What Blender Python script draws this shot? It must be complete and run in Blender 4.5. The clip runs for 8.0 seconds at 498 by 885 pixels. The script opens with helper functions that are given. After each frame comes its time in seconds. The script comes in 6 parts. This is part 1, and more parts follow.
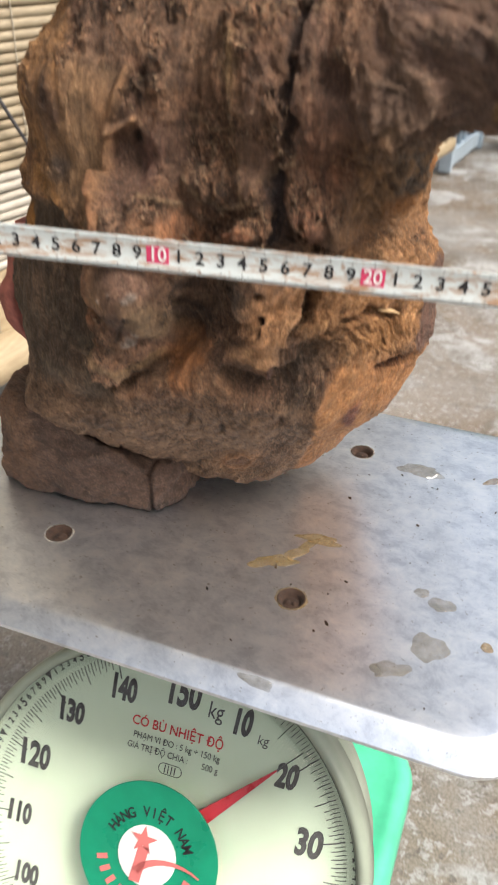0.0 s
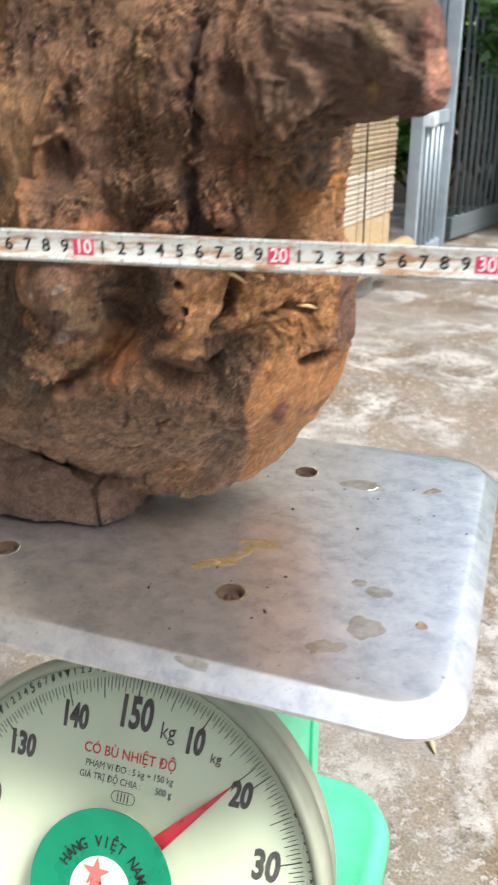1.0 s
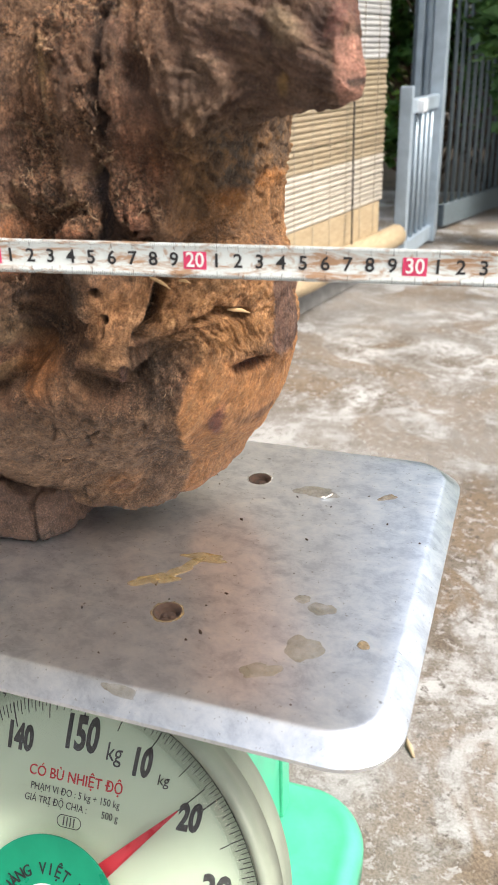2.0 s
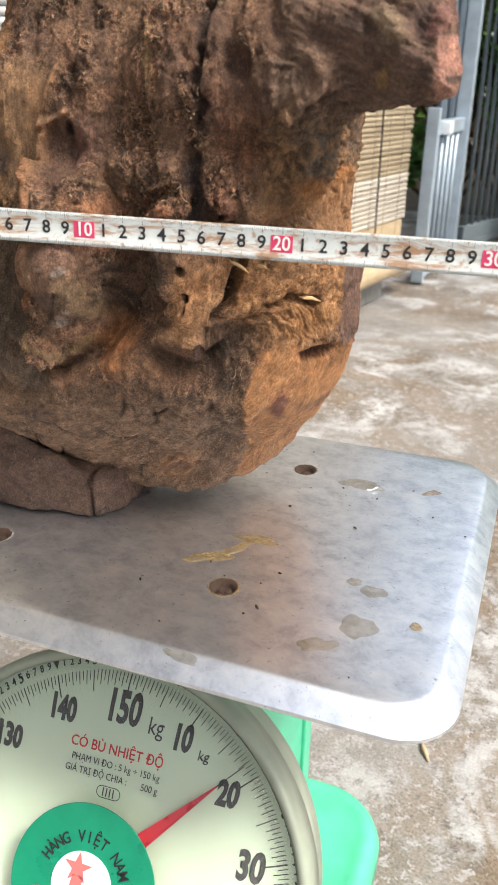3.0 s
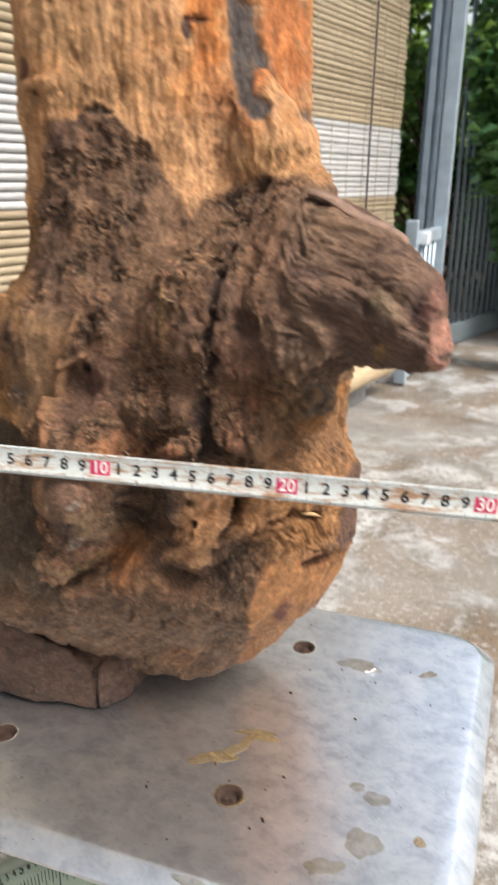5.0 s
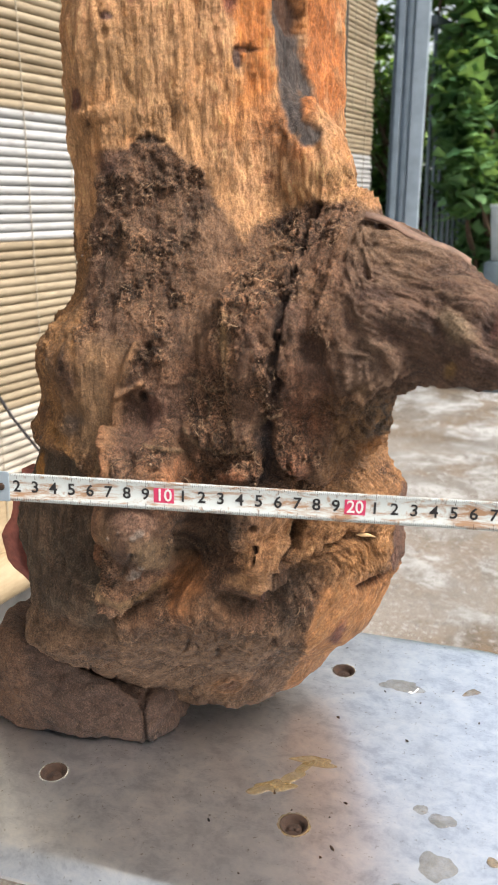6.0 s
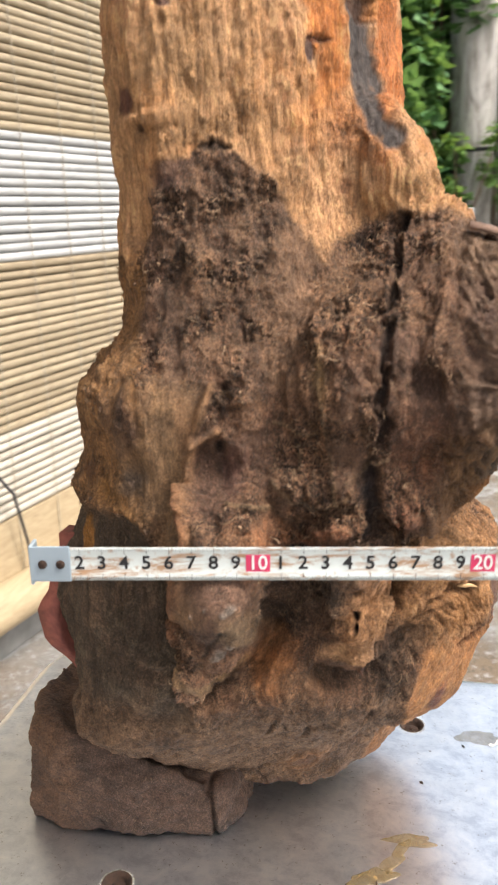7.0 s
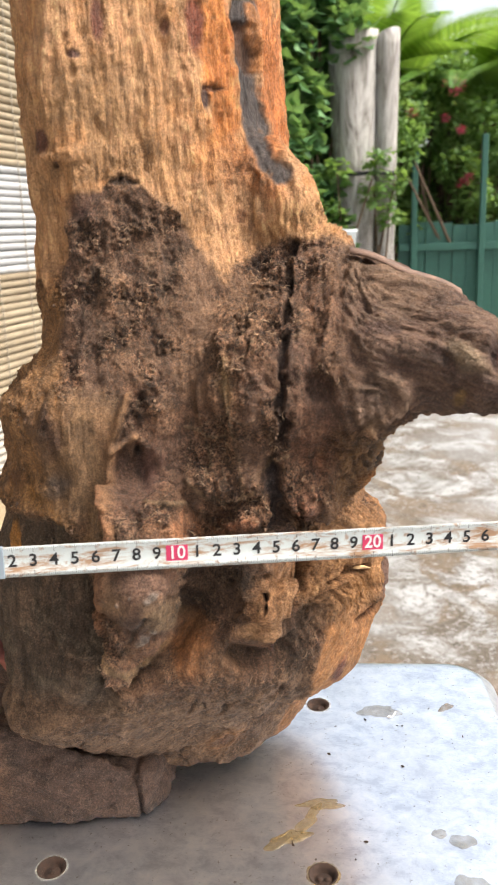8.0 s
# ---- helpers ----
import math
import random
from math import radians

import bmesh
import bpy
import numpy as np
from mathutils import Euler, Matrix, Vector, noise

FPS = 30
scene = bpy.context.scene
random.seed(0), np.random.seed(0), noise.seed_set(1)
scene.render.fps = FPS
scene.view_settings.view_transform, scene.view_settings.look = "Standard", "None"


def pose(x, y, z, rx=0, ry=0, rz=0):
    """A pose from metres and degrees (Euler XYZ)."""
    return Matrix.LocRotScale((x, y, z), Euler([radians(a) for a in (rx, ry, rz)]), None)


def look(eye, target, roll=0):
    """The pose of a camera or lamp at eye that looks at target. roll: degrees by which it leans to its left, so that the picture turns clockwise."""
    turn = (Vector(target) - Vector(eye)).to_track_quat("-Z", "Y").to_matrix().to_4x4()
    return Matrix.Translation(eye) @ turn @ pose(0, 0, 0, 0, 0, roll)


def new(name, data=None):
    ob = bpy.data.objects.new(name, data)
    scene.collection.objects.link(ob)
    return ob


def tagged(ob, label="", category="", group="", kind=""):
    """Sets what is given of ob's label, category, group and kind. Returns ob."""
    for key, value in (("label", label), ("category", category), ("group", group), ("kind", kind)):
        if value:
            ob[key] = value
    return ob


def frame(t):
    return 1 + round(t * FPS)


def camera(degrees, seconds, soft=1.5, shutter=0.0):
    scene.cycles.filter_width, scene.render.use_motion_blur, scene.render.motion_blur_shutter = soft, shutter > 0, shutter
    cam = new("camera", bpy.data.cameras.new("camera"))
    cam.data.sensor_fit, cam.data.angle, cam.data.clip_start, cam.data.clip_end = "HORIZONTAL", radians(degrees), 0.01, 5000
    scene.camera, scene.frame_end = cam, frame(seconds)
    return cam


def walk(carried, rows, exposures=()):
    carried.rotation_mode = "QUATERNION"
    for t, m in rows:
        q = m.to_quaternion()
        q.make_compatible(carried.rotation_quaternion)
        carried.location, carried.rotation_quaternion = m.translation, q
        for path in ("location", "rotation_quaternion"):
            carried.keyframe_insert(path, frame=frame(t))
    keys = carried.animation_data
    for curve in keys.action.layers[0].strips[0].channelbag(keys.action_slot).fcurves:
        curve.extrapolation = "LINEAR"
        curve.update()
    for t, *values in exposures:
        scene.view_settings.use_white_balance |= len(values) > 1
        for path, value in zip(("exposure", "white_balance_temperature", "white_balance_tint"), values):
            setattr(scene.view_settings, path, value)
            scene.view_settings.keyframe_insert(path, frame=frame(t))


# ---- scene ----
cam = camera(34.5, 8.0, shutter=0.4)
PATH = [
    (0, (0.096, -0.335, 0.336), (-0.489, 1.236, -0.756), 1.2),
    (0.5, (0.117, -0.359, 0.245), (-0.506, 1.338, -0.611), 1.0),
    (1, (0.145, -0.374, 0.284), (-0.462, 1.338, -0.552), -0.6),
    (1.2, (0.164, -0.362, 0.292), (-0.452, 1.342, -0.553), -1.8),
    (2.3, (0.174, -0.336, 0.282), (-0.43, 1.365, -0.577), -1.5),
    (2.5, (0.164, -0.348, 0.281), (-0.444, 1.357, -0.57), -0.5),
    (3, (0.148, -0.369, 0.275), (-0.473, 1.343, -0.552), 1.1),
    (3.5, (0.158, -0.359, 0.282), (-0.472, 1.355, -0.533), 0.3),
    (4, (0.149, -0.364, 0.29), (-0.484, 1.358, -0.506), -0.2),
    (4.5, (0.168, -0.351, 0.329), (-0.446, 1.399, -0.418), -0.9),
    (5, (0.132, -0.365, 0.356), (-0.479, 1.428, -0.287), 1.3),
    (5.2, (0.111, -0.38, 0.36), (-0.495, 1.43, -0.239), 2.4),
    (6.3, (0.074, -0.38, 0.353), (-0.444, 1.462, -0.23), -0.8),
    (6.5, (0.06, -0.339, 0.368), (-0.48, 1.494, -0.223), -2.1),
    (7, (-0.006, -0.335, 0.356), (-0.401, 1.544, -0.201), -1.8),
    (7.2, (-0.026, -0.361, 0.346), (-0.267, 1.548, -0.201), -1.3),
    (7.5, (-0.021, -0.382, 0.356), (-0.155, 1.541, -0.179), -1.7),
    (8, (-0.006, -0.381, 0.36), (-0.15, 1.545, -0.159), -1.9),
]
cam.data.dof.use_dof, cam.data.dof.focus_distance, cam.data.dof.aperture_fstop = True, 0.54, 24.0
walk(cam, [(t, look(eye, target, roll)) for t, eye, target, roll in PATH], [(0, 0.50), (0.5, 0.70), (1, 0.72), (3, 0.72), (4, 0.66), (5, 0.62), (6.5, 0.70), (8, 0.82)])

# ---- light ----
world = bpy.data.worlds.new("sky")
scene.world = world
world.use_nodes = True
wt = world.node_tree
sky = wt.nodes.new("ShaderNodeTexSky")
sky.sky_type = "NISHITA"
sky.sun_disc = False
sky.sun_elevation = radians(54)
sky.sun_rotation = radians(102)
sky.dust_density = 8.0
sky.ozone_density = 0.5
# a bright, even cloud cover with the clear sky faintly behind it
cover = wt.nodes.new("ShaderNodeMix")
cover.data_type = "RGBA"
cover.inputs[0].default_value = 0.32
cover.inputs[7].default_value = (9.0, 9.2, 9.5, 1)
wt.links.new(sky.outputs[0], cover.inputs[6])
wt.links.new(cover.outputs[2], wt.nodes["Background"].inputs[0])
wt.nodes["Background"].inputs[1].default_value = 0.142

sun_data = bpy.data.lights.new("sun", "SUN")
sun_data.energy = 3.1
sun_data.angle = radians(18)
sun_data.color = (1.0, 0.95, 0.88)
sun = new("sun", sun_data)
sun.matrix_world = look((1.726, -0.367, 2.43), (0, 0, 0))


# ---- materials ----
class Nodes:
    """Short hand for building a node material."""

    def __init__(self, name):
        self.mat = bpy.data.materials.new(name)
        self.mat.use_nodes = True
        self.tree = self.mat.node_tree
        self.bsdf = self.tree.nodes["Principled BSDF"]

    def add(self, kind, **values):
        n = self.tree.nodes.new(kind)
        for k, v in values.items():
            n.inputs[k.replace("_", " ")].default_value = v
        return n

    def link(self, a, b):
        self.tree.links.new(a, b)

    def coords(self, scale=(1, 1, 1), rot=(0, 0, 0), kind="Object"):
        c = self.tree.nodes.new("ShaderNodeTexCoord")
        m = self.add("ShaderNodeMapping", Scale=scale, Rotation=rot)
        self.link(c.outputs[kind], m.inputs["Vector"])
        return m.outputs[0]

    def noise(self, scale, detail=4.0, rough=0.55, vec=None, distort=0.0):
        n = self.add("ShaderNodeTexNoise", Scale=scale, Detail=detail, Roughness=rough, Distortion=distort)
        if vec is None:
            vec = self.coords()
        self.link(vec, n.inputs["Vector"])
        return n.outputs["Fac"]

    def ramp(self, fac, *stops):
        r = self.tree.nodes.new("ShaderNodeValToRGB")
        el = r.color_ramp.elements
        while len(el) < len(stops):
            el.new(0.5)
        for e, (p, c) in zip(el, stops):
            e.position = p
            e.color = (c, c, c, 1) if isinstance(c, (int, float)) else (*c, 1)
        self.link(fac, r.inputs[0])
        return r.outputs["Color"]

    def mix(self, fac, a, b, mode="MIX"):
        m = self.tree.nodes.new("ShaderNodeMix")
        m.data_type, m.blend_type = "RGBA", mode
        for i, v in ((0, fac), (6, a), (7, b)):
            sock = m.inputs[i]
            if isinstance(v, (int, float)):
                sock.default_value = v if i == 0 else (v, v, v, 1)
            elif isinstance(v, tuple):
                sock.default_value = (*v, 1)
            else:
                self.link(v, sock)
        return m.outputs[2]

    def math(self, op, a, b=0.0):
        m = self.tree.nodes.new("ShaderNodeMath")
        m.operation = op
        for sock, v in zip(m.inputs, (a, b)):
            if isinstance(v, (int, float)):
                sock.default_value = v
            else:
                self.link(v, sock)
        return m.outputs[0]

    def random(self, island=False):
        if island:
            return self.tree.nodes.new("ShaderNodeNewGeometry").outputs["Random Per Island"]
        return self.tree.nodes.new("ShaderNodeObjectInfo").outputs["Random"]

    def attribute(self, name):
        a = self.tree.nodes.new("ShaderNodeAttribute")
        a.attribute_name = name
        return a

    def bump(self, height, strength=0.5, distance=0.002):
        b = self.add("ShaderNodeBump", Strength=strength, Distance=distance)
        self.link(height, b.inputs["Height"])
        old = self.bsdf.inputs["Normal"].links
        if old:
            self.link(old[0].from_socket, b.inputs["Normal"])
        self.link(b.outputs[0], self.bsdf.inputs["Normal"])

    def set(self, **values):
        for k, v in values.items():
            sock = self.bsdf.inputs[k.replace("_", " ")]
            if isinstance(v, tuple):
                sock.default_value = (*v, 1) if len(v) == 3 else v
            elif isinstance(v, (int, float)):
                sock.default_value = v
            else:
                self.link(v, sock)
        return self.mat


def plain(name, colour, rough=0.5, metal=0.0, vary=0.12, size=40.0, bump=0.15):
    """A painted or moulded surface with faint blotches and a fine relief."""
    n = Nodes(name)
    f = n.noise(size, 5.0)
    dark = tuple(c * (1 - vary) for c in colour)
    light = tuple(min(1, c * (1 + vary)) for c in colour)
    col = n.ramp(f, (0.3, dark), (0.7, light))
    fine = n.noise(size * 12, 3.0)
    n.bump(fine, bump, 0.0005)
    return n.set(Base_Color=col, Roughness=n.ramp(f, (0.2, max(0.02, rough - 0.08)), (0.8, min(1, rough + 0.08))), Metallic=metal)


def steel_material():
    n = Nodes("dull_scuffed_steel")
    brushed = n.noise(30.0, 6.0, 0.7, n.coords((1.0, 14.0, 1.0), (0, 0, 0.25)))
    blotch = n.noise(9.0, 5.0, 0.6, None, 0.6)
    mottle = n.noise(55.0, 7.0, 0.75, n.coords((1.0, 1.3, 1.0), (0, 0, 0.3)), 0.25)
    fine = n.noise(330.0, 4.0, 0.7)
    col = n.ramp(mottle, (0.36, (0.60, 0.65, 0.72)), (0.50, (0.78, 0.83, 0.89)), (0.64, (0.90, 0.935, 0.97)))
    col = n.mix(n.ramp(blotch, (0.45, 0.0), (0.62, 0.35)), col, (0.64, 0.66, 0.69))
    col = n.mix(n.ramp(fine, (0.63, 0.0), (0.70, 0.6)), col, (0.17, 0.155, 0.14))
    col = n.mix(n.ramp(n.noise(300.0, 4.0, 0.7, n.coords((1, 1, 1), (0, 0, 0.7))), (0.65, 0.0), (0.72, 0.5)), col, (0.80, 0.80, 0.80))
    scratch = n.ramp(n.noise(9.0, 3.0, 0.6, n.coords((1.0, 60.0, 1.0), (0, 0, 0.45)), 0.3), (0.64, 0.0), (0.70, 1.0))
    scuff = n.ramp(n.noise(8.0, 3.0, 0.6, n.coords((1.0, 55.0, 1.0), (0, 0, -0.85)), 0.3), (0.64, 0.0), (0.70, 1.0))
    marks = n.mix(1.0, scratch, scuff, "LIGHTEN")
    col = n.mix(n.math("MULTIPLY", marks, 0.05), col, (0.72, 0.73, 0.74))
    r = n.math("ADD", n.math("MULTIPLY", blotch, 0.12), n.math("MULTIPLY", mottle, 0.12))
    r = n.math("ADD", r, n.math("MULTIPLY", marks, 0.02))
    n.bump(brushed, 0.05, 0.0006)
    n.bump(mottle, 0.05, 0.0008)
    n.bump(n.noise(6.0, 3.0), 0.25, 0.004)
    return n.set(Base_Color=col, Metallic=0.97, Roughness=n.math("ADD", r, 0.205))


def concrete_material():
    n = Nodes("stained_concrete")
    v = n.coords()
    big = n.noise(1.7, 6.0, 0.6, v, 0.5)
    mid = n.noise(6.5, 7.0, 0.68, v, 0.6)
    small = n.noise(30.0, 6.0, 0.7, v, 0.4)
    spots = n.noise(75.0, 5.0, 0.7, v, 0.2)
    grain = n.noise(300.0, 4.0, 0.7, v)
    col = n.ramp(mid, (0.41, (0.24, 0.195, 0.150)), (0.47, (0.35, 0.31, 0.265)), (0.52, (0.54, 0.535, 0.52)), (0.58, (0.82, 0.83, 0.83)))
    blots = n.noise(4.2, 4.0, 0.6, n.coords((1, 1, 1), (0, 0, 0.5)), 0.8)
    col = n.mix(n.ramp(blots, (0.51, 0.0), (0.55, 0.9)), col, (0.33, 0.245, 0.165))
    col = n.mix(n.ramp(small, (0.52, 0.0), (0.62, 0.7)), col, (0.215, 0.165, 0.115))
    col = n.mix(n.ramp(spots, (0.54, 0.0), (0.62, 0.75)), col, (0.72, 0.72, 0.715))
    col = n.mix(n.ramp(n.noise(75.0, 5.0, 0.7, n.coords((1, 1, 1), (0, 0, 1.0)), 0.2), (0.57, 0.0), (0.64, 0.8)), col, (0.111, 0.085, 0.063))
    col = n.mix(n.ramp(big, (0.47, 0.0), (0.58, 0.45)), col, (0.55, 0.555, 0.555))
    col = n.mix(0.6, col, n.ramp(grain, (0.38, 0.15), (0.62, 0.85)), "SOFT_LIGHT")
    col = n.mix(1.0, col, (0.45, 0.45, 0.45), "MULTIPLY")
    n.bump(small, 0.35, 0.003)
    n.bump(grain, 0.5, 0.001)
    wet = n.ramp(n.noise(2.3, 4.0, 0.5, v), (0.42, 0.40), (0.58, 0.78))
    return n.set(Base_Color=col, Roughness=wet)


def soil_material():
    n = Nodes("dark_soil")
    col = n.ramp(n.noise(14.0, 8.0, 0.7), (0.3, (0.028, 0.022, 0.016)), (0.55, (0.07, 0.052, 0.034)), (0.75, (0.13, 0.10, 0.065)))
    n.bump(n.noise(40.0, 6.0, 0.7), 0.8, 0.02)
    return n.set(Base_Color=col, Roughness=0.95)


def log_material():
    """Weathered wood: its colour patches and the run of its grain are carried by the mesh, the texture comes from noise."""
    n = Nodes("weathered_wood")
    tint = n.attribute("tint").outputs["Color"]
    kind = n.attribute("surface")
    sep = n.tree.nodes.new("ShaderNodeSeparateColor")
    n.link(kind.outputs["Color"], sep.inputs[0])
    crumb, fibre, gloss = sep.outputs[0], sep.outputs[1], sep.outputs[2]
    flow = n.attribute("flow").outputs["Vector"]

    def along(across, run):
        m = n.add("ShaderNodeMapping", Scale=(across, across, run))
        n.link(flow, m.inputs["Vector"])
        return m.outputs[0]

    wander = n.add("ShaderNodeTexNoise", Scale=220.0, Detail=3.0, Roughness=0.6)
    n.link(flow, wander.inputs["Vector"])
    grain = n.noise(1.0, 4.0, 0.6, along(900.0, 60.0), 0.5)
    streak = n.noise(1.0, 5.0, 0.65, along(210.0, 14.0), 0.8)
    pits = n.noise(1.0, 4.0, 0.65, along(380.0, 150.0), 0.6)
    crumbs = n.noise(480.0, 7.0, 0.75, None, 0.6)
    clods = n.noise(140.0, 6.0, 0.7, None, 0.9)
    hair = n.math("ABSOLUTE", n.math("SUBTRACT", n.noise(95.0, 2.5, 0.5, None, 2.2), 0.5))
    hair2 = n.math("ABSOLUTE", n.math("SUBTRACT", n.noise(130.0, 2.5, 0.5, n.coords((1, 1, 1), (1.1, 0.4, 2.0)), 2.6), 0.5))
    patchy = n.noise(60.0, 3.0)
    col = n.mix(n.math("MULTIPLY", fibre, 0.22), tint, n.ramp(grain, (0.38, 0.18), (0.62, 0.80)), "OVERLAY")
    col = n.mix(n.math("MULTIPLY", fibre, 0.20), col, n.ramp(streak, (0.38, 0.22), (0.62, 0.78)), "OVERLAY")
    col = n.mix(n.math("MULTIPLY", fibre, n.ramp(pits, (0.33, 0.24), (0.39, 0.0))), col, (0.17, 0.085, 0.035))
    col = n.mix(n.math("SUBTRACT", 0.36, n.math("MULTIPLY", fibre, 0.24)), col, n.ramp(clods, (0.40, 0.22), (0.60, 0.80)), "OVERLAY")
    col = n.mix(n.math("MULTIPLY", crumb, 0.45), col, n.ramp(clods, (0.40, 0.15), (0.60, 0.85)), "OVERLAY")
    col = n.mix(n.math("MULTIPLY", crumb, 0.80), col, n.ramp(crumbs, (0.40, 0.12), (0.60, 0.88)), "OVERLAY")
    grit = n.noise(900.0, 4.0, 0.7, None, 0.5)
    chaff = n.noise(700.0, 3.0, 0.6, n.coords((1.0, 1.0, 0.35), (0.5, 0.3, 0.6)), 1.2)
    col = n.mix(n.math("ADD", n.math("SUBTRACT", 0.36, n.math("MULTIPLY", fibre, 0.22)), n.math("MULTIPLY", crumb, 0.45)), col, n.ramp(grit, (0.42, 0.04), (0.58, 0.96)), "OVERLAY")
    col = n.mix(n.math("MULTIPLY", n.math("ADD", 0.25, n.math("MULTIPLY", crumb, 0.55)), n.ramp(chaff, (0.60, 0.0), (0.68, 1.0))), col, n.mix(0.55, tint, (0.60, 0.42, 0.24)))
    col = n.mix(n.math("MULTIPLY", n.math("ADD", 0.25, n.math("MULTIPLY", crumb, 0.5)), n.ramp(chaff, (0.33, 1.0), (0.40, 0.0))), col, (0.045, 0.028, 0.020))
    # flat chips of bark and earth, each with a tone and a level of its own
    jitter = n.mix(0.006, along(1.0, 0.38), wander.outputs["Color"], "ADD")
    cell = n.add("ShaderNodeTexVoronoi", Scale=420.0, Randomness=1.0)
    n.link(jitter, cell.inputs["Vector"])
    tone = n.math("MULTIPLY", cell.outputs["Color"], 1.0)
    col = n.mix(n.math("ADD", 0.20, n.math("MULTIPLY", crumb, 0.50)), col, n.ramp(tone, (0.1, 0.12), (0.5, 0.46), (0.9, 0.86)), "OVERLAY")
    n.bump(tone, 0.55, 0.0020)
    speck = n.noise(1.0, 5.0, 0.7, along(420.0, 55.0), 1.2)
    col = n.mix(n.math("ADD", 0.12, n.math("MULTIPLY", fibre, 0.16)), col, n.ramp(speck, (0.40, 0.15), (0.60, 0.85)), "OVERLAY")
    n.bump(n.mix(fibre, 0.5, speck), 0.8, 0.0022)
    lit = n.mix(0.6, tint, (0.52, 0.38, 0.23))
    on = n.math("MULTIPLY", crumb, n.ramp(patchy, (0.50, 0.0), (0.62, 0.7)))
    col = n.mix(n.math("MULTIPLY", on, n.ramp(hair, (0.004, 0.8), (0.009, 0.0))), col, lit)
    col = n.mix(n.math("MULTIPLY", on, n.ramp(hair2, (0.004, 0.7), (0.008, 0.0))), col, lit)
    n.bump(n.mix(fibre, 0.5, streak), 0.7, 0.0040)
    n.bump(n.mix(fibre, 0.5, grain), 0.8, 0.0018)
    n.bump(n.mix(fibre, clods, 0.5), 0.6, 0.0055)
    n.bump(n.mix(crumb, 0.5, crumbs), 1.0, 0.0040)
    n.bump(chaff, 0.5, 0.0020)
    n.bump(grit, 0.9, 0.0016)
    rough = n.math("SUBTRACT", 0.74, n.math("MULTIPLY", gloss, 0.4))
    return n.set(Base_Color=col, Roughness=rough, Specular_IOR_Level=0.4)


def cane_material(name, colour, colour2):
    n = Nodes(name)
    r = n.random()
    col = n.mix(r, colour, colour2)
    streak = n.noise(18.0, 6.0, 0.7, n.coords((6.0, 0.35, 6.0)), 0.6)
    col = n.mix(0.55, col, n.ramp(streak, (0.28, 0.2), (0.7, 0.8)), "SOFT_LIGHT")
    spots = n.ramp(n.noise(60.0, 5.0, 0.7, n.coords((1.0, 0.2, 1.0))), (0.62, 0.0), (0.74, 0.7))
    col = n.mix(spots, col, (0.16, 0.11, 0.065))
    n.bump(streak, 0.3, 0.001)
    return n.set(Base_Color=col, Roughness=0.62)


def leaf_material(name, dark, light, through_light=0.35):
    n = Nodes(name)
    col = n.mix(n.random(True), dark, light)
    col = n.mix(0.5, col, n.ramp(n.noise(9.0, 3.0), (0.4, 0.25), (0.6, 0.75)), "SOFT_LIGHT")
    n.set(Base_Color=col, Roughness=0.42)
    thin = n.tree.nodes.new("ShaderNodeBsdfTranslucent")
    n.link(n.mix(0.5, col, (0.30, 0.42, 0.04), "MIX"), thin.inputs["Color"])
    both = n.add("ShaderNodeMixShader", Fac=through_light)
    n.link(n.bsdf.outputs[0], both.inputs[1])
    n.link(thin.outputs[0], both.inputs[2])
    n.link(both.outputs[0], n.tree.nodes["Material Output"].inputs["Surface"])
    return n.mat


def grey_wood_material():
    n = Nodes("silvered_timber")
    g = n.noise(9.0, 9.0, 0.75, n.coords((2.0, 2.0, 0.35)), 1.5)
    col = n.ramp(g, (0.34, (0.13, 0.115, 0.10)), (0.48, (0.36, 0.34, 0.315)), (0.64, (0.56, 0.545, 0.52)))
    n.bump(g, 0.9, 0.012)
    return n.set(Base_Color=col, Roughness=0.9)


def glass_material():
    n = Nodes("clear_glass")
    return n.set(Base_Color=(1, 1, 1), Roughness=0.03, Transmission_Weight=1.0, IOR=1.2)


def tape_material():
    n = Nodes("worn_white_enamel")
    v = n.coords()
    rust = n.ramp(n.noise(60.0, 6.0, 0.75, n.coords((0.45, 1.0, 2.6)), 0.6), (0.50, 0.0), (0.60, 0.9))
    low = n.ramp(n.noise(190.0, 5.0, 0.7, v), (0.56, 0.0), (0.64, 0.7))
    rust = n.mix(1.0, rust, low, "LIGHTEN")
    col = n.mix(n.noise(300.0, 3.0, 0.6, v), (0.66, 0.71, 0.70), (0.56, 0.61, 0.60))
    col = n.mix(rust, col, (0.36, 0.19, 0.085))
    return n.set(Base_Color=col, Roughness=0.38)


STEEL = steel_material()
CONCRETE = concrete_material()
SOIL = soil_material()
WOOD = log_material()
CANE = cane_material("pale_cane", (0.235, 0.185, 0.118), (0.31, 0.255, 0.172))
CANE_WHITE = cane_material("whitewashed_cane", (0.34, 0.345, 0.345), (0.43, 0.435, 0.435))
CANE_PALE = cane_material("pale_split_cane", (0.36, 0.325, 0.27), (0.42, 0.385, 0.33))
BAMBOO = cane_material("bamboo", (0.34, 0.265, 0.165), (0.40, 0.315, 0.20))
GREY_WOOD = grey_wood_material()
GLASS = glass_material()
ENAMEL = tape_material()
GREEN = plain("green_hammered_paint", (0.075, 0.44, 0.27), 0.36, 0.0, 0.16, 30.0, 0.25)
# the green paint darkened, with the shade under the plate in its colour
SHADED_GREEN = plain("shaded_green_paint", (0.012, 0.16, 0.085), 0.42)
DISC_GREEN = plain("green_print", (0.004, 0.25, 0.135), 0.3)
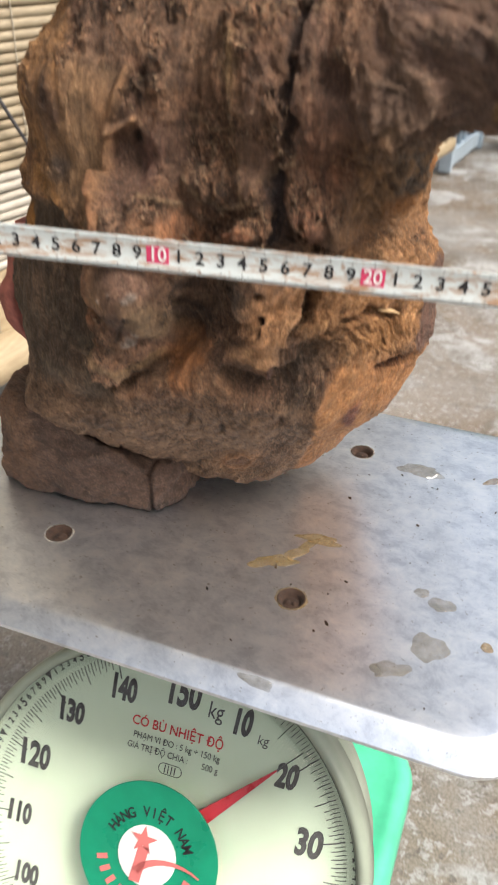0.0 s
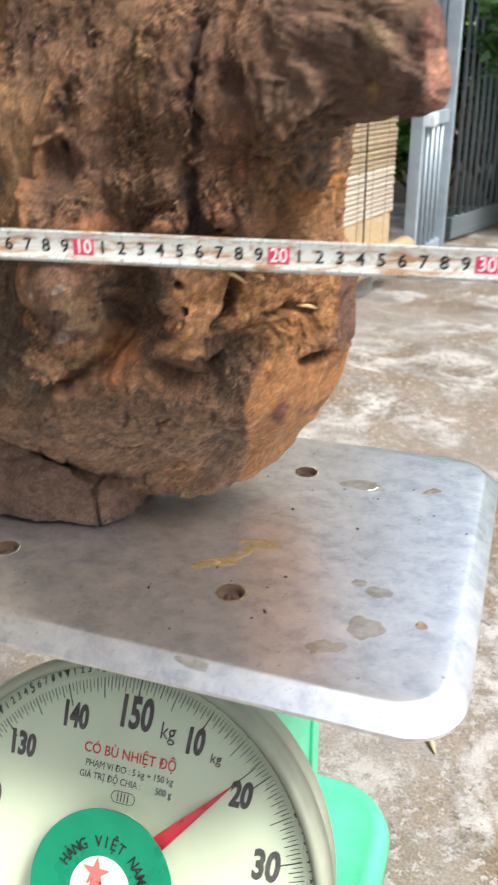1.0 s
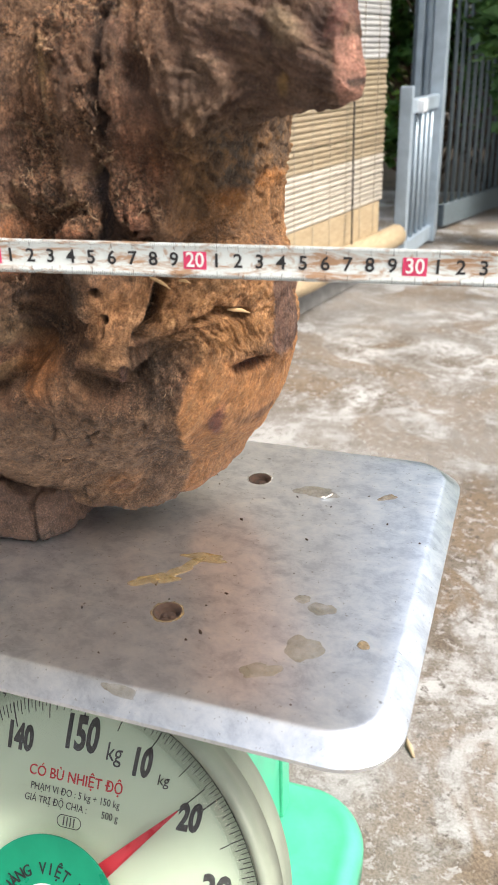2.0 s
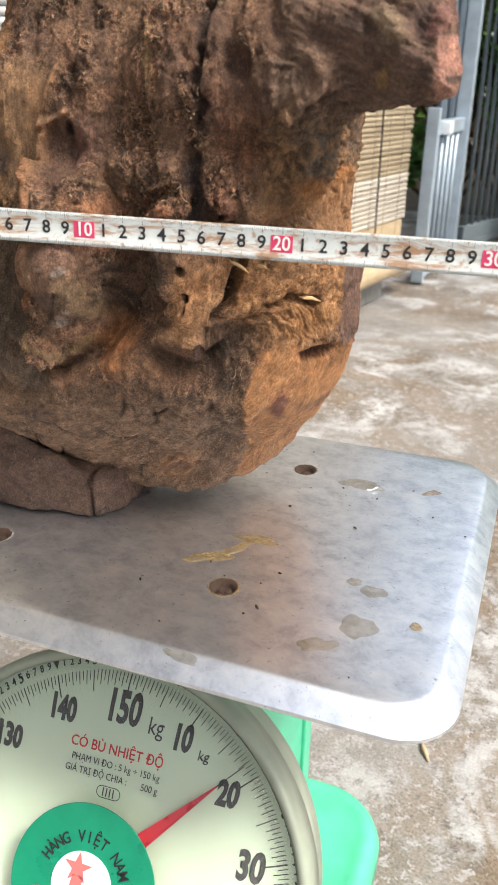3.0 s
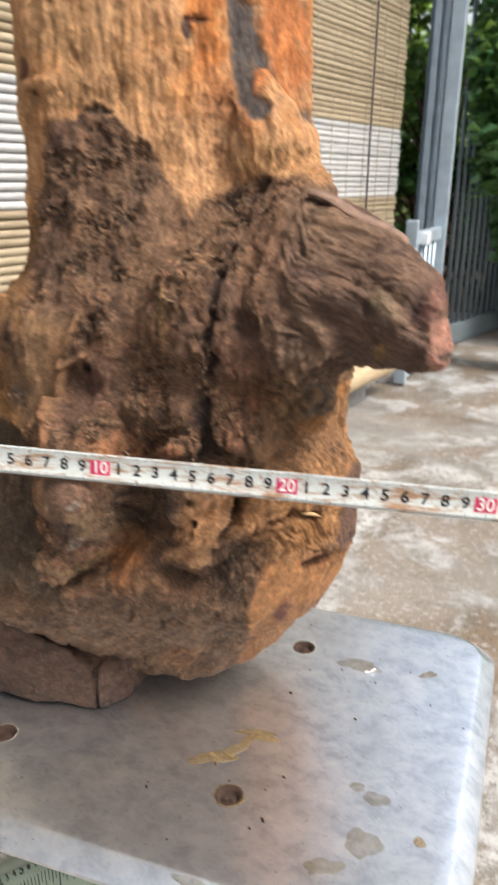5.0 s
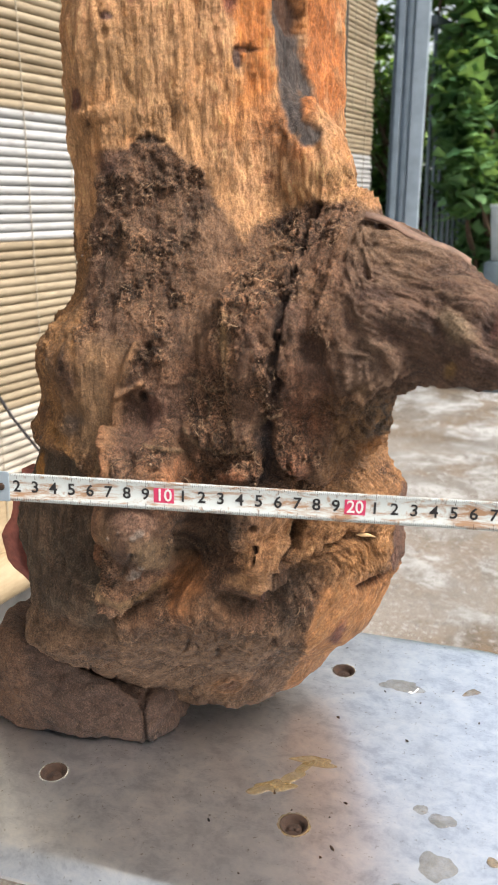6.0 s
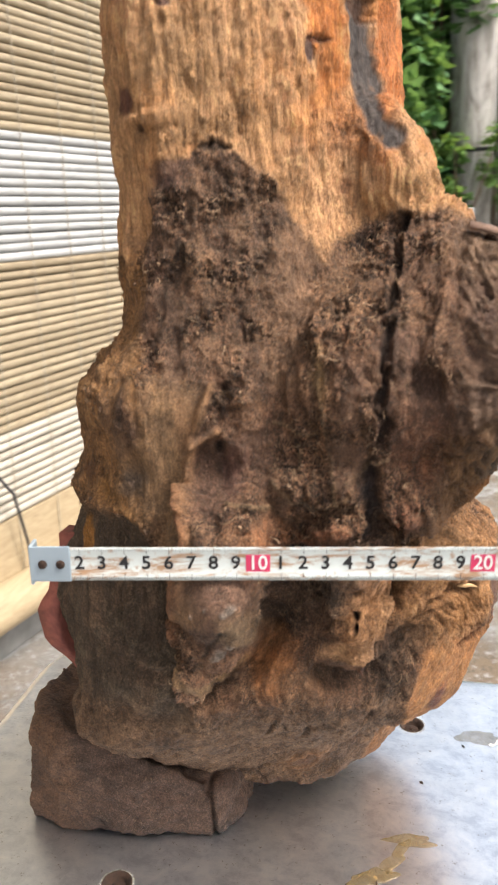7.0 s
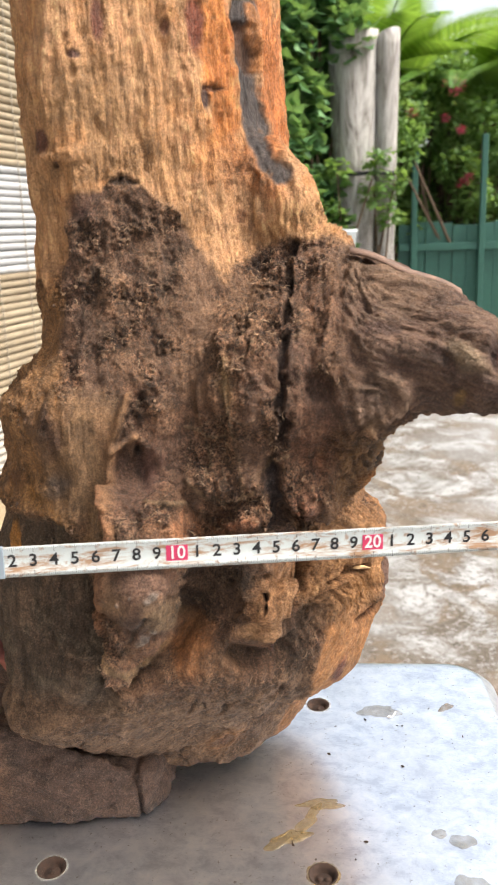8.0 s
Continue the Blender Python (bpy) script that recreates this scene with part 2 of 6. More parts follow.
DIAL_WHITE = plain("ivory_dial_enamel", (0.50, 0.60, 0.455), 0.5, 0.0, 0.05, 12.0, 0.05)
RIM = plain("grey_green_rim_plastic", (0.25, 0.285, 0.225), 0.4)
BLACK = plain("black_print", (0.018, 0.018, 0.02), 0.5)
GREY_PRINT = plain("grey_print", (0.060, 0.060, 0.058), 0.55)
RED = plain("red_print", (0.50, 0.035, 0.035), 0.45)
MAGENTA = plain("magenta_print", (0.62, 0.045, 0.13), 0.45)
WHITE = plain("white_print", (0.75, 0.75, 0.73), 0.5)
RUST = plain("rusty_iron", (0.034, 0.017, 0.010), 0.9, 0.0, 0.5, 300.0, 0.8)
ZINC = plain("galvanised_steel", (0.34, 0.415, 0.48), 0.42, 0.3, 0.14, 18.0, 0.2)
SLATE = plain("dark_slate_paint", (0.13, 0.165, 0.185), 0.5, 0.2)
FENCE_GREEN = plain("faded_green_sheet", (0.035, 0.12, 0.09), 0.55, 0.1)
STRING = plain("cotton_string", (0.38, 0.34, 0.27), 0.9)
DARK_STRING = plain("dark_cord", (0.03, 0.03, 0.035), 0.8)
CEMENT = plain("rough_grey_cement", (0.19, 0.19, 0.185), 0.9, 0.0, 0.3, 20.0, 0.8)
BUCKET = plain("pale_grey_plastic", (0.50, 0.55, 0.57), 0.4)


def stain_material(name, colour, alpha):
    """A thin, half clear film of dried muddy water."""
    n = Nodes(name)
    f = n.noise(160.0, 5.0, 0.65)
    col = n.ramp(f, (0.3, tuple(c * 0.6 for c in colour)), (0.7, tuple(c * 1.3 for c in colour)))
    a = n.ramp(n.noise(110.0, 4.0, 0.6), (0.32, alpha * 0.45), (0.6, alpha))
    return n.set(Base_Color=col, Roughness=0.35, Alpha=a)


LIME = stain_material("pale_lime_ring", (0.42, 0.40, 0.35), 0.5)
MUD = stain_material("dried_yellow_mud", (0.20, 0.135, 0.055), 0.65)
WATER_MARK = stain_material("thin_dried_mud", (0.15, 0.12, 0.065), 0.42)
LEAF_DARK = leaf_material("vine_leaves", (0.03, 0.095, 0.032), (0.11, 0.25, 0.075))
LEAF_BRIGHT = leaf_material("shrub_leaves", (0.085, 0.19, 0.05), (0.25, 0.40, 0.14), 0.45)
FROND = leaf_material("frond_leaves", (0.07, 0.19, 0.03), (0.20, 0.36, 0.06), 0.5)
PETAL = leaf_material("pink_petals", (0.55, 0.06, 0.13), (0.75, 0.20, 0.28), 0.05)
BARK = plain("brown_stems", (0.10, 0.065, 0.04), 0.9)


# ---- mesh helpers ----
def mesh_object(name, me, material, parent=None, label=""):
    me.name = name
    if material and not me.materials:
        me.materials.append(material)
    ob = new(name, me)
    if parent is not None:
        ob.parent = parent
    return tagged(ob, label)


def part(name, bm, material, parent=None, label="", smooth=False):
    me = bpy.data.meshes.new(name)
    bm.normal_update()
    bm.to_mesh(me)
    bm.free()
    if smooth:
        me.shade_smooth()
    return mesh_object(name, me, material, parent, label)


def empty(name, m=None, parent=None):
    ob = new(name)
    ob.empty_display_size = 0.05
    if parent is not None:
        ob.parent = parent
    if m is not None:
        ob.matrix_basis = m
    return ob


def add_box(bm, lo, hi, bevel=0.0, m=None):
    size = [h - l for l, h in zip(lo, hi)]
    mid = [(h + l) / 2 for l, h in zip(lo, hi)]
    got = bmesh.ops.create_cube(bm, size=1.0, matrix=Matrix.LocRotScale(mid, None, size))
    vs = got["verts"]
    if bevel:
        edges = list({e for v in vs for e in v.link_edges})
        r = bmesh.ops.bevel(bm, geom=edges, offset=bevel, segments=2, affect="EDGES", profile=0.5)
        vs = r["verts"]
    if m is not None:
        bmesh.ops.transform(bm, matrix=m, verts=vs)
    return vs


def box(name, lo, hi, material, parent=None, label="", bevel=0.002, m=None):
    bm = bmesh.new()
    add_box(bm, lo, hi, bevel, m)
    return part(name, bm, material, parent, label)


def add_rings(bm, rings, close_start=True, close_end=True):
    """A skin over rings of points."""
    made = [[bm.verts.new(p) for p in ring] for ring in rings]
    for a, b in zip(made, made[1:]):
        for i in range(len(a)):
            j = (i + 1) % len(a)
            bm.faces.new((a[i], a[j], b[j], b[i]))
    if close_start:
        bm.faces.new(list(reversed(made[0])))
    if close_end:
        bm.faces.new(made[-1])
    return made


def circle(r, z, n, cx=0.0, cy=0.0):
    return [(cx + r * math.cos(2 * math.pi * i / n), cy + r * math.sin(2 * math.pi * i / n), z) for i in range(n)]


def turned(profile, n=48, cx=0.0, cy=0.0, ends=True):
    """A body turned round z from (radius, height) pairs."""
    bm = bmesh.new()
    add_rings(bm, [circle(r, z, n, cx, cy) for r, z in profile], ends, ends)
    bmesh.ops.recalc_face_normals(bm, faces=bm.faces)
    return bm


def ring_band(profile, n=96):
    """A closed hoop: the profile is a loop of (radius, height)."""
    bm = bmesh.new()
    rows = [[bm.verts.new(p) for p in circle(r, z, n)] for r, z in profile]
    for a, b in zip(rows, rows[1:] + rows[:1]):
        for i in range(n):
            j = (i + 1) % n
            bm.faces.new((a[i], a[j], b[j], b[i]))
    bmesh.ops.recalc_face_normals(bm, faces=bm.faces)
    return bm


def rounded_rect(x0, x1, y0, y1, r, z, seg=8):
    pts = []
    for cx, cy, a0 in ((x1 - r, y1 - r, 0), (x0 + r, y1 - r, 90), (x0 + r, y0 + r, 180), (x1 - r, y0 + r, 270)):
        for i in range(seg + 1):
            a = radians(a0 + 90 * i / seg)
            pts.append((cx + r * math.cos(a), cy + r * math.sin(a), z))
    return pts


def add_tube(bm, pts, radii, n=8):
    """A round rod along points, with a radius at each."""
    rings = []
    for i, p in enumerate(pts):
        p = Vector(p)
        a = Vector(pts[max(0, i - 1)])
        b = Vector(pts[min(len(pts) - 1, i + 1)])
        q = (b - a).to_track_quat("Z", "Y")
        rings.append([p + q @ Vector((radii[i] * math.cos(2 * math.pi * k / n), radii[i] * math.sin(2 * math.pi * k / n), 0)) for k in range(n)])
    add_rings(bm, rings)


def tube(name, pts, radii, material, parent=None, label="", n=8):
    bm = bmesh.new()
    if isinstance(radii, (int, float)):
        radii = [radii] * len(pts)
    add_tube(bm, pts, radii, n)
    bmesh.ops.recalc_face_normals(bm, faces=bm.faces)
    return part(name, bm, material, parent, label, True)


def baked(ob):
    """The object's mesh with its modifiers applied; the object goes."""
    dg = bpy.context.evaluated_depsgraph_get()
    me = bpy.data.meshes.new_from_object(ob.evaluated_get(dg))
    bpy.data.objects.remove(ob)
    return me


TEXTS = {}


def text_mesh(text, size, bold=0.0):
    """A flat lettering mesh, centred on its box, from the built-in font."""
    key = (text, size, bold)
    if key not in TEXTS:
        cu = bpy.data.curves.new("lettering", "FONT")
        cu.body, cu.size, cu.resolution_u = text, size, 3
        cu.align_x, cu.align_y = "CENTER", "CENTER"
        cu.offset, cu.extrude, cu.fill_mode = bold, 0.00012, "BOTH"
        ob = new("lettering", cu)
        bpy.context.view_layer.update()
        TEXTS[key] = baked(ob)
    return TEXTS[key]


def lettering(name, text, size, material, m, parent, bold=0.0, stretch=(1, 1)):
    me = text_mesh(text, size, bold).copy()
    me.materials.clear()
    me.transform(m @ Matrix.Diagonal((stretch[0], stretch[1], 1, 1)))
    return mesh_object(name, me, material, parent)


# ---- lattice noise for the sculpted wood ----
_rs = np.random.RandomState(11)
_perm = np.concatenate([_rs.permutation(256)] * 3)
_grad = _rs.normal(size=(256, 3))
_grad /= np.linalg.norm(_grad, axis=1)[:, None]


def gnoise(p):
    """Gradient noise in about -0.7..0.7 at points p (n x 3)."""
    i = np.floor(p).astype(np.int64)
    f = p - i
    i &= 255
    u = f * f * f * (f * (f * 6 - 15) + 10)
    out = np.zeros(len(p))
    for dx in (0, 1):
        for dy in (0, 1):
            for dz in (0, 1):
                h = _perm[_perm[_perm[i[:, 0] + dx] + i[:, 1] + dy] + i[:, 2] + dz]
                g = _grad[h]
                d = (g * (f - (dx, dy, dz))).sum(1)
                w = (u[:, 0] if dx else 1 - u[:, 0]) * (u[:, 1] if dy else 1 - u[:, 1]) * (u[:, 2] if dz else 1 - u[:, 2])
                out += w * d
    return out


def fbm(p, scale, octaves=4, gain=0.5, stretch=(1, 1, 1)):
    q = p * (np.array(stretch) * scale)
    out, amp = np.zeros(len(p)), 1.0
    for k in range(octaves):
        out += amp * gnoise(q + 17.3 * k)
        q = q * 2.03
        amp *= gain
    return out


def step01(a, b, x):
    t = np.clip((x - a) / (b - a), 0, 1)
    return t * t * (3 - 2 * t)


# ---- the setting ----
FLOOR_Z = -0.45
bm = bmesh.new()
bmesh.ops.create_grid(bm, x_segments=40, y_segments=40, size=60.0, matrix=Matrix.Translation((0, 0, FLOOR_Z - 0.02)))
tagged(part("ground", bm, SOIL), "dark bare garden soil strewn with litter", "ground", kind="structure")


def patio():
    bm = bmesh.new()
    add_box(bm, (-1.6, -4.5, FLOOR_Z - 0.12), (4.0, 4.75, FLOOR_Z), 0.006)
    return tagged(part("floor", bm, CONCRETE), "pale concrete patio slab with brown stains", "floor", kind="structure")


patio()
# unseen wall added behind the camera to close the yard and bounce light
tagged(box("wall_south", (-3.2, -4.3, FLOOR_Z), (5.0, -4.1, 0.8), plain("white_plaster", (0.52, 0.54, 0.57), 0.85, 0.0, 0.06, 6.0, 0.4), None, "", 0.01), "low plain grey plastered wall, unseen, added to close the yard", "wall", kind="structure")


# ---- weighing scale ----
scale = tagged(empty("platform_scale", pose(-0.08, 0.085, FLOOR_Z)), "green platform scale with a steel plate and round dial", "scale")
UP = Matrix.Translation((0.08, -0.085, -FLOOR_Z))


def lower(ob):
    """Meshes of the scale are drawn in world metres and hang under its base."""
    ob.data.transform(UP)
    return ob


def platform():
    """A pressed sheet with turned-down rounded edges and four sunk bolt holes."""
    x0, x1, y0, y1 = -0.304, 0.144, -0.073, 0.243
    bm = bmesh.new()
    rings = []
    for inset, z in ((0.022, 0.0), (0.0135, 0.0), (0.0120, -0.0003), (0.0108, -0.0008), (0.0097, -0.0016), (0.0060, -0.0049), (0.0023, -0.0081), (0.0009, -0.0095), (0.0, -0.0104), (0.0, -0.0128), (0.0014, -0.0128), (0.003, -0.0106), (0.007, -0.0070), (0.0130, -0.0035), (0.024, -0.0025)):
        rings.append(rounded_rect(x0 + inset, x1 - inset, y0 + inset, y1 - inset, 0.034 - inset * 0.55, z, 12))
    made = add_rings(bm, rings)
    bmesh.ops.recalc_face_normals(bm, faces=bm.faces)
    me = bpy.data.meshes.new("plate")
    bm.to_mesh(me)
    bm.free()
    ob = new("plate", me)
    cut = bmesh.new()
    for x in (-0.159, 0.0):
        for y in (0.0, 0.169):
            add_rings(cut, [circle(0.0064, -0.02, 28, x, y), circle(0.0064, -0.0022, 28, x, y), circle(0.0084, 0.0, 28, x, y), circle(0.0086, 0.004, 28, x, y)])
    bmesh.ops.recalc_face_normals(cut, faces=cut.faces)
    cm = bpy.data.meshes.new("cutter")
    cut.to_mesh(cm)
    cut.free()
    cutter = new("cutter", cm)
    mod = ob.modifiers.new("holes", "BOOLEAN")
    mod.operation, mod.solver, mod.object = "DIFFERENCE", "EXACT", cutter
    bpy.context.view_layer.update()
    me = baked(ob)
    bpy.data.objects.remove(cutter)
    me.shade_smooth()
    me.set_sharp_from_angle(angle=radians(35))
    return lower(mesh_object("plate", me, STEEL, scale, "scratched stainless steel plate with rounded turned-down edges"))


plate = platform()

for x in (-0.159, 0.0):
    for y in (0.0, 0.169):
        bm = turned([(0.0, -0.0034), (0.0050, -0.0036), (0.0056, -0.0046), (0.0058, -0.0020), (0.0080, 0.0003), (0.0086, 0.0005), (0.0086, 0.0001), (0.0, -0.009)], 28, x, y, False)
        bmesh.ops.remove_doubles(bm, verts=bm.verts, dist=0.00001)
        lower(part("bolt", bm, RUST, scale, "rusty sunk bolt head", True))
        for dx in ((-0.0021, 0.0021) if x == 0.0 and y == 0.0 else (0.0,)):
            bm = turned([(0.0, -0.0022), (0.0010, -0.0024), (0.0017, -0.0030), (0.0019, -0.0044), (0.0, -0.0046)], 14, x + dx, y, False)
            bmesh.ops.remove_doubles(bm, verts=bm.verts, dist=0.00001)
            lower(part("screw", bm, RUST, scale, "small rusty screw end in the bolt hole", True))
        bm = bmesh.new()
        rr = random.Random(int(x * 1000) + int(y * 1000))
        inner = circle(0.0085, 0.0003, 40, x, y)
        outer = [(x + (px - x) * k, y + (py - y) * k, 0.0002) for (px, py, _), k in zip(inner, [1.06 + 0.16 * rr.random() for _ in inner])]
        a = [bm.verts.new(p) for p in inner]
        b = [bm.verts.new(p) for p in outer]
        for i in range(40):
            bm.faces.new((a[i], a[(i + 1) % 40], b[(i + 1) % 40], b[i]))
        bmesh.ops.recalc_face_normals(bm, faces=bm.faces)
        lower(part("stain", bm, MUD if x == 0.0 and y == 0.0 else LIME, scale, "ring of dirt round the bolt hole"))


def blot(x, y, rx, ry, turn, material, seed, label, lump=0.35):
    """A thin dried splash with a ragged outline."""
    rr = random.Random(seed)
    ph = [rr.uniform(0, 6.28) for _ in range(6)]
    bm = bmesh.new()
    n = 44
    rows = []
    for k, h in ((1.0, 0.00015), (0.94, 0.0005), (0.55, 0.0006)):
        row = []
        for i in range(n):
            a = 2 * math.pi * i / n
            r = k * (1 + lump * (0.5 * math.sin(2 * a + ph[0]) + 0.35 * math.sin(3 * a + ph[1]) + 0.25 * math.sin(5 * a + ph[2]) + 0.12 * math.sin(9 * a + ph[3])))
            p = Matrix.Rotation(radians(turn), 2) @ Vector((rx * r * math.cos(a), ry * r * math.sin(a)))
            row.append((x + p.x, y + p.y, h - 0.89 * max(0.0, -0.0615 - y - p.y)))
        rows.append(row)
    add_rings(bm, rows, False, True)
    return lower(part("stain", bm, material, scale, label, True))


blot(-0.021, 0.027, 0.012, 0.0065, 25, MUD, 3, "dried yellow mud streak", 0.5)
blot(-0.008, 0.044, 0.012, 0.0050, 62, MUD, 4, "dried yellow mud streak", 0.5)
blot(0.000, 0.058, 0.015, 0.0045, 8, MUD, 5, "dried yellow mud streak", 0.4)
blot(0.071, 0.034, 0.0050, 0.0035, 0, WATER_MARK, 6, "dried drop of muddy water", 0.2)
blot(0.084, 0.028, 0.0075, 0.0060, 10, WATER_MARK, 7, "dried drop of muddy water", 0.25)
blot(0.083, -0.008, 0.0090, 0.0115, -20, WATER_MARK, 8, "dried drop of muddy water", 0.3)
blot(0.066, -0.031, 0.0105, 0.0055, 30, WATER_MARK, 9, "dried drop of muddy water", 0.35)
blot(0.002, -0.0640, 0.0090, 0.0024, -6, WATER_MARK, 14, "dried yellow mud on the turned-down edge", 0.3)
blot(0.113, 0.004, 0.0036, 0.0034, 0, MUD, 10, "dried drop of muddy water", 0.2)
blot(0.046, 0.161, 0.015, 0.0080, 10, WATER_MARK, 12, "drying puddle mark", 0.35)
blot(0.097, 0.167, 0.006, 0.0040, 40, MUD, 13, "dried yellow mud streak", 0.4)

# crumbs of bark and grit lying on the plate
rr = random.Random(5)
for k in range(30):
    x, y = rr.uniform(-0.06, 0.135), rr.uniform(-0.05, 0.21)
    s = rr.uniform(0.0003, 0.0009)
    bm = bmesh.new()
    bmesh.ops.create_icosphere(bm, subdivisions=1, radius=s)
    for v in bm.verts:
        v.co *= rr.uniform(0.6, 1.4)
    bmesh.ops.transform(bm, matrix=Matrix.Translation((x, y, s * 0.5)) @ Matrix.Rotation(rr.uniform(0, 6), 4, "Z") @ Matrix.Diagonal((rr.uniform(1, 3.0), 1, 0.6, 1)), verts=bm.verts)
    lower(part("crumb", bm, RUST if k % 3 else BLACK, scale))

# a curled flake of white paint
bm = bmesh.new()
add_rings(bm, [[(0.0512 + 0.0062 * t, 0.1535 + 0.0050 * t - 0.0040 * math.sin(math.pi * t), 0.0006 + 0.0010 * t), (0.0512 + 0.0062 * t, 0.1535 + 0.0050 * t - 0.0040 * math.sin(math.pi * t), 0.0009 + 0.0010 * t), (0.0532 + 0.0056 * t, 0.1552 + 0.0036 * t - 0.0036 * math.sin(math.pi * t), 0.0010 + 0.0010 * t), (0.0532 + 0.0056 * t, 0.1552 + 0.0036 * t - 0.0036 * math.sin(math.pi * t), 0.0007 + 0.0010 * t)] for t in (0.0, 0.2, 0.4, 0.6, 0.8, 1.0)])
bmesh.ops.recalc_face_normals(bm, faces=bm.faces)
tagged(part("paint_chip", bm, WHITE), "small curled white paint flake on the plate", "paint flake")
bm = bmesh.new()
add_tube(bm, [(0.100, 0.390, FLOOR_Z + 0.003), (0.105, 0.379, FLOOR_Z + 0.004), (0.113, 0.364, FLOOR_Z + 0.002)], [0.0012, 0.0035, 0.0016], 6)
tagged(part("wood_chip", bm, BAMBOO, None, "", True), "small pale wood chip on the floor", "wood chip")

# housing, foot
box_parts = (
    ("housing", (-0.160, 0.037, -0.408), (0.0, 0.228, -0.022), 0.006, "green painted steel housing"),
    ("spring_cover", (-0.145, 0.020, -0.20), (-0.012, 0.0368, -0.020), 0.004, "green steel cover"),
    ("corner_strip", (-0.004, 0.205, -0.405), (0.0035, 0.2285, -0.03), 0.0015, "folded green edge strip"),
)
# the cover behind the dial is coloured as if in shade
for name, lo, hi, bev, label in box_parts:
    lower(box(name, lo, hi, SHADED_GREEN if name == "spring_cover" else GREEN, scale, label, bev))
bm = bmesh.new()
rings = [rounded_rect(-0.246 + i, 0.086 - i, -0.16 + i, 0.262 - i, 0.062 - i * 0.8, z, 10) for i, z in ((0.0, FLOOR_Z), (0.0, -0.425), (0.003, -0.416), (0.008, -0.409), (0.016, -0.4065), (0.020, -0.4085), (0.028, -0.4095))]
add_rings(bm, rings)
bmesh.ops.recalc_face_normals(bm, faces=bm.faces)
lower(part("base", bm, GREEN, scale, "moulded green base with rounded corners", True))

# the dial, tilted back; its own axes: x right, y up the face, z out of it
DIAL = UP @ pose(-0.0732, -0.0530, -0.2185, 58.65, 0, 2.35)
dial = empty("dial", DIAL, scale)
tagged(dial, "round ivory dial under clear glass")
bm = turned([(0.1, -0.075), (0.136, -0.070), (0.1480, -0.055), (0.1500, -0.004), (0.146, -0.003), (0.0, -0.003)], 96, 0, 0, False)
bmesh.ops.remove_doubles(bm, verts=bm.verts, dist=0.00001)
part("casing", bm, RIM, dial, "grey-green casing behind the dial", True)
bm = turned([(0.0, -0.0022), (0.1462, -0.0022), (0.1462, 0.0), (0.0, 0.0)], 128, 0, 0, False)
bmesh.ops.remove_doubles(bm, verts=bm.verts, dist=0.00001)
part("face", bm, DIAL_WHITE, dial, "ivory enamelled dial face")
part("rim", ring_band([(0.1440, 0.0003), (0.1440, 0.010), (0.1460, 0.0145), (0.1495, 0.0155), (0.1525, 0.013), (0.1535, 0.006), (0.1535, -0.012), (0.1510, -0.012), (0.1505, -0.001)]), RIM, dial, "rounded grey-green rim", True)

# 0.5 kg strokes, longer at each kilogram, 5 and 10
bm = bmesh.new()
for k in range(300):
    a = radians(-k * 1.2)
    if k % 20 == 0:
        r0, w = 0.1170, 0.0008
    elif k % 10 == 0:
        r0, w = 0.1190, 0.0006
    elif k % 2 == 0:
        r0, w = 0.1230, 0.0005
    else:
        r0, w = 0.1252, 0.0004
    add_box(bm, (-w / 2, r0, 0.0001), (w / 2, 0.1297, 0.00035), 0, Matrix.Rotation(a, 4, "Z"))
part("graduation", bm, GREY_PRINT, dial, "fine grey graduation strokes")
bm = bmesh.new()
for k in range(15):
    a = radians(-24 * k)
    for q in range(1, 10):
        me = text_mesh(str(q), 0.0078 if q == 5 else 0.0058, 0.0001)
        tmp = me.copy()
        tmp.transform(Matrix.Rotation(a - radians(2.4 * q), 4, "Z") @ Matrix.Translation((0, 0.1352, 0.0003)))
        bm.from_mesh(tmp)
        bpy.data.meshes.remove(tmp)
    m = Matrix.Rotation(a, 4, "Z")
    vs = [bm.verts.new(m @ Vector(p)) for p in ((-0.0026, 0.1382, 0.0004), (0.0026, 0.1382, 0.0004), (0.0, 0.1325, 0.0004))]
    bm.faces.new(reversed(vs))
part("graduation_figures", bm, GREY_PRINT, dial, "small grey figures one to nine")
for k in range(15):
    value = "150" if k == 0 else str(10 * k)
    a = radians(24 * k)
    r = 0.1105
    size = 0.0235 if k == 0 else (0.0225 if value in ("30", "60", "90", "120") else 0.0185)
    lettering("numeral", value, size, GREY_PRINT, Matrix.Translation((r * math.sin(a), r * math.cos(a), 0.0004)), dial, 0.0009, (0.74, 1.12))
lettering("unit", "kg", 0.0150, GREY_PRINT, Matrix.Translation((0.0255, 0.1045, 0.0004)), dial, 0.0, (0.85, 1))
lettering("unit", "kg", 0.0085, GREY_PRINT, Matrix.Translation((0.0615, 0.0935, 0.0004)), dial)
lettering("caption", "CÓ BÙ NHIỆT ĐỘ", 0.0098, RED, Matrix.Translation((0.0005, 0.083, 0.0004)), dial, 0.0001, (0.88, 1))
lettering("caption", "PHẠM VI ĐO : 5 kg ÷ 150 kg", 0.0066, GREY_PRINT, Matrix.Translation((0.0015, 0.0728, 0.0004)), dial, 0.0, (0.84, 1))
lettering("caption", "GIÁ TRỊ ĐỘ CHIA :", 0.0066, GREY_PRINT, Matrix.Translation((-0.0115, 0.0648, 0.0004)), dial, 0.0, (0.84, 1))
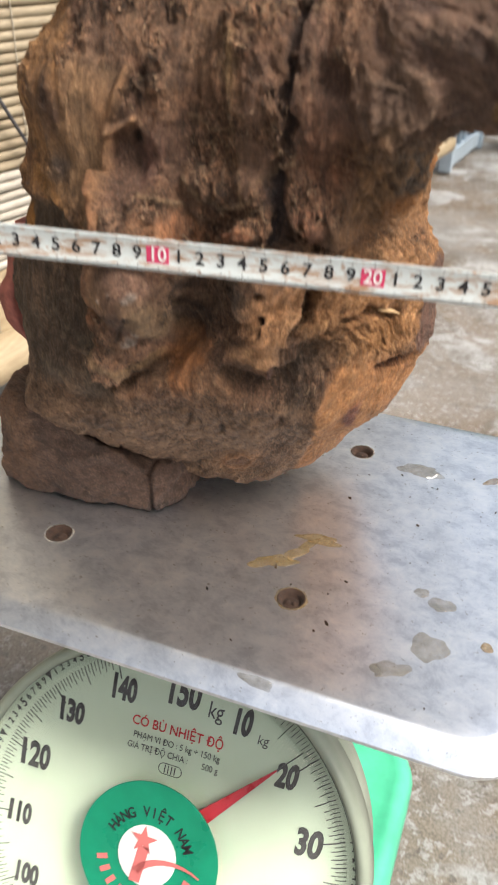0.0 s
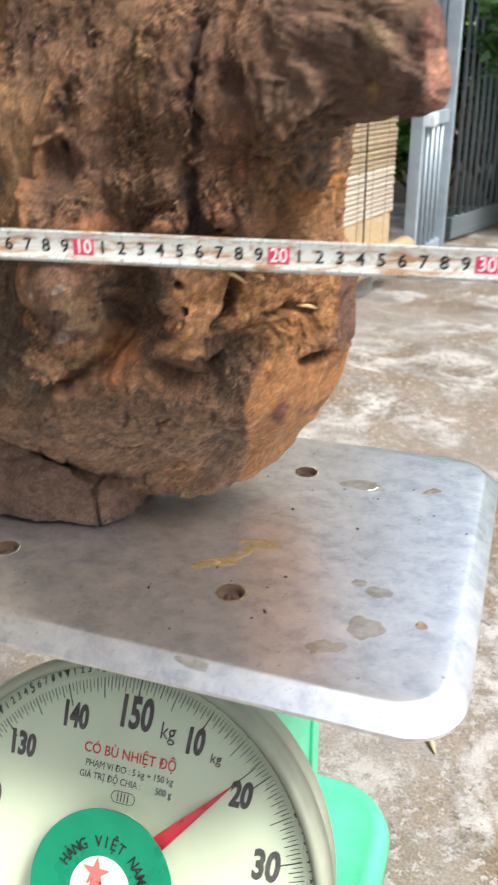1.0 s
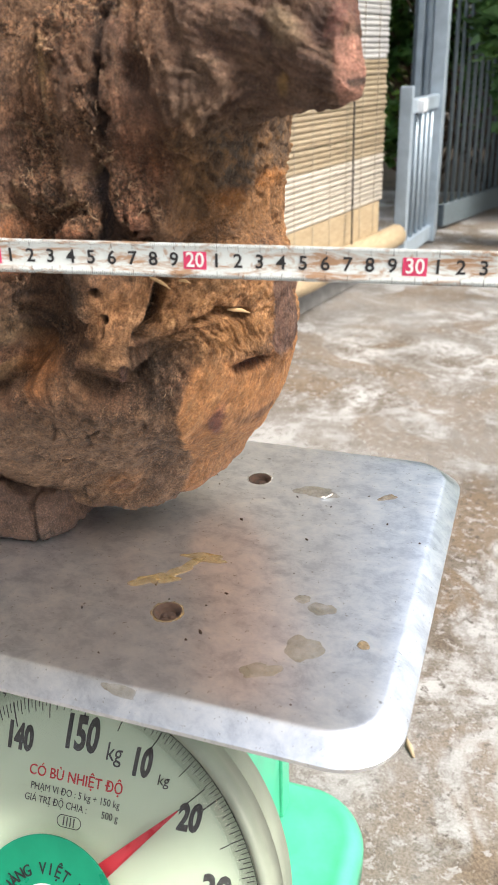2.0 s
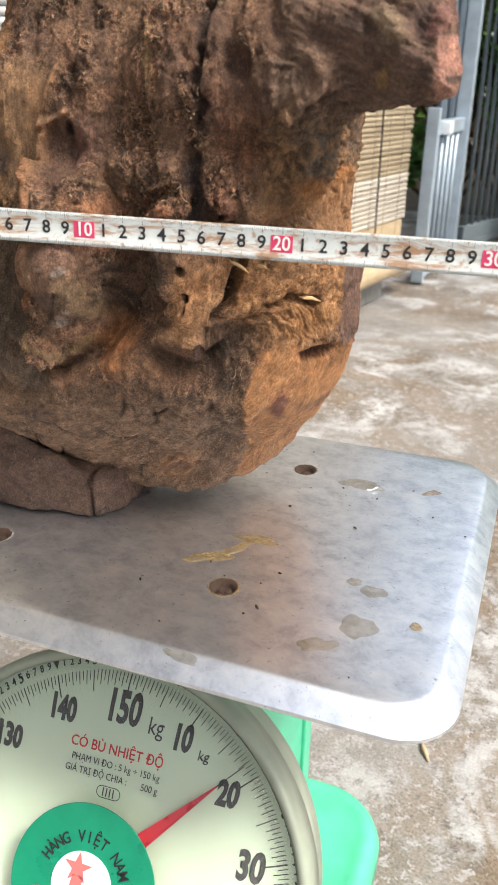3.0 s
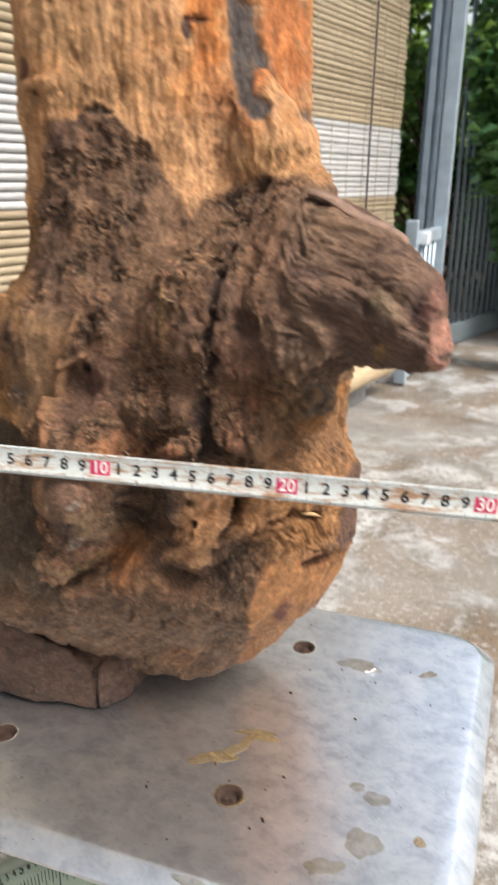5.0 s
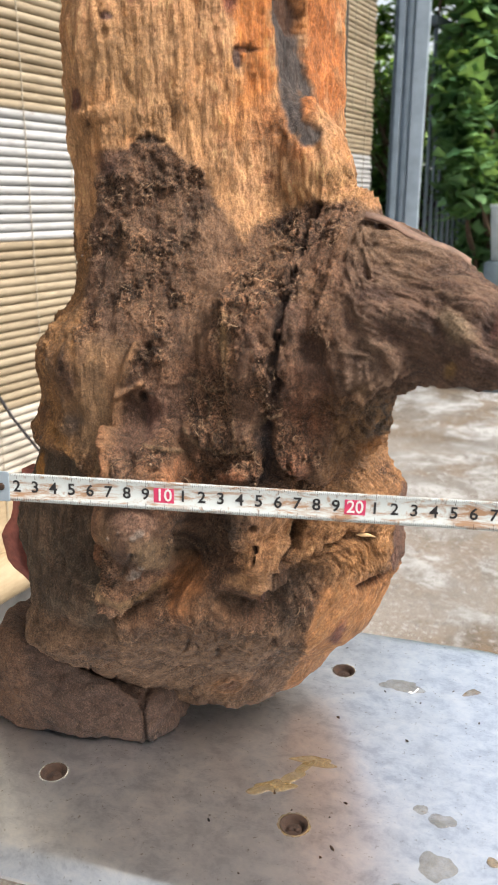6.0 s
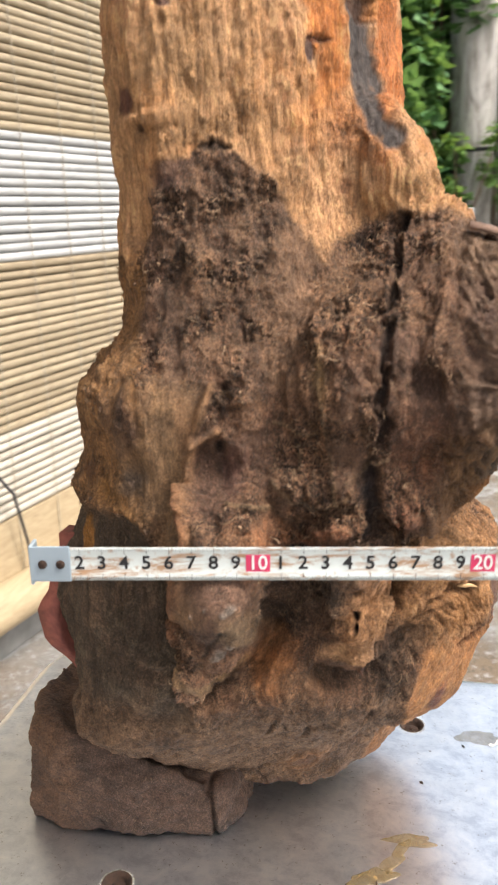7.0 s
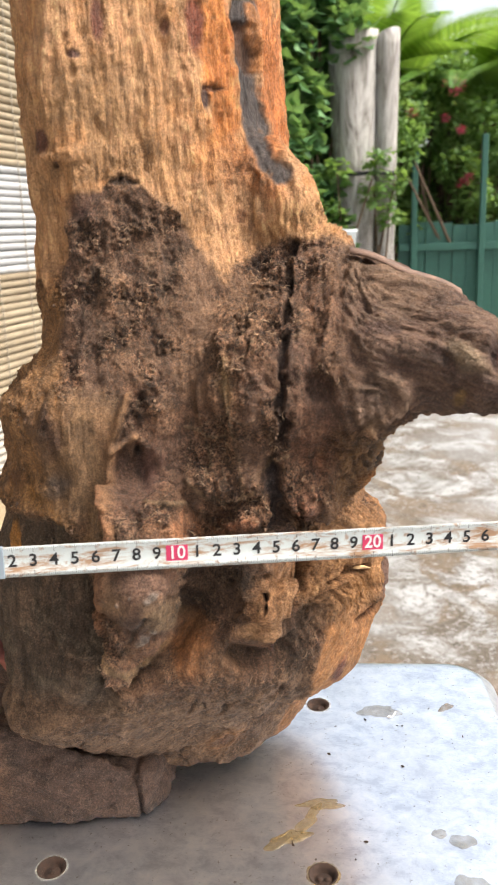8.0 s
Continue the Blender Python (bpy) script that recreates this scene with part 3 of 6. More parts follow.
lettering("caption", "500 g", 0.0066, GREY_PRINT, Matrix.Translation((0.0285, 0.0643, 0.0004)), dial, 0.0, (0.84, 1))
bm = bmesh.new()
for k in range(4):
    add_box(bm, (-0.0042 + 0.0025 * k, 0.052, 0.0002), (-0.0034 + 0.0025 * k, 0.0578, 0.0004))
for i in range(28):
    a, b = 2 * math.pi * i / 28, 2 * math.pi * (i + 1) / 28
    q = []
    for ang, k in ((a, 1.0), (b, 1.0), (b, 0.86), (a, 0.86)):
        q.append(bm.verts.new((0.0002 + (0.0048 if math.cos(ang) > 0 else -0.0048) + 0.0042 * k * math.cos(ang), 0.0549 + 0.0042 * k * math.sin(ang), 0.0004)))
    bm.faces.new(q)
part("class_mark", bm, GREY_PRINT, dial, "four strokes in a small oval")

# the needle points at nineteen and a half kilograms
NEEDLE = Matrix.Rotation(radians(-43.5), 4, "Z")
bm = bmesh.new()
add_rings(bm, [[(-0.0005, 0.110, z1), (0.0005, 0.110, z1), (0.0058, 0.036, z2), (0.0046, 0.0, z2), (-0.0046, 0.0, z2), (-0.0058, 0.036, z2)] for z1, z2 in ((0.0050, 0.0060), (0.0062, 0.0085))])
bmesh.ops.transform(bm, matrix=NEEDLE, verts=bm.verts)
bmesh.ops.recalc_face_normals(bm, faces=bm.faces)
needle = part("needle", bm, plain("red_needle_paint", (0.46, 0.030, 0.045), 0.3), dial, "tapered red needle")
bm = bmesh.new()
add_box(bm, (-0.00035, 0.108, 0.0048), (0.00035, 0.129, 0.0054), 0, NEEDLE)
part("needle_tip", bm, GREY_PRINT, needle, "thin dark needle tip")

# glass with the printed green medallion on it
bm = turned([(0.0, 0.0162), (0.06, 0.0158), (0.11, 0.0145), (0.1441, 0.0115), (0.1441, 0.0095), (0.11, 0.0125), (0.06, 0.0138), (0.0, 0.0142)], 96, 0, 0, False)
bmesh.ops.remove_doubles(bm, verts=bm.verts, dist=0.00001)
glass = part("glass", bm, GLASS, dial, "slightly domed clear dial glass", True)
glass.visible_shadow = False
bm = turned([(0.0, 0.0168), (0.0515, 0.0162), (0.0515, 0.0172), (0.0, 0.0178)], 80, 0, 0, False)
bmesh.ops.remove_doubles(bm, verts=bm.verts, dist=0.00001)
medal = part("medallion", bm, DISC_GREEN, dial, "green printed medallion with white centre")
bm = turned([(0.0, 0.0176), (0.0215, 0.0174), (0.0215, 0.0182), (0.0, 0.0184)], 56, 0, 0, False)
bmesh.ops.remove_doubles(bm, verts=bm.verts, dist=0.00001)
part("centre", bm, WHITE, medal, "white medallion centre")
bm = bmesh.new()
star = []
for i in range(10):
    r = 0.0105 if i % 2 == 0 else 0.0042
    a = radians(90 + 36 * i)
    star.append(bm.verts.new((-0.004 + r * math.cos(a), 0.0105 + r * math.sin(a), 0.0187)))
bm.faces.new(star)
pts = [(-0.010, -0.020, 0.0187), (-0.002, -0.020, 0.0187), (0.001, 0.006, 0.0187), (-0.007, 0.006, 0.0187)]
bm.faces.new([bm.verts.new(p) for p in pts])
arc = [(radians(150 - 12 * i), 0.006 - 0.0006 * i) for i in range(9)]
rows = [(bm.verts.new((0.020 + 0.034 * math.cos(a), -0.024 + 0.026 * math.sin(a), 0.0187)), bm.verts.new((0.020 + (0.034 - w) * math.cos(a), -0.024 + (0.026 - w) * math.sin(a), 0.0187))) for a, w in arc]
for (a, b), (c, d) in zip(rows, rows[1:]):
    bm.faces.new((a, c, d, b))
part("emblem", bm, plain("salmon_print", (0.62, 0.17, 0.16), 0.5), medal, "salmon star and sweeping curve")
word = "HÀNG VIỆT NAM"
for i, ch in enumerate(word):
    if ch != " ":
        a = radians(-64 + 128 * i / (len(word) - 1))
        lettering("letter", ch, 0.0105, BLACK, Matrix.Rotation(-a, 4, "Z") @ Matrix.Translation((0, 0.0305, 0.0180)), medal, 0.0001, (0.8, 1))
for i in range(11):
    a = radians(108 + 144 * i / 10)
    bm = bmesh.new()
    add_box(bm, (-0.0018, 0.030, 0.0177), (0.0018, 0.038, 0.0181), 0, Matrix.Rotation(-a, 4, "Z"))
    part("letter_bar", bm, plain("salmon_bar", (0.62, 0.17, 0.16), 0.5) if i == 0 else bpy.data.materials["salmon_bar"], medal)


# ---- tape measure, stretched along the front of the log ----
TAPE = Matrix.Translation((0.0273, 0.0060, 0.2022)) @ Matrix(((0.983, -0.185, 0.02, 0), (0.185, 0.983, 0.0, 0), (-0.027, 0.004, 1, 0), (0, 0, 0, 1)))
tape = tagged(empty("tape_measure", TAPE), "worn white steel tape measure with black centimetre figures", "tape measure")
HALF = 0.0080


def tape_band():
    """A thin strip, slightly hollow across, from its hook to far beyond the log."""
    bm = bmesh.new()
    xs = [-0.2 + 0.02 * i for i in range(36)]
    rows = []
    for front in (0.0, 0.00018):
        for k in range(9):
            v = -1 + 2 * k / 8
            rows.append([bm.verts.new((x, -0.0012 * (1 - v * v) * -1 - 0.0012 + front, v * HALF)) for x in xs])
    for base in (0, 9):
        for k in range(8):
            for i in range(len(xs) - 1):
                q = (rows[base + k][i], rows[base + k][i + 1], rows[base + k + 1][i + 1], rows[base + k + 1][i])
                bm.faces.new(q)
    for k in (0, 8):
        for i in range(len(xs) - 1):
            bm.faces.new((rows[k][i], rows[k][i + 1], rows[9 + k][i + 1], rows[9 + k][i]))
    bmesh.ops.recalc_face_normals(bm, faces=bm.faces)
    return part("band", bm, ENAMEL, tape, "rust-spotted white enamelled band", True)


tape_band()


def tape_y(z):
    v = z / HALF
    return 0.0012 * (1 - v * v) - 0.0012 - 0.00012


bm = bmesh.new()
for k in range(1, 480):
    x = -0.2 + 0.001 * k
    long = 0.0036 if k % 10 == 0 else (0.0027 if k % 5 == 0 else 0.0019)
    w = 0.00022 if k % 10 == 0 else 0.00014
    for s in (1, -1):
        z0, z1 = s * (HALF - 0.0001), s * (HALF - long * (1.0 if s > 0 else 0.85))
        q = [bm.verts.new(p) for p in ((x - w / 2, tape_y(z0), z0), (x + w / 2, tape_y(z0), z0), (x + w / 2, tape_y(z1), z1), (x - w / 2, tape_y(z1), z1))]
        bm.faces.new(q)
part("scale_print", bm, BLACK, tape, "fine black millimetre marks")
FACE = pose(0, 0, 0, 90, 0, 0)
for cm in range(2, 47):
    x = -0.2 + 0.01 * cm
    if cm % 10 == 0:
        bm = bmesh.new()
        add_box(bm, (x - 0.0058, -0.00035, -0.0042), (x + 0.0050, -0.00015, 0.0040), 0)
        plaque = part("tens_plaque", bm, MAGENTA, tape, "magenta plaque with white figures")
        lettering("figure", str(cm), 0.0096, WHITE, Matrix.Translation((x - 0.0004, -0.0005, -0.0001)) @ FACE, plaque, 0.00012, (0.92, 1))
    else:
        lettering("figure", str(cm % 10), 0.0090, BLACK, Matrix.Translation((x - 0.0003, -0.0002, -0.0001)) @ FACE, tape, 0.00014)
# end hook with two rivets
bm = bmesh.new()
add_box(bm, (-0.2015, -0.0016, -0.0085), (-0.184, -0.0006, 0.0085), 0.0004)
add_box(bm, (-0.2025, -0.0016, -0.0100), (-0.2008, 0.0075, 0.0085), 0.0004)
hook = part("hook", bm, ZINC, tape, "worn steel end hook")
for x in (-0.1965, -0.1885):
    bm = turned([(0.0021, 0.0), (0.0019, 0.0008), (0.0008, 0.0012)], 16)
    bmesh.ops.transform(bm, matrix=Matrix.Translation((x, -0.0016, 0.0)) @ pose(0, 0, 0, 90, 0, 0), verts=bm.verts)
    part("rivet", bm, RUST, hook, "", True)


# ---- the log ----
def smooth_rows(rows, n):
    """Catmull-Rom through rows of numbers, n samples."""
    rows = np.array(rows, float)
    out = []
    for t in np.linspace(0, len(rows) - 1.0001, n):
        i = int(t)
        f = t - i
        p = [rows[min(max(i + k, 0), len(rows) - 1)] for k in (-1, 0, 1, 2)]
        out.append(0.5 * ((2 * p[1]) + (-p[0] + p[2]) * f + (2 * p[0] - 5 * p[1] + 4 * p[2] - p[3]) * f * f + (-p[0] + 3 * p[1] - 3 * p[2] + p[3]) * f ** 3))
    return out


def add_blob(bm, x, y, z, rx, ry, rz, turn=0.0):
    got = bmesh.ops.create_icosphere(bm, subdivisions=4, radius=1.0)
    m = Matrix.Translation((x, y, z)) @ Matrix.Rotation(radians(turn), 4, "Y") @ Matrix.Diagonal((rx, ry, rz, 1))
    bmesh.ops.transform(bm, matrix=m, verts=got["verts"])


def skinned(bm, voxel, rounds):
    """One closed skin over overlapping bodies, evened out."""
    bmesh.ops.recalc_face_normals(bm, faces=bm.faces)
    me = bpy.data.meshes.new("log")
    bm.to_mesh(me)
    bm.free()
    ob = new("log", me)
    mod = ob.modifiers.new("skin", "REMESH")
    mod.mode, mod.voxel_size = "VOXEL", voxel
    mod2 = ob.modifiers.new("soften", "SMOOTH")
    mod2.factor, mod2.iterations = 0.5, rounds
    bpy.context.view_layer.update()
    return baked(ob)


def log_base(voxel):
    bm = bmesh.new()
    # height, centre y, half width to either side, half depth, skew to either side
    trunk = [
        (0.01, 0.098, 0.015, 0.032, 0.02, 0.157, 0.012), (0.024, 0.12, 0.056, 0.069, 0.044, 0.395, 0.129), (0.05, 0.123, 0.088, 0.089, 0.064, 0.527, 0.286), (0.085, 0.112, 0.107, 0.112, 0.084, 0.536, 0.032),
        (0.12, 0.101, 0.113, 0.123, 0.094, 0.322, 0.15), (0.16, 0.111, 0.129, 0.122, 0.096, 0.225, 0.045), (0.2, 0.113, 0.108, 0.111, 0.097, 0.309, 0.114), (0.235, 0.11, 0.098, 0.113, 0.096, 0.217, 0.192),
        (0.27, 0.112, 0.091, 0.114, 0.094, 0.388, 0.213), (0.3, 0.116, 0.07, 0.106, 0.086, 0.345, 0.299), (0.33, 0.12, 0.071, 0.092, 0.08, 0.419, 0.406), (0.365, 0.126, 0.068, 0.079, 0.077, 0.539, 0.402),
        (0.43, 0.129, 0.068, 0.066, 0.076, 0.739, 0.484), (0.64, 0.132, 0.072, 0.066, 0.072, 0.5, 0.5)]
    rings = []
    for z, cy, left, right, ry, skew_l, skew_r in smooth_rows(trunk, 90):
        ring = []
        for i in range(96):
            a = 2 * math.pi * i / 96
            c, s = math.cos(a), math.sin(a)
            k = 1.0 / (abs(c) ** 2.3 + abs(s) ** 2.3) ** (1 / 2.3)
            dx = (left if c < 0 else right) * k * c
            ring.append((-0.085 + dx, cy + ry * k * s + (skew_l if c < 0 else skew_r) * dx, z))
        rings.append(ring)
    add_rings(bm, rings)
    # the broken branch: centre x, y, z, half depth, half height
    branch = [(-0.065, 0.118, 0.29, 0.046, 0.046), (-0.015, 0.082, 0.2916, 0.062, 0.0547), (0.02, 0.0629, 0.2918, 0.054, 0.0531), (0.05, 0.0539, 0.2985, 0.042, 0.037), (0.074, 0.0338, 0.2921, 0.033, 0.0272), (0.0899, 0.0248, 0.2873, 0.023, 0.0206), (0.1006, 0.0197, 0.2762, 0.016, 0.0059)]
    rings = []
    for x, y, z, ry, rz in smooth_rows(branch, 26):
        ring = []
        for i in range(48):
            c, s = math.cos(2 * math.pi * i / 48), math.sin(2 * math.pi * i / 48)
            ring.append((x - 0.12 * ry * c, y + ry * c + 0.35 * rz * s, z + rz * s - 0.10 * rz * c))
        rings.append(ring)
    add_rings(bm, rings)
    add_blob(bm, 0.0006, 0.0945, 0.3462, 0.022, 0.026, 0.015, 0)  # torn knob over the branch
    add_blob(bm, -0.0225, 0.1, 0.372, 0.024, 0.026, 0.044, -22)  # root of the knob
    add_blob(bm, -0.0029, 0.105, 0.1414, 0.05, 0.05, 0.042, 0)  # right-hand burl
    add_blob(bm, 0.002, 0.104, 0.176, 0.045, 0.05, 0.028, 12)
    add_blob(bm, -0.0471, 0.0482, 0.23, 0.072, 0.04, 0.022, 0)  # brow above the lobes
    add_blob(bm, -0.15, 0.0599, 0.1099, 0.032, 0.054, 0.056, 0)  # left flank
    add_blob(bm, 0.0122, 0.0591, 0.2458, 0.024, 0.03, 0.04, 0)  # hollow side under the branch
    add_blob(bm, -0.024, 0.062, 0.272, 0.056, 0.056, 0.052, 0)  # flare between trunk and branch
    body = skinned(bm, 0.003, 10)
    bm = bmesh.new()
    bm.from_mesh(body)
    bpy.data.meshes.remove(body)
    add_blob(bm, -0.0937, 0.024, 0.204, 0.029, 0.04, 0.036, 0)  # hanging tongue
    add_blob(bm, -0.0914, 0.0114, 0.1795, 0.027, 0.033, 0.03, 0)
    add_blob(bm, -0.1019, 0.0128, 0.1531, 0.02, 0.024, 0.022, 10)
    add_blob(bm, -0.1106, 0.0055, 0.1376, 0.0145, 0.02, 0.0145, 10)
    add_blob(bm, -0.0356, 0.0311, 0.194, 0.021, 0.029, 0.034, 0)  # pierced lobe
    add_blob(bm, -0.028, 0.034, 0.1561, 0.02, 0.023, 0.018, 0)
    add_blob(bm, -0.0239, 0.0309, 0.1418, 0.0175, 0.02, 0.01, -6)
    add_blob(bm, 0.0006, 0.0359, 0.2164, 0.013, 0.018, 0.012, 0)
    return skinned(bm, voxel, 8)


class Sculpt:
    """Carves and colours a mesh by stamps given in metres across (x) and up (z) its front."""

    def __init__(self, me):
        self.me = me
        n = len(me.vertices)
        self.p = np.empty(n * 3, np.float32)
        me.vertices.foreach_get("co", self.p)
        self.p = self.p.reshape(n, 3).astype(float)
        self.read_normals()
        self.tint = np.zeros((n, 3))
        self.surf = np.zeros((n, 3))
        self.base = self.p.copy()
        self.flow = self.base.copy()
        self.w1 = fbm(self.base, 45, 4, 0.6)
        self.w2 = fbm(self.base + 3.7, 45, 4, 0.6)

    def read_normals(self):
        n = len(self.me.vertices)
        v = np.empty(n * 3, np.float32)
        self.me.vertices.foreach_get("normal", v)
        self.n = v.reshape(n, 3).astype(float)

    def apply(self):
        self.me.vertices.foreach_set("co", self.p.astype(np.float32).ravel())
        self.me.update()
        self.read_normals()

    def mask(self, x, z, rx, rz, turn=0.0, edge=0.35, ragged=0.006, front=True, ymax=None):
        dx = self.base[:, 0] + ragged * self.w1 - x
        dz = self.base[:, 2] + ragged * self.w2 - z
        c, s = math.cos(radians(turn)), math.sin(radians(turn))
        d = np.sqrt(((c * dx + s * dz) / rx) ** 2 + ((-s * dx + c * dz) / rz) ** 2)
        w = 1 - step01(1 - edge, 1 + edge, d)
        if front:
            w *= step01(0.35, 0.0, self.n[:, 1]) if ymax is None else (self.base[:, 1] < ymax)
        return w

    def stroke(self, pts, width, edge=0.5, ragged=0.004):
        x = self.base[:, 0] + ragged * self.w1
        z = self.base[:, 2] + ragged * self.w2
        best = np.full(len(x), 9.0)
        for (x0, z0), (x1, z1) in zip(pts, pts[1:]):
            ux, uz = x1 - x0, z1 - z0
            t = np.clip(((x - x0) * ux + (z - z0) * uz) / (ux * ux + uz * uz), 0, 1)
            best = np.minimum(best, np.hypot(x - x0 - t * ux, z - z0 - t * uz))
        return (1 - step01(1 - edge, 1 + edge, best / width)) * step01(0.35, 0.0, self.n[:, 1])

    def run(self, w, cx, cz, turn):
        """Turn the grain, in degrees from upright, about a spot."""
        c, s = math.cos(radians(turn)), math.sin(radians(turn))
        dx, dz = self.base[:, 0] - cx, self.base[:, 2] - cz
        new_flow = np.stack([c * dx + s * dz + cx, self.base[:, 1], -s * dx + c * dz + cz], 1)
        self.flow += (new_flow - self.flow) * np.clip(w, 0, 1)[:, None]

    def push(self, w, height):
        self.p += self.n * (w * height)[:, None]

    def paint(self, w, colour, crumb=None, fibre=None, gloss=None):
        w = np.clip(w, 0, 1)[:, None]
        self.tint = self.tint * (1 - w) + np.array(colour) * w
        for i, v in enumerate((crumb, fibre, gloss)):
            if v is not None:
                self.surf[:, i] = self.surf[:, i] * (1 - w[:, 0]) + v * w[:, 0]

    def store(self):
        n = len(self.p)
        for name, a in (("tint", self.tint), ("surface", self.surf)):
            at = self.me.attributes.new(name, "FLOAT_COLOR", "POINT")
            rgba = np.ones((n, 4), np.float32)
            rgba[:, :3] = np.clip(a, 0, 1)
            at.data.foreach_set("color", rgba.ravel())
        at = self.me.attributes.new("flow", "FLOAT_VECTOR", "POINT")
        at.data.foreach_set("vector", self.flow.astype(np.float32).ravel())


VOXEL = 0.00092
BROWN = (0.270, 0.148, 0.088)
DARK = (0.075, 0.045, 0.034)
MAUVE = (0.185, 0.104, 0.062)
DUST = (0.33, 0.205, 0.13)
TAN = (0.66, 0.395, 0.205)
PALE = (0.72, 0.435, 0.225)
ORANGE = (0.66, 0.255, 0.065)
INK = (0.022, 0.020, 0.022)
SLATE_WOOD = (0.088, 0.080, 0.082)


def carve_log():
    s = Sculpt(log_base(VOXEL))
    b = s.base
    x, z = b[:, 0], b[:, 2]
    ones = np.ones(len(b))
    n_big = fbm(b, 24, 3)
    n_mid = fbm(b + 5.1, 80, 4, 0.55)
    n_fine = fbm(b + 1.7, 240, 3, 0.55)
    chips = fbm(b + 7.7, 115, 3, 0.55, (1, 1, 0.55))
    # run of the grain: branch, burl, hollow under the branch, belly
    on_branch = step01(-0.005, 0.03, x) * step01(0.25, 0.27, z) * (1 - step01(0.35, 0.37, z))
    s.run(on_branch, 0.03, 0.30, 68)
    s.run(s.mask(0.0183, 0.1630, 0.030, 0.034, 0, 0.3, 0.004), 0.02, 0.16, -58)
    s.run(s.mask(0.0027, 0.1160, 0.030, 0.040, -28, 0.3, 0.004), 0.0, 0.10, -46)
    s.run(s.mask(0.0326, 0.2380, 0.022, 0.034, -12, 0.5, 0.004), 0.03, 0.23, -26)
    s.run(s.mask(-0.0300, 0.1434, 0.018, 0.010, 0, 0.5, 0.003), -0.026, 0.142, 74)
    s.run(s.mask(-0.0688, 0.1404, 0.018, 0.020, 0, 0.5, 0.003), -0.065, 0.142, -24)
    s.run((1 - step01(0.07, 0.11, z)) * (x < -0.02), -0.08, 0.06, -52)
    n_grain = fbm(s.flow + 9.1, 150, 4, 0.6, (1, 1, 0.14))
    streaks = fbm(s.flow + 23.0, 60, 3, 0.55, (1, 1, 0.16))

    def flakes(f, steps):
        """Noise broken into level flakes with sharp edges."""
        q = f * steps
        k = np.floor(q)
        return (k + step01(0.38, 0.62, q - k)) / steps

    flaky = flakes(fbm(s.flow + 51.0, 70, 3, 0.55, (1, 1, 0.45)), 7)
    slivers = flakes(fbm(s.flow + 61.0, 95, 3, 0.55, (1, 1, 0.15)), 7)

    # ---- broad ground: brown bark with packed earth ----
    s.paint(ones, BROWN, 0.75, 0.2, 0.0)
    s.paint(step01(-0.05, 0.35, streaks) * 0.55, MAUVE)
    s.paint(step01(0.05, 0.35, -streaks) * 0.5, (0.34, 0.190, 0.105))
    s.paint(step01(0.10, 0.5, fbm(b + 8.8, 55, 4, 0.6)) * 0.5, DUST)
    s.paint(step01(0.15, 0.45, chips) * 0.4, DARK)

    # ---- pale barked-off upper trunk ----
    edge_x, edge_z = zip(*[(-0.1321, 0.3353), (-0.1277, 0.3636), (-0.1142, 0.3743), (-0.1038, 0.3839), (-0.0944, 0.3871), (-0.0814, 0.3800), (-0.0708, 0.3661), (-0.0642, 0.3499), (-0.0572, 0.3414), (-0.0506, 0.3334), (-0.0413, 0.3398), (-0.0324, 0.3465), (-0.0196, 0.3516), (-0.0055, 0.3543), (0.0098, 0.3502)])
    bound = np.interp(x + 0.004 * s.w1, edge_x, edge_z)
    upper = step01(-0.004, 0.004, z + 0.006 * s.w2 + 0.006 * n_mid - bound) * (1 - on_branch * step01(0.348, 0.338, z))
    s.paint(upper, TAN, 0.08, 0.85, 0.05)
    s.paint(upper * step01(0.0, 0.45, streaks) * 0.55, PALE)
    s.paint(upper * step01(0.0, 0.35, -streaks) * 0.40, (0.44, 0.235, 0.10))
    s.paint(upper * step01(0.08, 0.20, slivers) * 0.22, (0.36, 0.19, 0.08))
    s.paint(upper * step01(0.12, 0.40, fbm(b + 33.0, 60, 4, 0.6, (1, 1, 0.5))) * 0.45, (0.58, 0.27, 0.09))
    s.paint(upper * step01(0.16, 0.45, n_mid) * 0.30, (0.40, 0.22, 0.10))
    s.paint(upper * step01(0.05, 0.45, fbm(b + 44.0, 38, 3, 0.55, (1, 1, 0.6))) * 0.45, (0.78, 0.50, 0.28))
    s.paint(upper * s.mask(-0.1102, 0.4195, 0.022, 0.018, 0, 0.8, 0.02) * 0.5, (0.34, 0.22, 0.11))
    s.paint(upper * s.mask(-0.0978, 0.3944, 0.034, 0.008, 4, 0.8, 0.02) * 0.55, (0.36, 0.21, 0.095), 0.4)
    s.paint(upper * s.mask(-0.1369, 0.3861, 0.010, 0.024, 0, 0.8, 0.02) * 0.5, (0.36, 0.20, 0.09))
    s.paint(upper * s.mask(-0.0764, 0.3677, 0.014, 0.012, 0, 0.8, 0.02) * 0.35, (0.36, 0.21, 0.10), 0.4)
    s.paint(s.mask(-0.0508, 0.4501, 0.0075, 0.034, 2, 0.35, 0.008) * 0.95, ORANGE, 0.05, 0.9, 0.1)
    s.paint(s.mask(-0.0473, 0.4125, 0.008, 0.014, 4, 0.6, 0.012) * 0.85, ORANGE, 0.05, 0.9, 0.1)
    s.paint(s.mask(-0.0575, 0.3962, 0.010, 0.012, 4, 0.8, 0.014) * 0.5, (0.62, 0.27, 0.08))
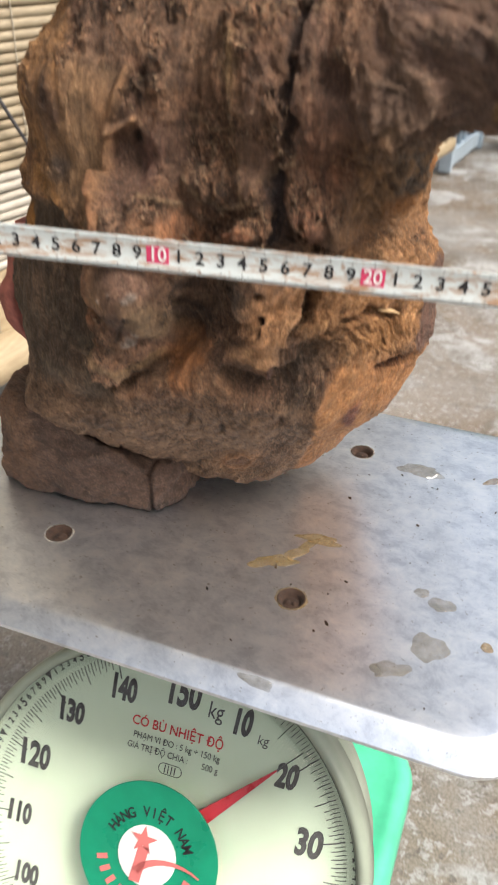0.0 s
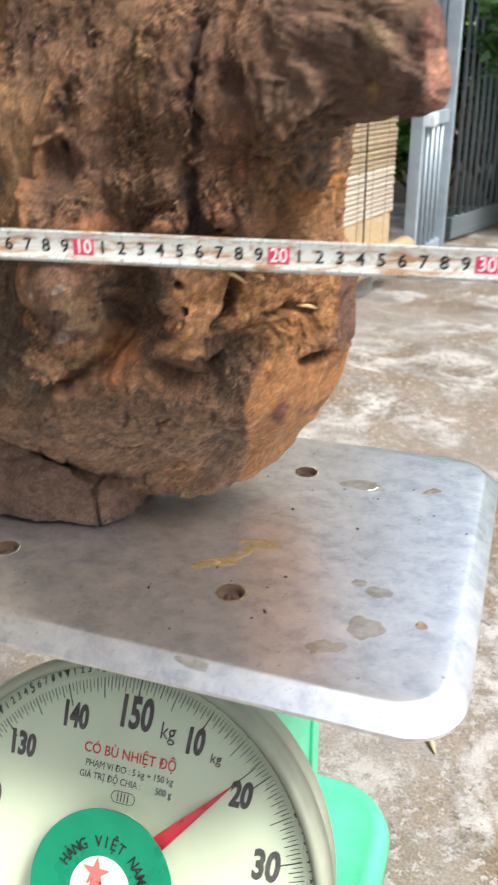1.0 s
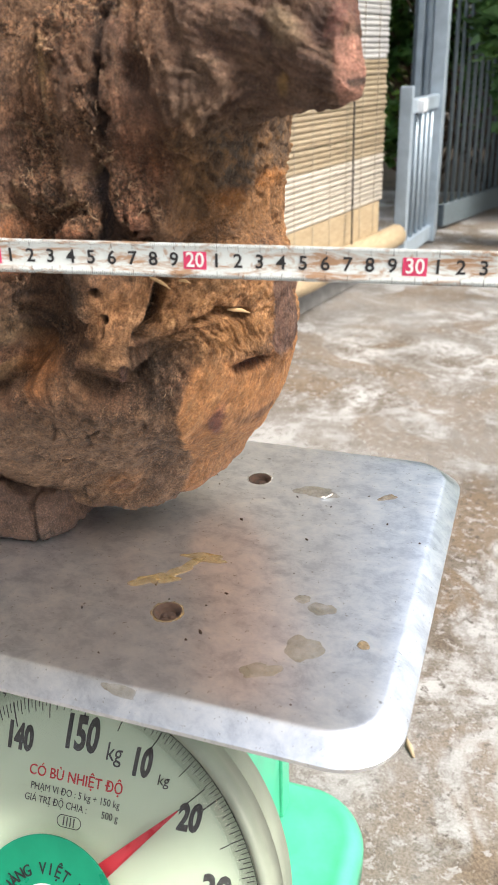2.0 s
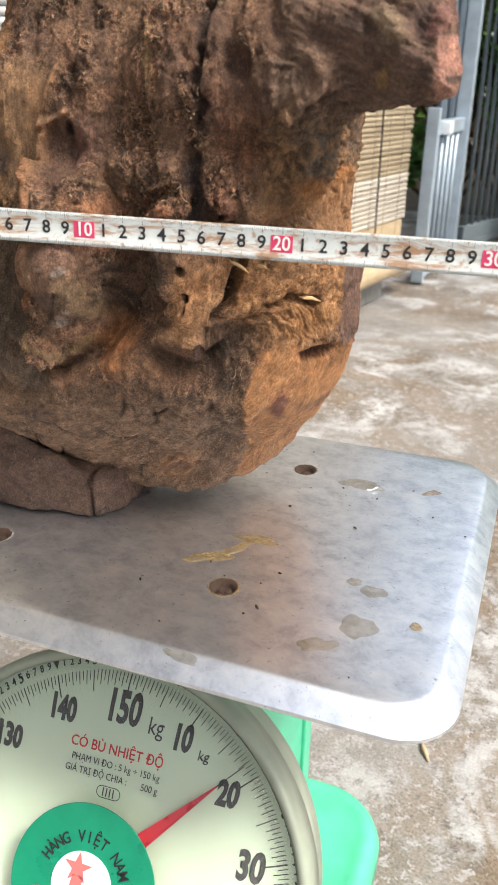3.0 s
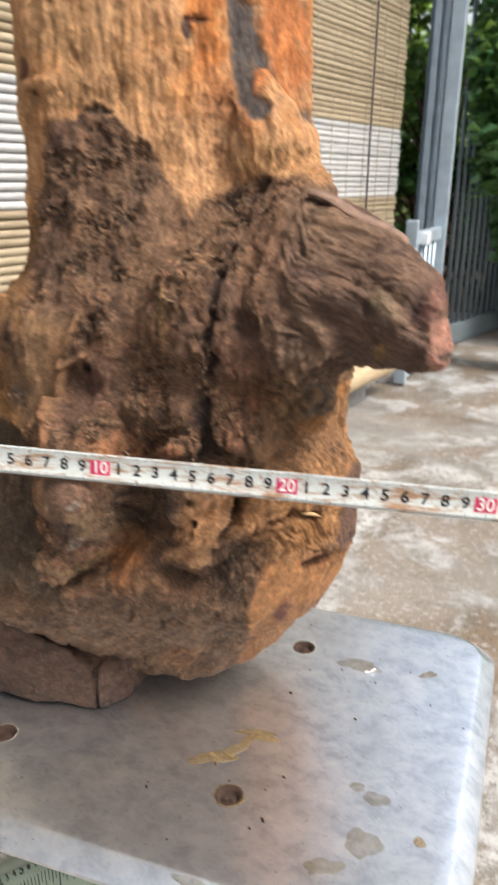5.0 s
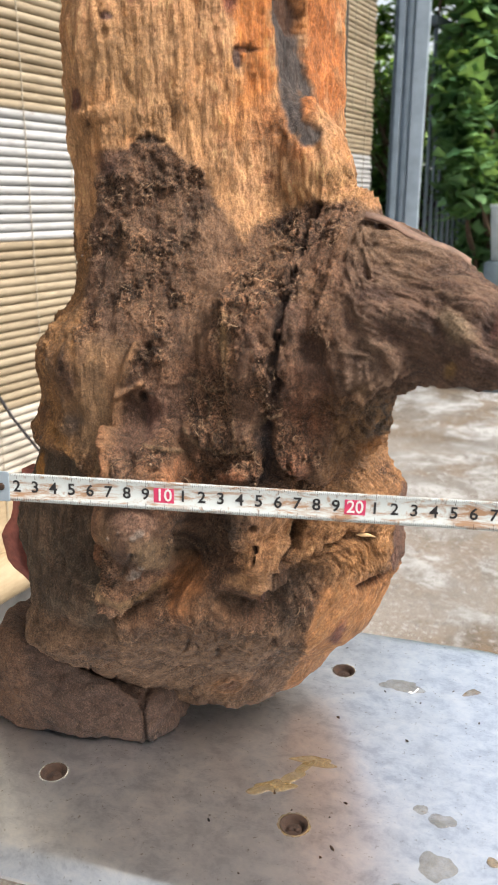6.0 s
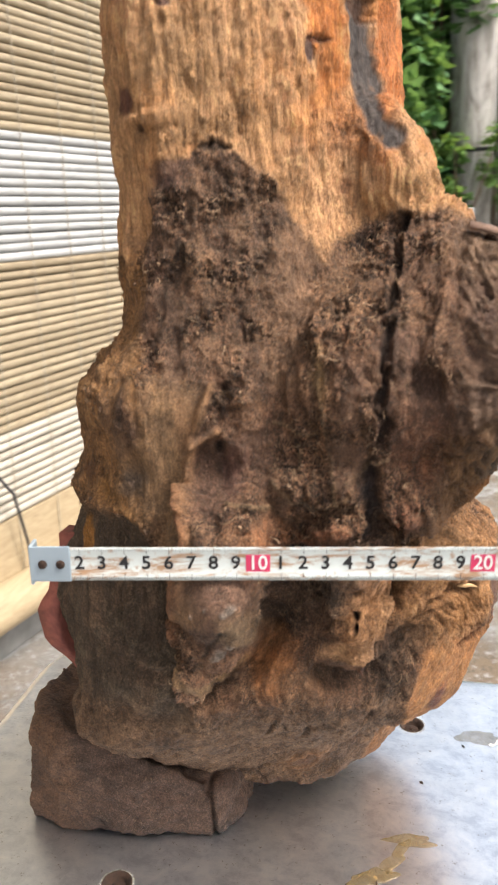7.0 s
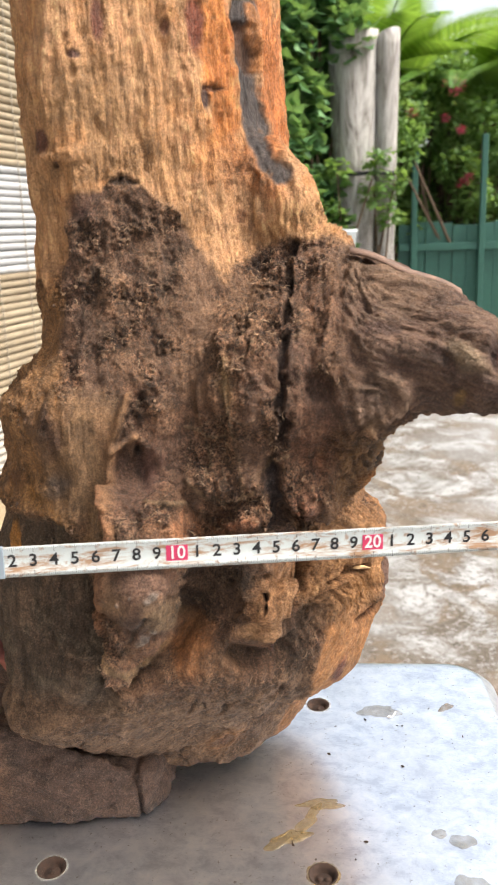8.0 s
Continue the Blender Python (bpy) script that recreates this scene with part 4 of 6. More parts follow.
    s.paint(s.mask(-0.0228, 0.4404, 0.0065, 0.060, 2, 0.5, 0.010) * 0.9, (0.56, 0.20, 0.055), 0.15, 0.8, 0.05)
    s.paint(s.mask(-0.0326, 0.3931, 0.014, 0.012, 20, 0.7, 0.014) * 0.65, (0.52, 0.20, 0.06), 0.3)
    s.paint(s.mask(-0.0437, 0.3818, 0.006, 0.016, 0, 0.7, 0.014) * 0.5, (0.42, 0.17, 0.06), 0.3)
    s.paint(s.mask(-0.0361, 0.3756, 0.005, 0.020, 0, 0.7, 0.010) * 0.5, (0.24, 0.13, 0.07), 0.5)
    s.paint(s.mask(-0.0390, 0.3631, 0.006, 0.004, 0, 0.6, 0.008) * 0.8, (0.26, 0.12, 0.06), 0.6)
    s.paint(s.mask(-0.0499, 0.3522, 0.008, 0.018, -6, 0.5, 0.006) * 0.9, (0.60, 0.36, 0.19), 0.05, 0.6, 0.05)
    s.paint(s.mask(-0.0054, 0.3627, 0.018, 0.010, 10, 0.6, 0.010) * 0.8, (0.64, 0.38, 0.18), 0.15, 0.8, 0.0)
    s.paint(s.mask(0.0010, 0.3671, 0.010, 0.004, 0, 0.6, 0.008) * 0.6, (0.34, 0.20, 0.09), 0.6)
    burn = s.stroke([(-0.0353, 0.4776), (-0.0371, 0.4615), (-0.0373, 0.4443), (-0.0338, 0.4246), (-0.0308, 0.4085), (-0.0258, 0.3944), (-0.0185, 0.3879)], 0.0058, 0.3, 0.003)
    s.paint(burn, SLATE_WOOD, 0.05, 0.7, 0.5)
    s.paint(burn * step01(0.0, 0.3, n_grain) * 0.7, INK, 0.1, 0.6, 0.5)
    s.push(burn, -0.002)
    gap = s.stroke([(-0.0359, 0.4647), (-0.0351, 0.4550), (-0.0336, 0.4459)], 0.0036, 0.5, 0.003)
    s.paint(gap, (0.10, 0.05, 0.03), 0.1, 0.8)
    s.push(gap, -0.004)
    flap = s.stroke([(-0.0328, 0.4772), (-0.0321, 0.4632), (-0.0295, 0.4525), (-0.0302, 0.4449)], 0.0016, 0.5, 0.002)
    s.paint(flap * 0.9, (0.58, 0.26, 0.09), 0.05, 0.8)
    s.push(flap, 0.002)
    # purple-brown knots and streaks
    for kx, kz, rx, rz, col in ((-0.1364, 0.4047, 0.0036, 0.0056, (0.10, 0.032, 0.022)), (-0.1162, 0.4433, 0.0032, 0.0020, (0.16, 0.085, 0.075)), (-0.1045, 0.4601, 0.0030, 0.010, (0.19, 0.07, 0.05)),
                                (-0.0605, 0.4617, 0.0042, 0.014, (0.27, 0.07, 0.04)), (-0.0573, 0.4267, 0.0022, 0.0056, (0.06, 0.042, 0.055)), (-0.0533, 0.4315, 0.0055, 0.0016, (0.16, 0.06, 0.03)), (-0.0750, 0.4585, 0.0020, 0.004, (0.19, 0.085, 0.05)),
                                (-0.1528, 0.4351, 0.0022, 0.012, (0.16, 0.06, 0.035)), (-0.1306, 0.3932, 0.0016, 0.002, (0.13, 0.07, 0.05)), (-0.1417, 0.4005, 0.0012, 0.0018, (0.13, 0.06, 0.04))):
        m = s.mask(kx, kz, rx, rz, 0, 0.35, 0.002)
        s.paint(m * 0.92, col, 0.1, 0.6, 0.2)
        s.push(m, -0.0012)
    ridge = s.mask(-0.1270, 0.3983, 0.012, 0.0035, 10, 0.8, 0.006)
    s.push(ridge, 0.003)

    # ---- dark earthy panel under the boundary ----
    panel = s.mask(-0.0963, 0.3400, 0.036, 0.046, 0, 0.4, 0.010) * (1 - upper)
    s.paint(panel * 0.6, (0.155, 0.092, 0.055), 0.9, 0.1)
    s.paint(panel * step01(0.05, 0.35, chips) * 0.5, (0.24, 0.150, 0.088))
    s.paint(s.mask(-0.1160, 0.3702, 0.007, 0.007, 30, 0.6, 0.008) * 0.85, (0.085, 0.042, 0.038), 0.3, 0.3)
    s.paint(s.mask(-0.1257, 0.3296, 0.009, 0.030, 0, 0.6, 0.010) * 0.6, (0.20, 0.115, 0.080), 0.3, 0.4)
    hollow = s.stroke([(-0.1036, 0.3833), (-0.0976, 0.3860), (-0.0906, 0.3854)], 0.0016, 0.7, 0.006)
    s.paint(hollow * 0.9, (0.060, 0.038, 0.022), 0.9, 0.1)
    s.push(hollow, -0.0015)
    for kx, kz, rx, rz in ((-0.0996, 0.3669, 0.0040, 0.008), (-0.0947, 0.3541, 0.003, 0.009), (-0.0977, 0.3400, 0.006, 0.005), (-0.1119, 0.3350, 0.004, 0.008), (-0.0769, 0.3476, 0.004, 0.005), (-0.1088, 0.3461, 0.003, 0.006), (-0.0881, 0.3339, 0.005, 0.004)):
        m = s.mask(kx, kz, rx, rz, 0, 0.7, 0.008)
        s.paint(m * 0.5, (0.075, 0.045, 0.032), 0.8, 0.1)
        s.push(m, -0.0015)
    s.paint(s.mask(-0.0675, 0.3544, 0.0022, 0.010, 0, 0.6, 0.004) * 0.7, (0.15, 0.092, 0.060), 0.2, 0.5)
    plane = s.stroke([(-0.0643, 0.3412), (-0.0615, 0.3237), (-0.0625, 0.3042), (-0.0633, 0.2827)], 0.0080, 0.6, 0.006)
    s.paint(plane * 0.75, (0.30, 0.185, 0.115), 0.15, 0.7, 0.05)
    s.paint(s.mask(-0.0769, 0.3447, 0.008, 0.018, 0, 0.6, 0.006) * 0.5, (0.19, 0.118, 0.078), 0.3, 0.5)
    s.paint(s.mask(-0.0364, 0.3224, 0.016, 0.014, 0, 0.6, 0.010) * 0.6, (0.24, 0.145, 0.080), 0.7, 0.3)
    s.paint(s.mask(-0.0294, 0.3406, 0.012, 0.008, 25, 0.6, 0.008) * 0.7, (0.11, 0.066, 0.042), 0.9, 0.1)

    # ---- left flank: ochre above, olive dirt below ----
    flank = step01(0.004, -0.004, x + 0.006 * s.w1 - np.interp(z, [0.21, 0.27, 0.30, 0.36], [-0.1288, -0.1282, -0.1341, -0.1324])) * step01(0.205, 0.222, z + 0.010 * s.w2) * (1 - upper)
    s.paint(flank * 0.92, (0.47, 0.255, 0.105), 0.45, 0.55, 0.0)
    s.paint(flank * step01(0.05, 0.4, streaks) * 0.6, (0.26, 0.155, 0.080))
    s.paint(flank * step01(0.05, 0.35, chips) * 0.5, (0.20, 0.115, 0.060))
    s.paint(flank * step01(0.15, 0.4, n_mid) * 0.5, (0.56, 0.33, 0.15))
    smooth_tan = s.stroke([(-0.1156, 0.2745), (-0.1185, 0.2512), (-0.1192, 0.2295), (-0.1135, 0.2127), (-0.1116, 0.1920), (-0.1090, 0.1798)], 0.0105, 0.45, 0.006) * step01(0.150, 0.24, z + 0.06 * step01(-0.135, -0.115, x))
    s.paint(smooth_tan * 0.9, (0.43, 0.27, 0.145), 0.08, 0.5, 0.05)
    s.paint(s.mask(-0.1263, 0.2355, 0.016, 0.028, 0, 0.6, 0.008) * 0.75, (0.40, 0.255, 0.14), 0.1, 0.5)
    s.paint(s.mask(-0.1480, 0.2218, 0.014, 0.008, -25, 0.6, 0.010) * 0.8, (0.46, 0.24, 0.075), 0.25, 0.6)
    s.paint(s.mask(-0.1649, 0.2302, 0.005, 0.005, 0, 0.6, 0.006) * 0.7, (0.20, 0.085, 0.035))
    s.paint(s.mask(-0.1378, 0.2324, 0.006, 0.007, 0, 0.7, 0.008) * 0.7, (0.24, 0.21, 0.19))
    s.paint(s.mask(-0.1389, 0.2587, 0.006, 0.011, 0, 0.6, 0.008) * 0.7, (0.145, 0.085, 0.070))
    s.paint(s.mask(-0.1500, 0.2653, 0.004, 0.006, 0, 0.6, 0.008) * 0.6, (0.15, 0.085, 0.05))
    s.paint(s.mask(-0.1091, 0.2599, 0.005, 0.014, 8, 0.6, 0.004) * 0.8, (0.56, 0.33, 0.18), 0.05, 0.6)
    wall_x, wall_z = zip(*[(-0.1774, 0.2136), (-0.1489, 0.2115), (-0.1350, 0.2125), (-0.1277, 0.1939), (-0.1235, 0.1753), (-0.1175, 0.1632), (-0.1116, 0.1211)])
    olive = step01(0.003, -0.004, z + 0.004 * s.w2 - np.interp(x + 0.003 * s.w1, wall_x, wall_z)) * step01(0.004, -0.004, x - -0.1134) * step01(0.085, 0.105, z)
    s.paint(olive * 0.93, (0.120, 0.090, 0.062), 0.15, 0.2, 0.0)
    s.paint(olive * step01(0.0, 0.35, n_mid) * 0.5, (0.165, 0.135, 0.095))
    s.paint(olive * step01(0.1, 0.45, fbm(b + 3.1, 60, 3)) * 0.6, (0.062, 0.046, 0.033))
    s.push(olive, -0.008)
    ledge = s.stroke([(-0.1437, 0.1753), (-0.1469, 0.1557), (-0.1420, 0.1414), (-0.1278, 0.1373)], 0.0022, 0.7, 0.004)
    s.push(ledge, 0.0025)
    s.paint(s.mask(-0.1738, 0.1965, 0.0042, 0.011, 0, 0.4, 0.003, True, 0.2) * 0.95, (0.60, 0.29, 0.07), 0.05, 0.8)

    # ---- hanging tongue ----
    # tan spike: its lit ridge is painted paler, its shaded side darker
    spike = s.stroke([(-0.0978, 0.2778), (-0.1026, 0.2668), (-0.1053, 0.2537), (-0.1076, 0.2355), (-0.1061, 0.2249)], 0.0020, 0.6, 0.002)
    s.paint(spike * 0.85, (0.50, 0.29, 0.15), 0.1, 0.7)
    s.push(spike, 0.0045)
    tip = s.stroke([(-0.1055, 0.2513), (-0.1002, 0.2546), (-0.0945, 0.2571)], 0.0018, 0.6, 0.002)
    s.paint(tip * 0.8, (0.54, 0.32, 0.17), 0.1, 0.6)
    s.push(tip, 0.0035)
    spike_shade = s.stroke([(-0.0939, 0.2745), (-0.0977, 0.2649), (-0.1008, 0.2579)], 0.0045, 0.7, 0.003)
    s.paint(spike_shade * 0.7, DARK, 0.8)
    s.push(spike_shade, -0.004)
    step_edge = s.stroke([(-0.1086, 0.2286), (-0.1055, 0.2127), (-0.1082, 0.1937), (-0.1129, 0.1714), (-0.1180, 0.1541)], 0.0022, 0.8, 0.003)
    s.paint(step_edge * 0.8, (0.44, 0.205, 0.095), 0.05, 0.5)
    s.push(step_edge, 0.0040)
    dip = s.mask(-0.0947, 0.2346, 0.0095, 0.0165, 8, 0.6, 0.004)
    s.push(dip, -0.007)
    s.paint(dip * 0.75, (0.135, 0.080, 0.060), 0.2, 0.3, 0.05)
    s.paint(s.mask(-0.0848, 0.2417, 0.005, 0.011, -10, 0.7, 0.005) * 0.65, (0.25, 0.135, 0.115), 0.1, 0.3, 0.1)
    # small hole, the shade inside it painted near black
    m = s.mask(-0.0921, 0.2489, 0.0022, 0.0036, 0, 0.5, 0.002)
    s.paint(m * 0.95, (0.03, 0.02, 0.016), 0.3)
    s.push(m, -0.005)
    s.paint(s.mask(-0.0759, 0.2064, 0.0125, 0.0070, -20, 0.6, 0.008) * 0.9, (0.50, 0.215, 0.095), 0.5, 0.4)
    s.paint(s.mask(-0.0846, 0.2118, 0.006, 0.004, -6, 0.7, 0.006) * 0.7, (0.42, 0.24, 0.13), 0.5, 0.4)
    body = s.mask(-0.0878, 0.1835, 0.0180, 0.0300, 14, 0.5, 0.006)
    s.paint(body * 0.8, (0.250, 0.150, 0.108), 0.2, 0.3, 0.22)
    s.paint(s.mask(-0.0894, 0.1964, 0.013, 0.012, 0, 0.7, 0.008) * 0.5, (0.27, 0.165, 0.125), 0.1, 0.2, 0.15)
    s.paint(s.mask(-0.0983, 0.1631, 0.0075, 0.0095, -30, 0.5, 0.005) * 0.85, (0.090, 0.052, 0.045), 0.2, 0.2, 0.25)
    s.push(s.mask(-0.0983, 0.1631, 0.0075, 0.0095, -30, 0.8, 0.004), -0.001)
    s.paint(s.mask(-0.0777, 0.1647, 0.0105, 0.0160, 32, 0.5, 0.005) * 0.8, (0.29, 0.205, 0.115), 0.15, 0.4, 0.05)
    # tan lower rim of the tongue, painted paler as catching light
    s.paint(s.stroke([(-0.1175, 0.1488), (-0.1133, 0.1424), (-0.1073, 0.1364), (-0.1015, 0.1295), (-0.0941, 0.1321), (-0.0826, 0.1413)], 0.0026, 0.7, 0.002) * 0.8, (0.36, 0.245, 0.13), 0.1, 0.4)
    for kx, kz, r in ((-0.1031, 0.1778, 0.0012), (-0.0832, 0.1835, 0.0028), (-0.0860, 0.1810, 0.0018), (-0.0922, 0.1542, 0.0036), (-0.0951, 0.1522, 0.0024), (-0.0866, 0.1621, 0.0020), (-0.0956, 0.1828, 0.0012)):
        m = s.mask(kx, kz, r * 0.85, r * 0.85, 20, 0.5, 0.003)
        s.paint(m * 0.9, (0.42, 0.37, 0.33), 0.2, 0.1, 0.25)
        s.push(m, 0.0012)
    crack = s.stroke([(-0.0889, 0.1705), (-0.0950, 0.1612), (-0.0998, 0.1529)], 0.0012, 0.6, 0.002)
    s.paint(crack * 0.85, INK)
    s.push(crack, -0.001)
    # undercut below the tongue, the overhang's shade painted in
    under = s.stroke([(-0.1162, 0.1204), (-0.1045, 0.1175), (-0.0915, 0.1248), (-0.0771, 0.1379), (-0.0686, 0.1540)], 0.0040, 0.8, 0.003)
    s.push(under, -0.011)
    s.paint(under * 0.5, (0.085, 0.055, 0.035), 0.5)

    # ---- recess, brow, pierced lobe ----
    # recess between the lobes: deepened, and its shade painted dark brown
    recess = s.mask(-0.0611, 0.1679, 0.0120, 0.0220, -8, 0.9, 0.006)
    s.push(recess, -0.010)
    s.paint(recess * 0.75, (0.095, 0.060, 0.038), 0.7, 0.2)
    for kx, kz, r in ((-0.0656, 0.1787, 0.0020), (-0.0666, 0.1647, 0.0016), (-0.0698, 0.1599, 0.0022)):
        m = s.mask(kx, kz, r, r * 1.3, 0, 0.5, 0.003)
        s.paint(m * 0.8, DARK, 0.2)
        s.push(m, -0.001)
    s.paint(s.mask(-0.0704, 0.1374, 0.0105, 0.0160, -22, 0.5, 0.006) * 0.9, (0.50, 0.225, 0.088), 0.1, 0.85, 0.0)
    s.paint(s.mask(-0.0541, 0.1240, 0.0140, 0.0120, -30, 0.7, 0.008) * 0.5, (0.22, 0.125, 0.062), 0.1, 0.7, 0.0)
    for kx, kz, rx, rz, ang in ((-0.0412, 0.2107, 0.0100, 0.0032, 4), (-0.0694, 0.1958, 0.006, 0.006, 30), (-0.0546, 0.2032, 0.008, 0.003, 10)):
        m = s.mask(kx, kz, rx, rz, ang, 0.6, 0.004)
        s.paint(m * 0.8, (0.40, 0.165, 0.080), 0.5, 0.3)
        s.push(m, 0.0035)
    # dip under the brow, with the brow's shadow painted into it
    brow_shade = s.stroke([(-0.0580, 0.1950), (-0.0458, 0.2034), (-0.0338, 0.2056), (-0.0224, 0.2023)], 0.0040, 0.8, 0.004)
    s.push(brow_shade, -0.005)
    s.paint(brow_shade * 0.6, (0.10, 0.062, 0.042), 0.7)
    m = s.mask(-0.0075, 0.2192, 0.0085, 0.0090, 20, 0.45, 0.005)
    s.paint(m * 0.9, (0.42, 0.20, 0.125), 0.9, 0.1)
    s.push(m * (0.5 + 1.4 * n_fine), 0.006)
    s.paint(s.mask(-0.0250, 0.1634, 0.0125, 0.0260, -4, 0.4, 0.006) * 0.92, (0.72, 0.40, 0.20), 0.12, 0.75, 0.05)
    s.paint(s.mask(-0.0435, 0.1833, 0.0105, 0.0180, -4, 0.6, 0.006) * 0.8, (0.135, 0.108, 0.085), 0.3, 0.2)
    s.paint(s.mask(-0.0296, 0.1985, 0.0120, 0.0060, -6, 0.6, 0.006) * 0.6, (0.17, 0.12, 0.09), 0.3, 0.2)
    s.paint(s.mask(-0.0160, 0.1696, 0.0040, 0.0200, -3, 0.6, 0.004) * 0.75, (0.70, 0.42, 0.23), 0.1, 0.8)
    s.paint(s.mask(-0.0300, 0.1439, 0.0150, 0.0062, 6, 0.45, 0.005) * 0.95, (0.80, 0.48, 0.26), 0.1, 0.8)
    m = s.stroke([(-0.0270, 0.1304), (-0.0203, 0.1373)], 0.0018, 0.5, 0.002)
    s.paint(m, (0.28, 0.15, 0.13))
    s.push(m, 0.003)
    # holes through the lobe: black paint gives the shade inside them
    for kx, kz, rx, rz in ((-0.0277, 0.1840, 0.0018, 0.0030), (-0.0295, 0.1674, 0.0014, 0.0024), (-0.0289, 0.1613, 0.0010, 0.0020)):
        m = s.mask(kx, kz, rx, rz, 0, 0.5, 0.002)
        s.paint(m, INK, 0.2)
        s.push(m, -0.007)
    # undercut below the pierced lobe, darkened with the shade it would hold
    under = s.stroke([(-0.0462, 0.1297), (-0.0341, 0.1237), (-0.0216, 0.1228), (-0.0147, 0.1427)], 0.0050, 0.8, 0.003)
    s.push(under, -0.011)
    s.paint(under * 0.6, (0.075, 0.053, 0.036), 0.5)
    # crevice beside the lobe: cut deep, its shade painted near black
    crev_shade = s.stroke([(-0.0053, 0.1911), (-0.0096, 0.1803), (-0.0101, 0.1667), (-0.0115, 0.1560)], 0.0026, 0.6, 0.003)
    s.paint(crev_shade * 0.92, (0.055, 0.034, 0.024), 0.6)
    s.push(crev_shade, -0.012)

    # ---- dark seam down the middle ----
    seam_line = [(-0.0112, 0.3508), (-0.0143, 0.3365), (-0.0145, 0.3191), (-0.0184, 0.2953), (-0.0192, 0.2794), (-0.0191, 0.2695), (-0.0159, 0.2619), (-0.0196, 0.2524)]
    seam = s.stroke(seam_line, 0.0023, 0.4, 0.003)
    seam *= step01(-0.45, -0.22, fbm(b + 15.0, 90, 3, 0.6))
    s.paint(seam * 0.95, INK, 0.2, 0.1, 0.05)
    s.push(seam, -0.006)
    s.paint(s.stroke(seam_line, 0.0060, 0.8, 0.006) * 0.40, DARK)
    m = s.stroke([(-0.0258, 0.2375), (-0.0249, 0.2249), (-0.0201, 0.2148), (-0.0218, 0.2100)], 0.0042, 0.5, 0.005)
    s.paint(m * 0.95, (0.026, 0.020, 0.024), 0.2, 0.0, 0.3)
    s.push(m, -0.006)
    # pale rootlets clinging to the dirt
    for pts, w in (([(-0.0455, 0.2952), (-0.0476, 0.2817), (-0.0460, 0.2689), (-0.0380, 0.2644), (-0.0321, 0.2676)], 0.0010), ([(-0.0452, 0.2660), (-0.0420, 0.2552), (-0.0397, 0.2375), (-0.0394, 0.2258)], 0.0009), ([(-0.0670, 0.2347), (-0.0585, 0.2258), (-0.0486, 0.2210), (-0.0334, 0.2288)], 0.0011),
                   ([(-0.0683, 0.2612), (-0.0567, 0.2566), (-0.0474, 0.2553)], 0.0009), ([(-0.0347, 0.2347), (-0.0260, 0.2410), (-0.0158, 0.2460)], 0.0008), ([(0.0224, 0.3286), (0.0248, 0.3234), (0.0273, 0.3195)], 0.0008), ([(-0.0884, 0.2303), (-0.0787, 0.2241), (-0.0693, 0.2207)], 0.0009), ([(-0.0571, 0.2502), (-0.0552, 0.2401)], 0.0008)):
        m = s.stroke(pts, w, 0.5, 0.002)
        s.paint(m * 0.65, (0.40, 0.285, 0.165), 0.4, 0.3)
        s.push(m, 0.0014)
    s.paint(s.mask(-0.0467, 0.2845, 0.0034, 0.012, 0, 0.7, 0.006) * 0.7, (0.46, 0.30, 0.14), 0.5, 0.4)

    # ---- under the branch: russet hollow, silver and rust fibres ----
    s.paint(s.mask(0.0020, 0.2550, 0.012, 0.018, 20, 0.6, 0.008) * 0.7, (0.24, 0.110, 0.060), 0.3, 0.4)
    s.paint(s.mask(0.0031, 0.2415, 0.0042, 0.006, 20, 0.7, 0.003) * 0.8, (0.50, 0.22, 0.10))
    s.paint(s.mask(-0.0013, 0.2469, 0.012, 0.020, 10, 0.7, 0.008) * 0.6, (0.20, 0.092, 0.055), 0.3, 0.3)
    s.paint(s.mask(0.0293, 0.2786, 0.0068, 0.0110, 5, 0.4, 0.004) * 0.9, (0.150, 0.132, 0.118), 0.1, 0.1, 0.05)
    s.push(s.mask(0.0293, 0.2786, 0.0068, 0.0110, 5, 0.4, 0.004), -0.0015)
    s.paint(s.mask(0.0264, 0.2638, 0.0046, 0.0026, 20, 0.5, 0.002) * 0.9, (0.52, 0.34, 0.17), 0.1, 0.6)
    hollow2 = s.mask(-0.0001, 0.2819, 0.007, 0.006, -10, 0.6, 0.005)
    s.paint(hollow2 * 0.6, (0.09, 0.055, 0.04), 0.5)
    s.push(hollow2, -0.004)
    fan = s.mask(0.0240, 0.2293, 0.018, 0.032, -12, 0.5, 0.006, True, 0.17)
    s.paint(fan * 0.8, (0.28, 0.165, 0.080), 0.05, 1.0)
    s.paint(s.mask(0.0354, 0.2394, 0.009, 0.020, -8, 0.5, 0.006, True, 0.17) * 0.85, (0.160, 0.140, 0.120), 0.05, 1.0)
    sweep = s.mask(0.0320, 0.2467, 0.026, 0.034, -15, 0.5, 0.006, True, 0.17)
    lines = fbm(np.stack([x + 0.5 * (z - 0.23) - 9.0 * (z - 0.25) ** 2, b[:, 1], 0.10 * z], 1) + 3.0, 230, 4, 0.6)
    s.push(sweep * lines, 0.0036)
    s.paint(sweep * step01(0.05, 0.35, lines) * 0.6, (0.42, 0.245, 0.11), 0.05, 0.9)
    s.paint(sweep * step01(0.05, 0.35, -lines) * 0.65, (0.10, 0.066, 0.045), 0.05, 0.9)
    s.paint(s.mask(0.0294, 0.2221, 0.0065, 0.0055, 35, 0.6, 0.005) * 0.9, (0.54, 0.25, 0.08), 0.2, 0.8)
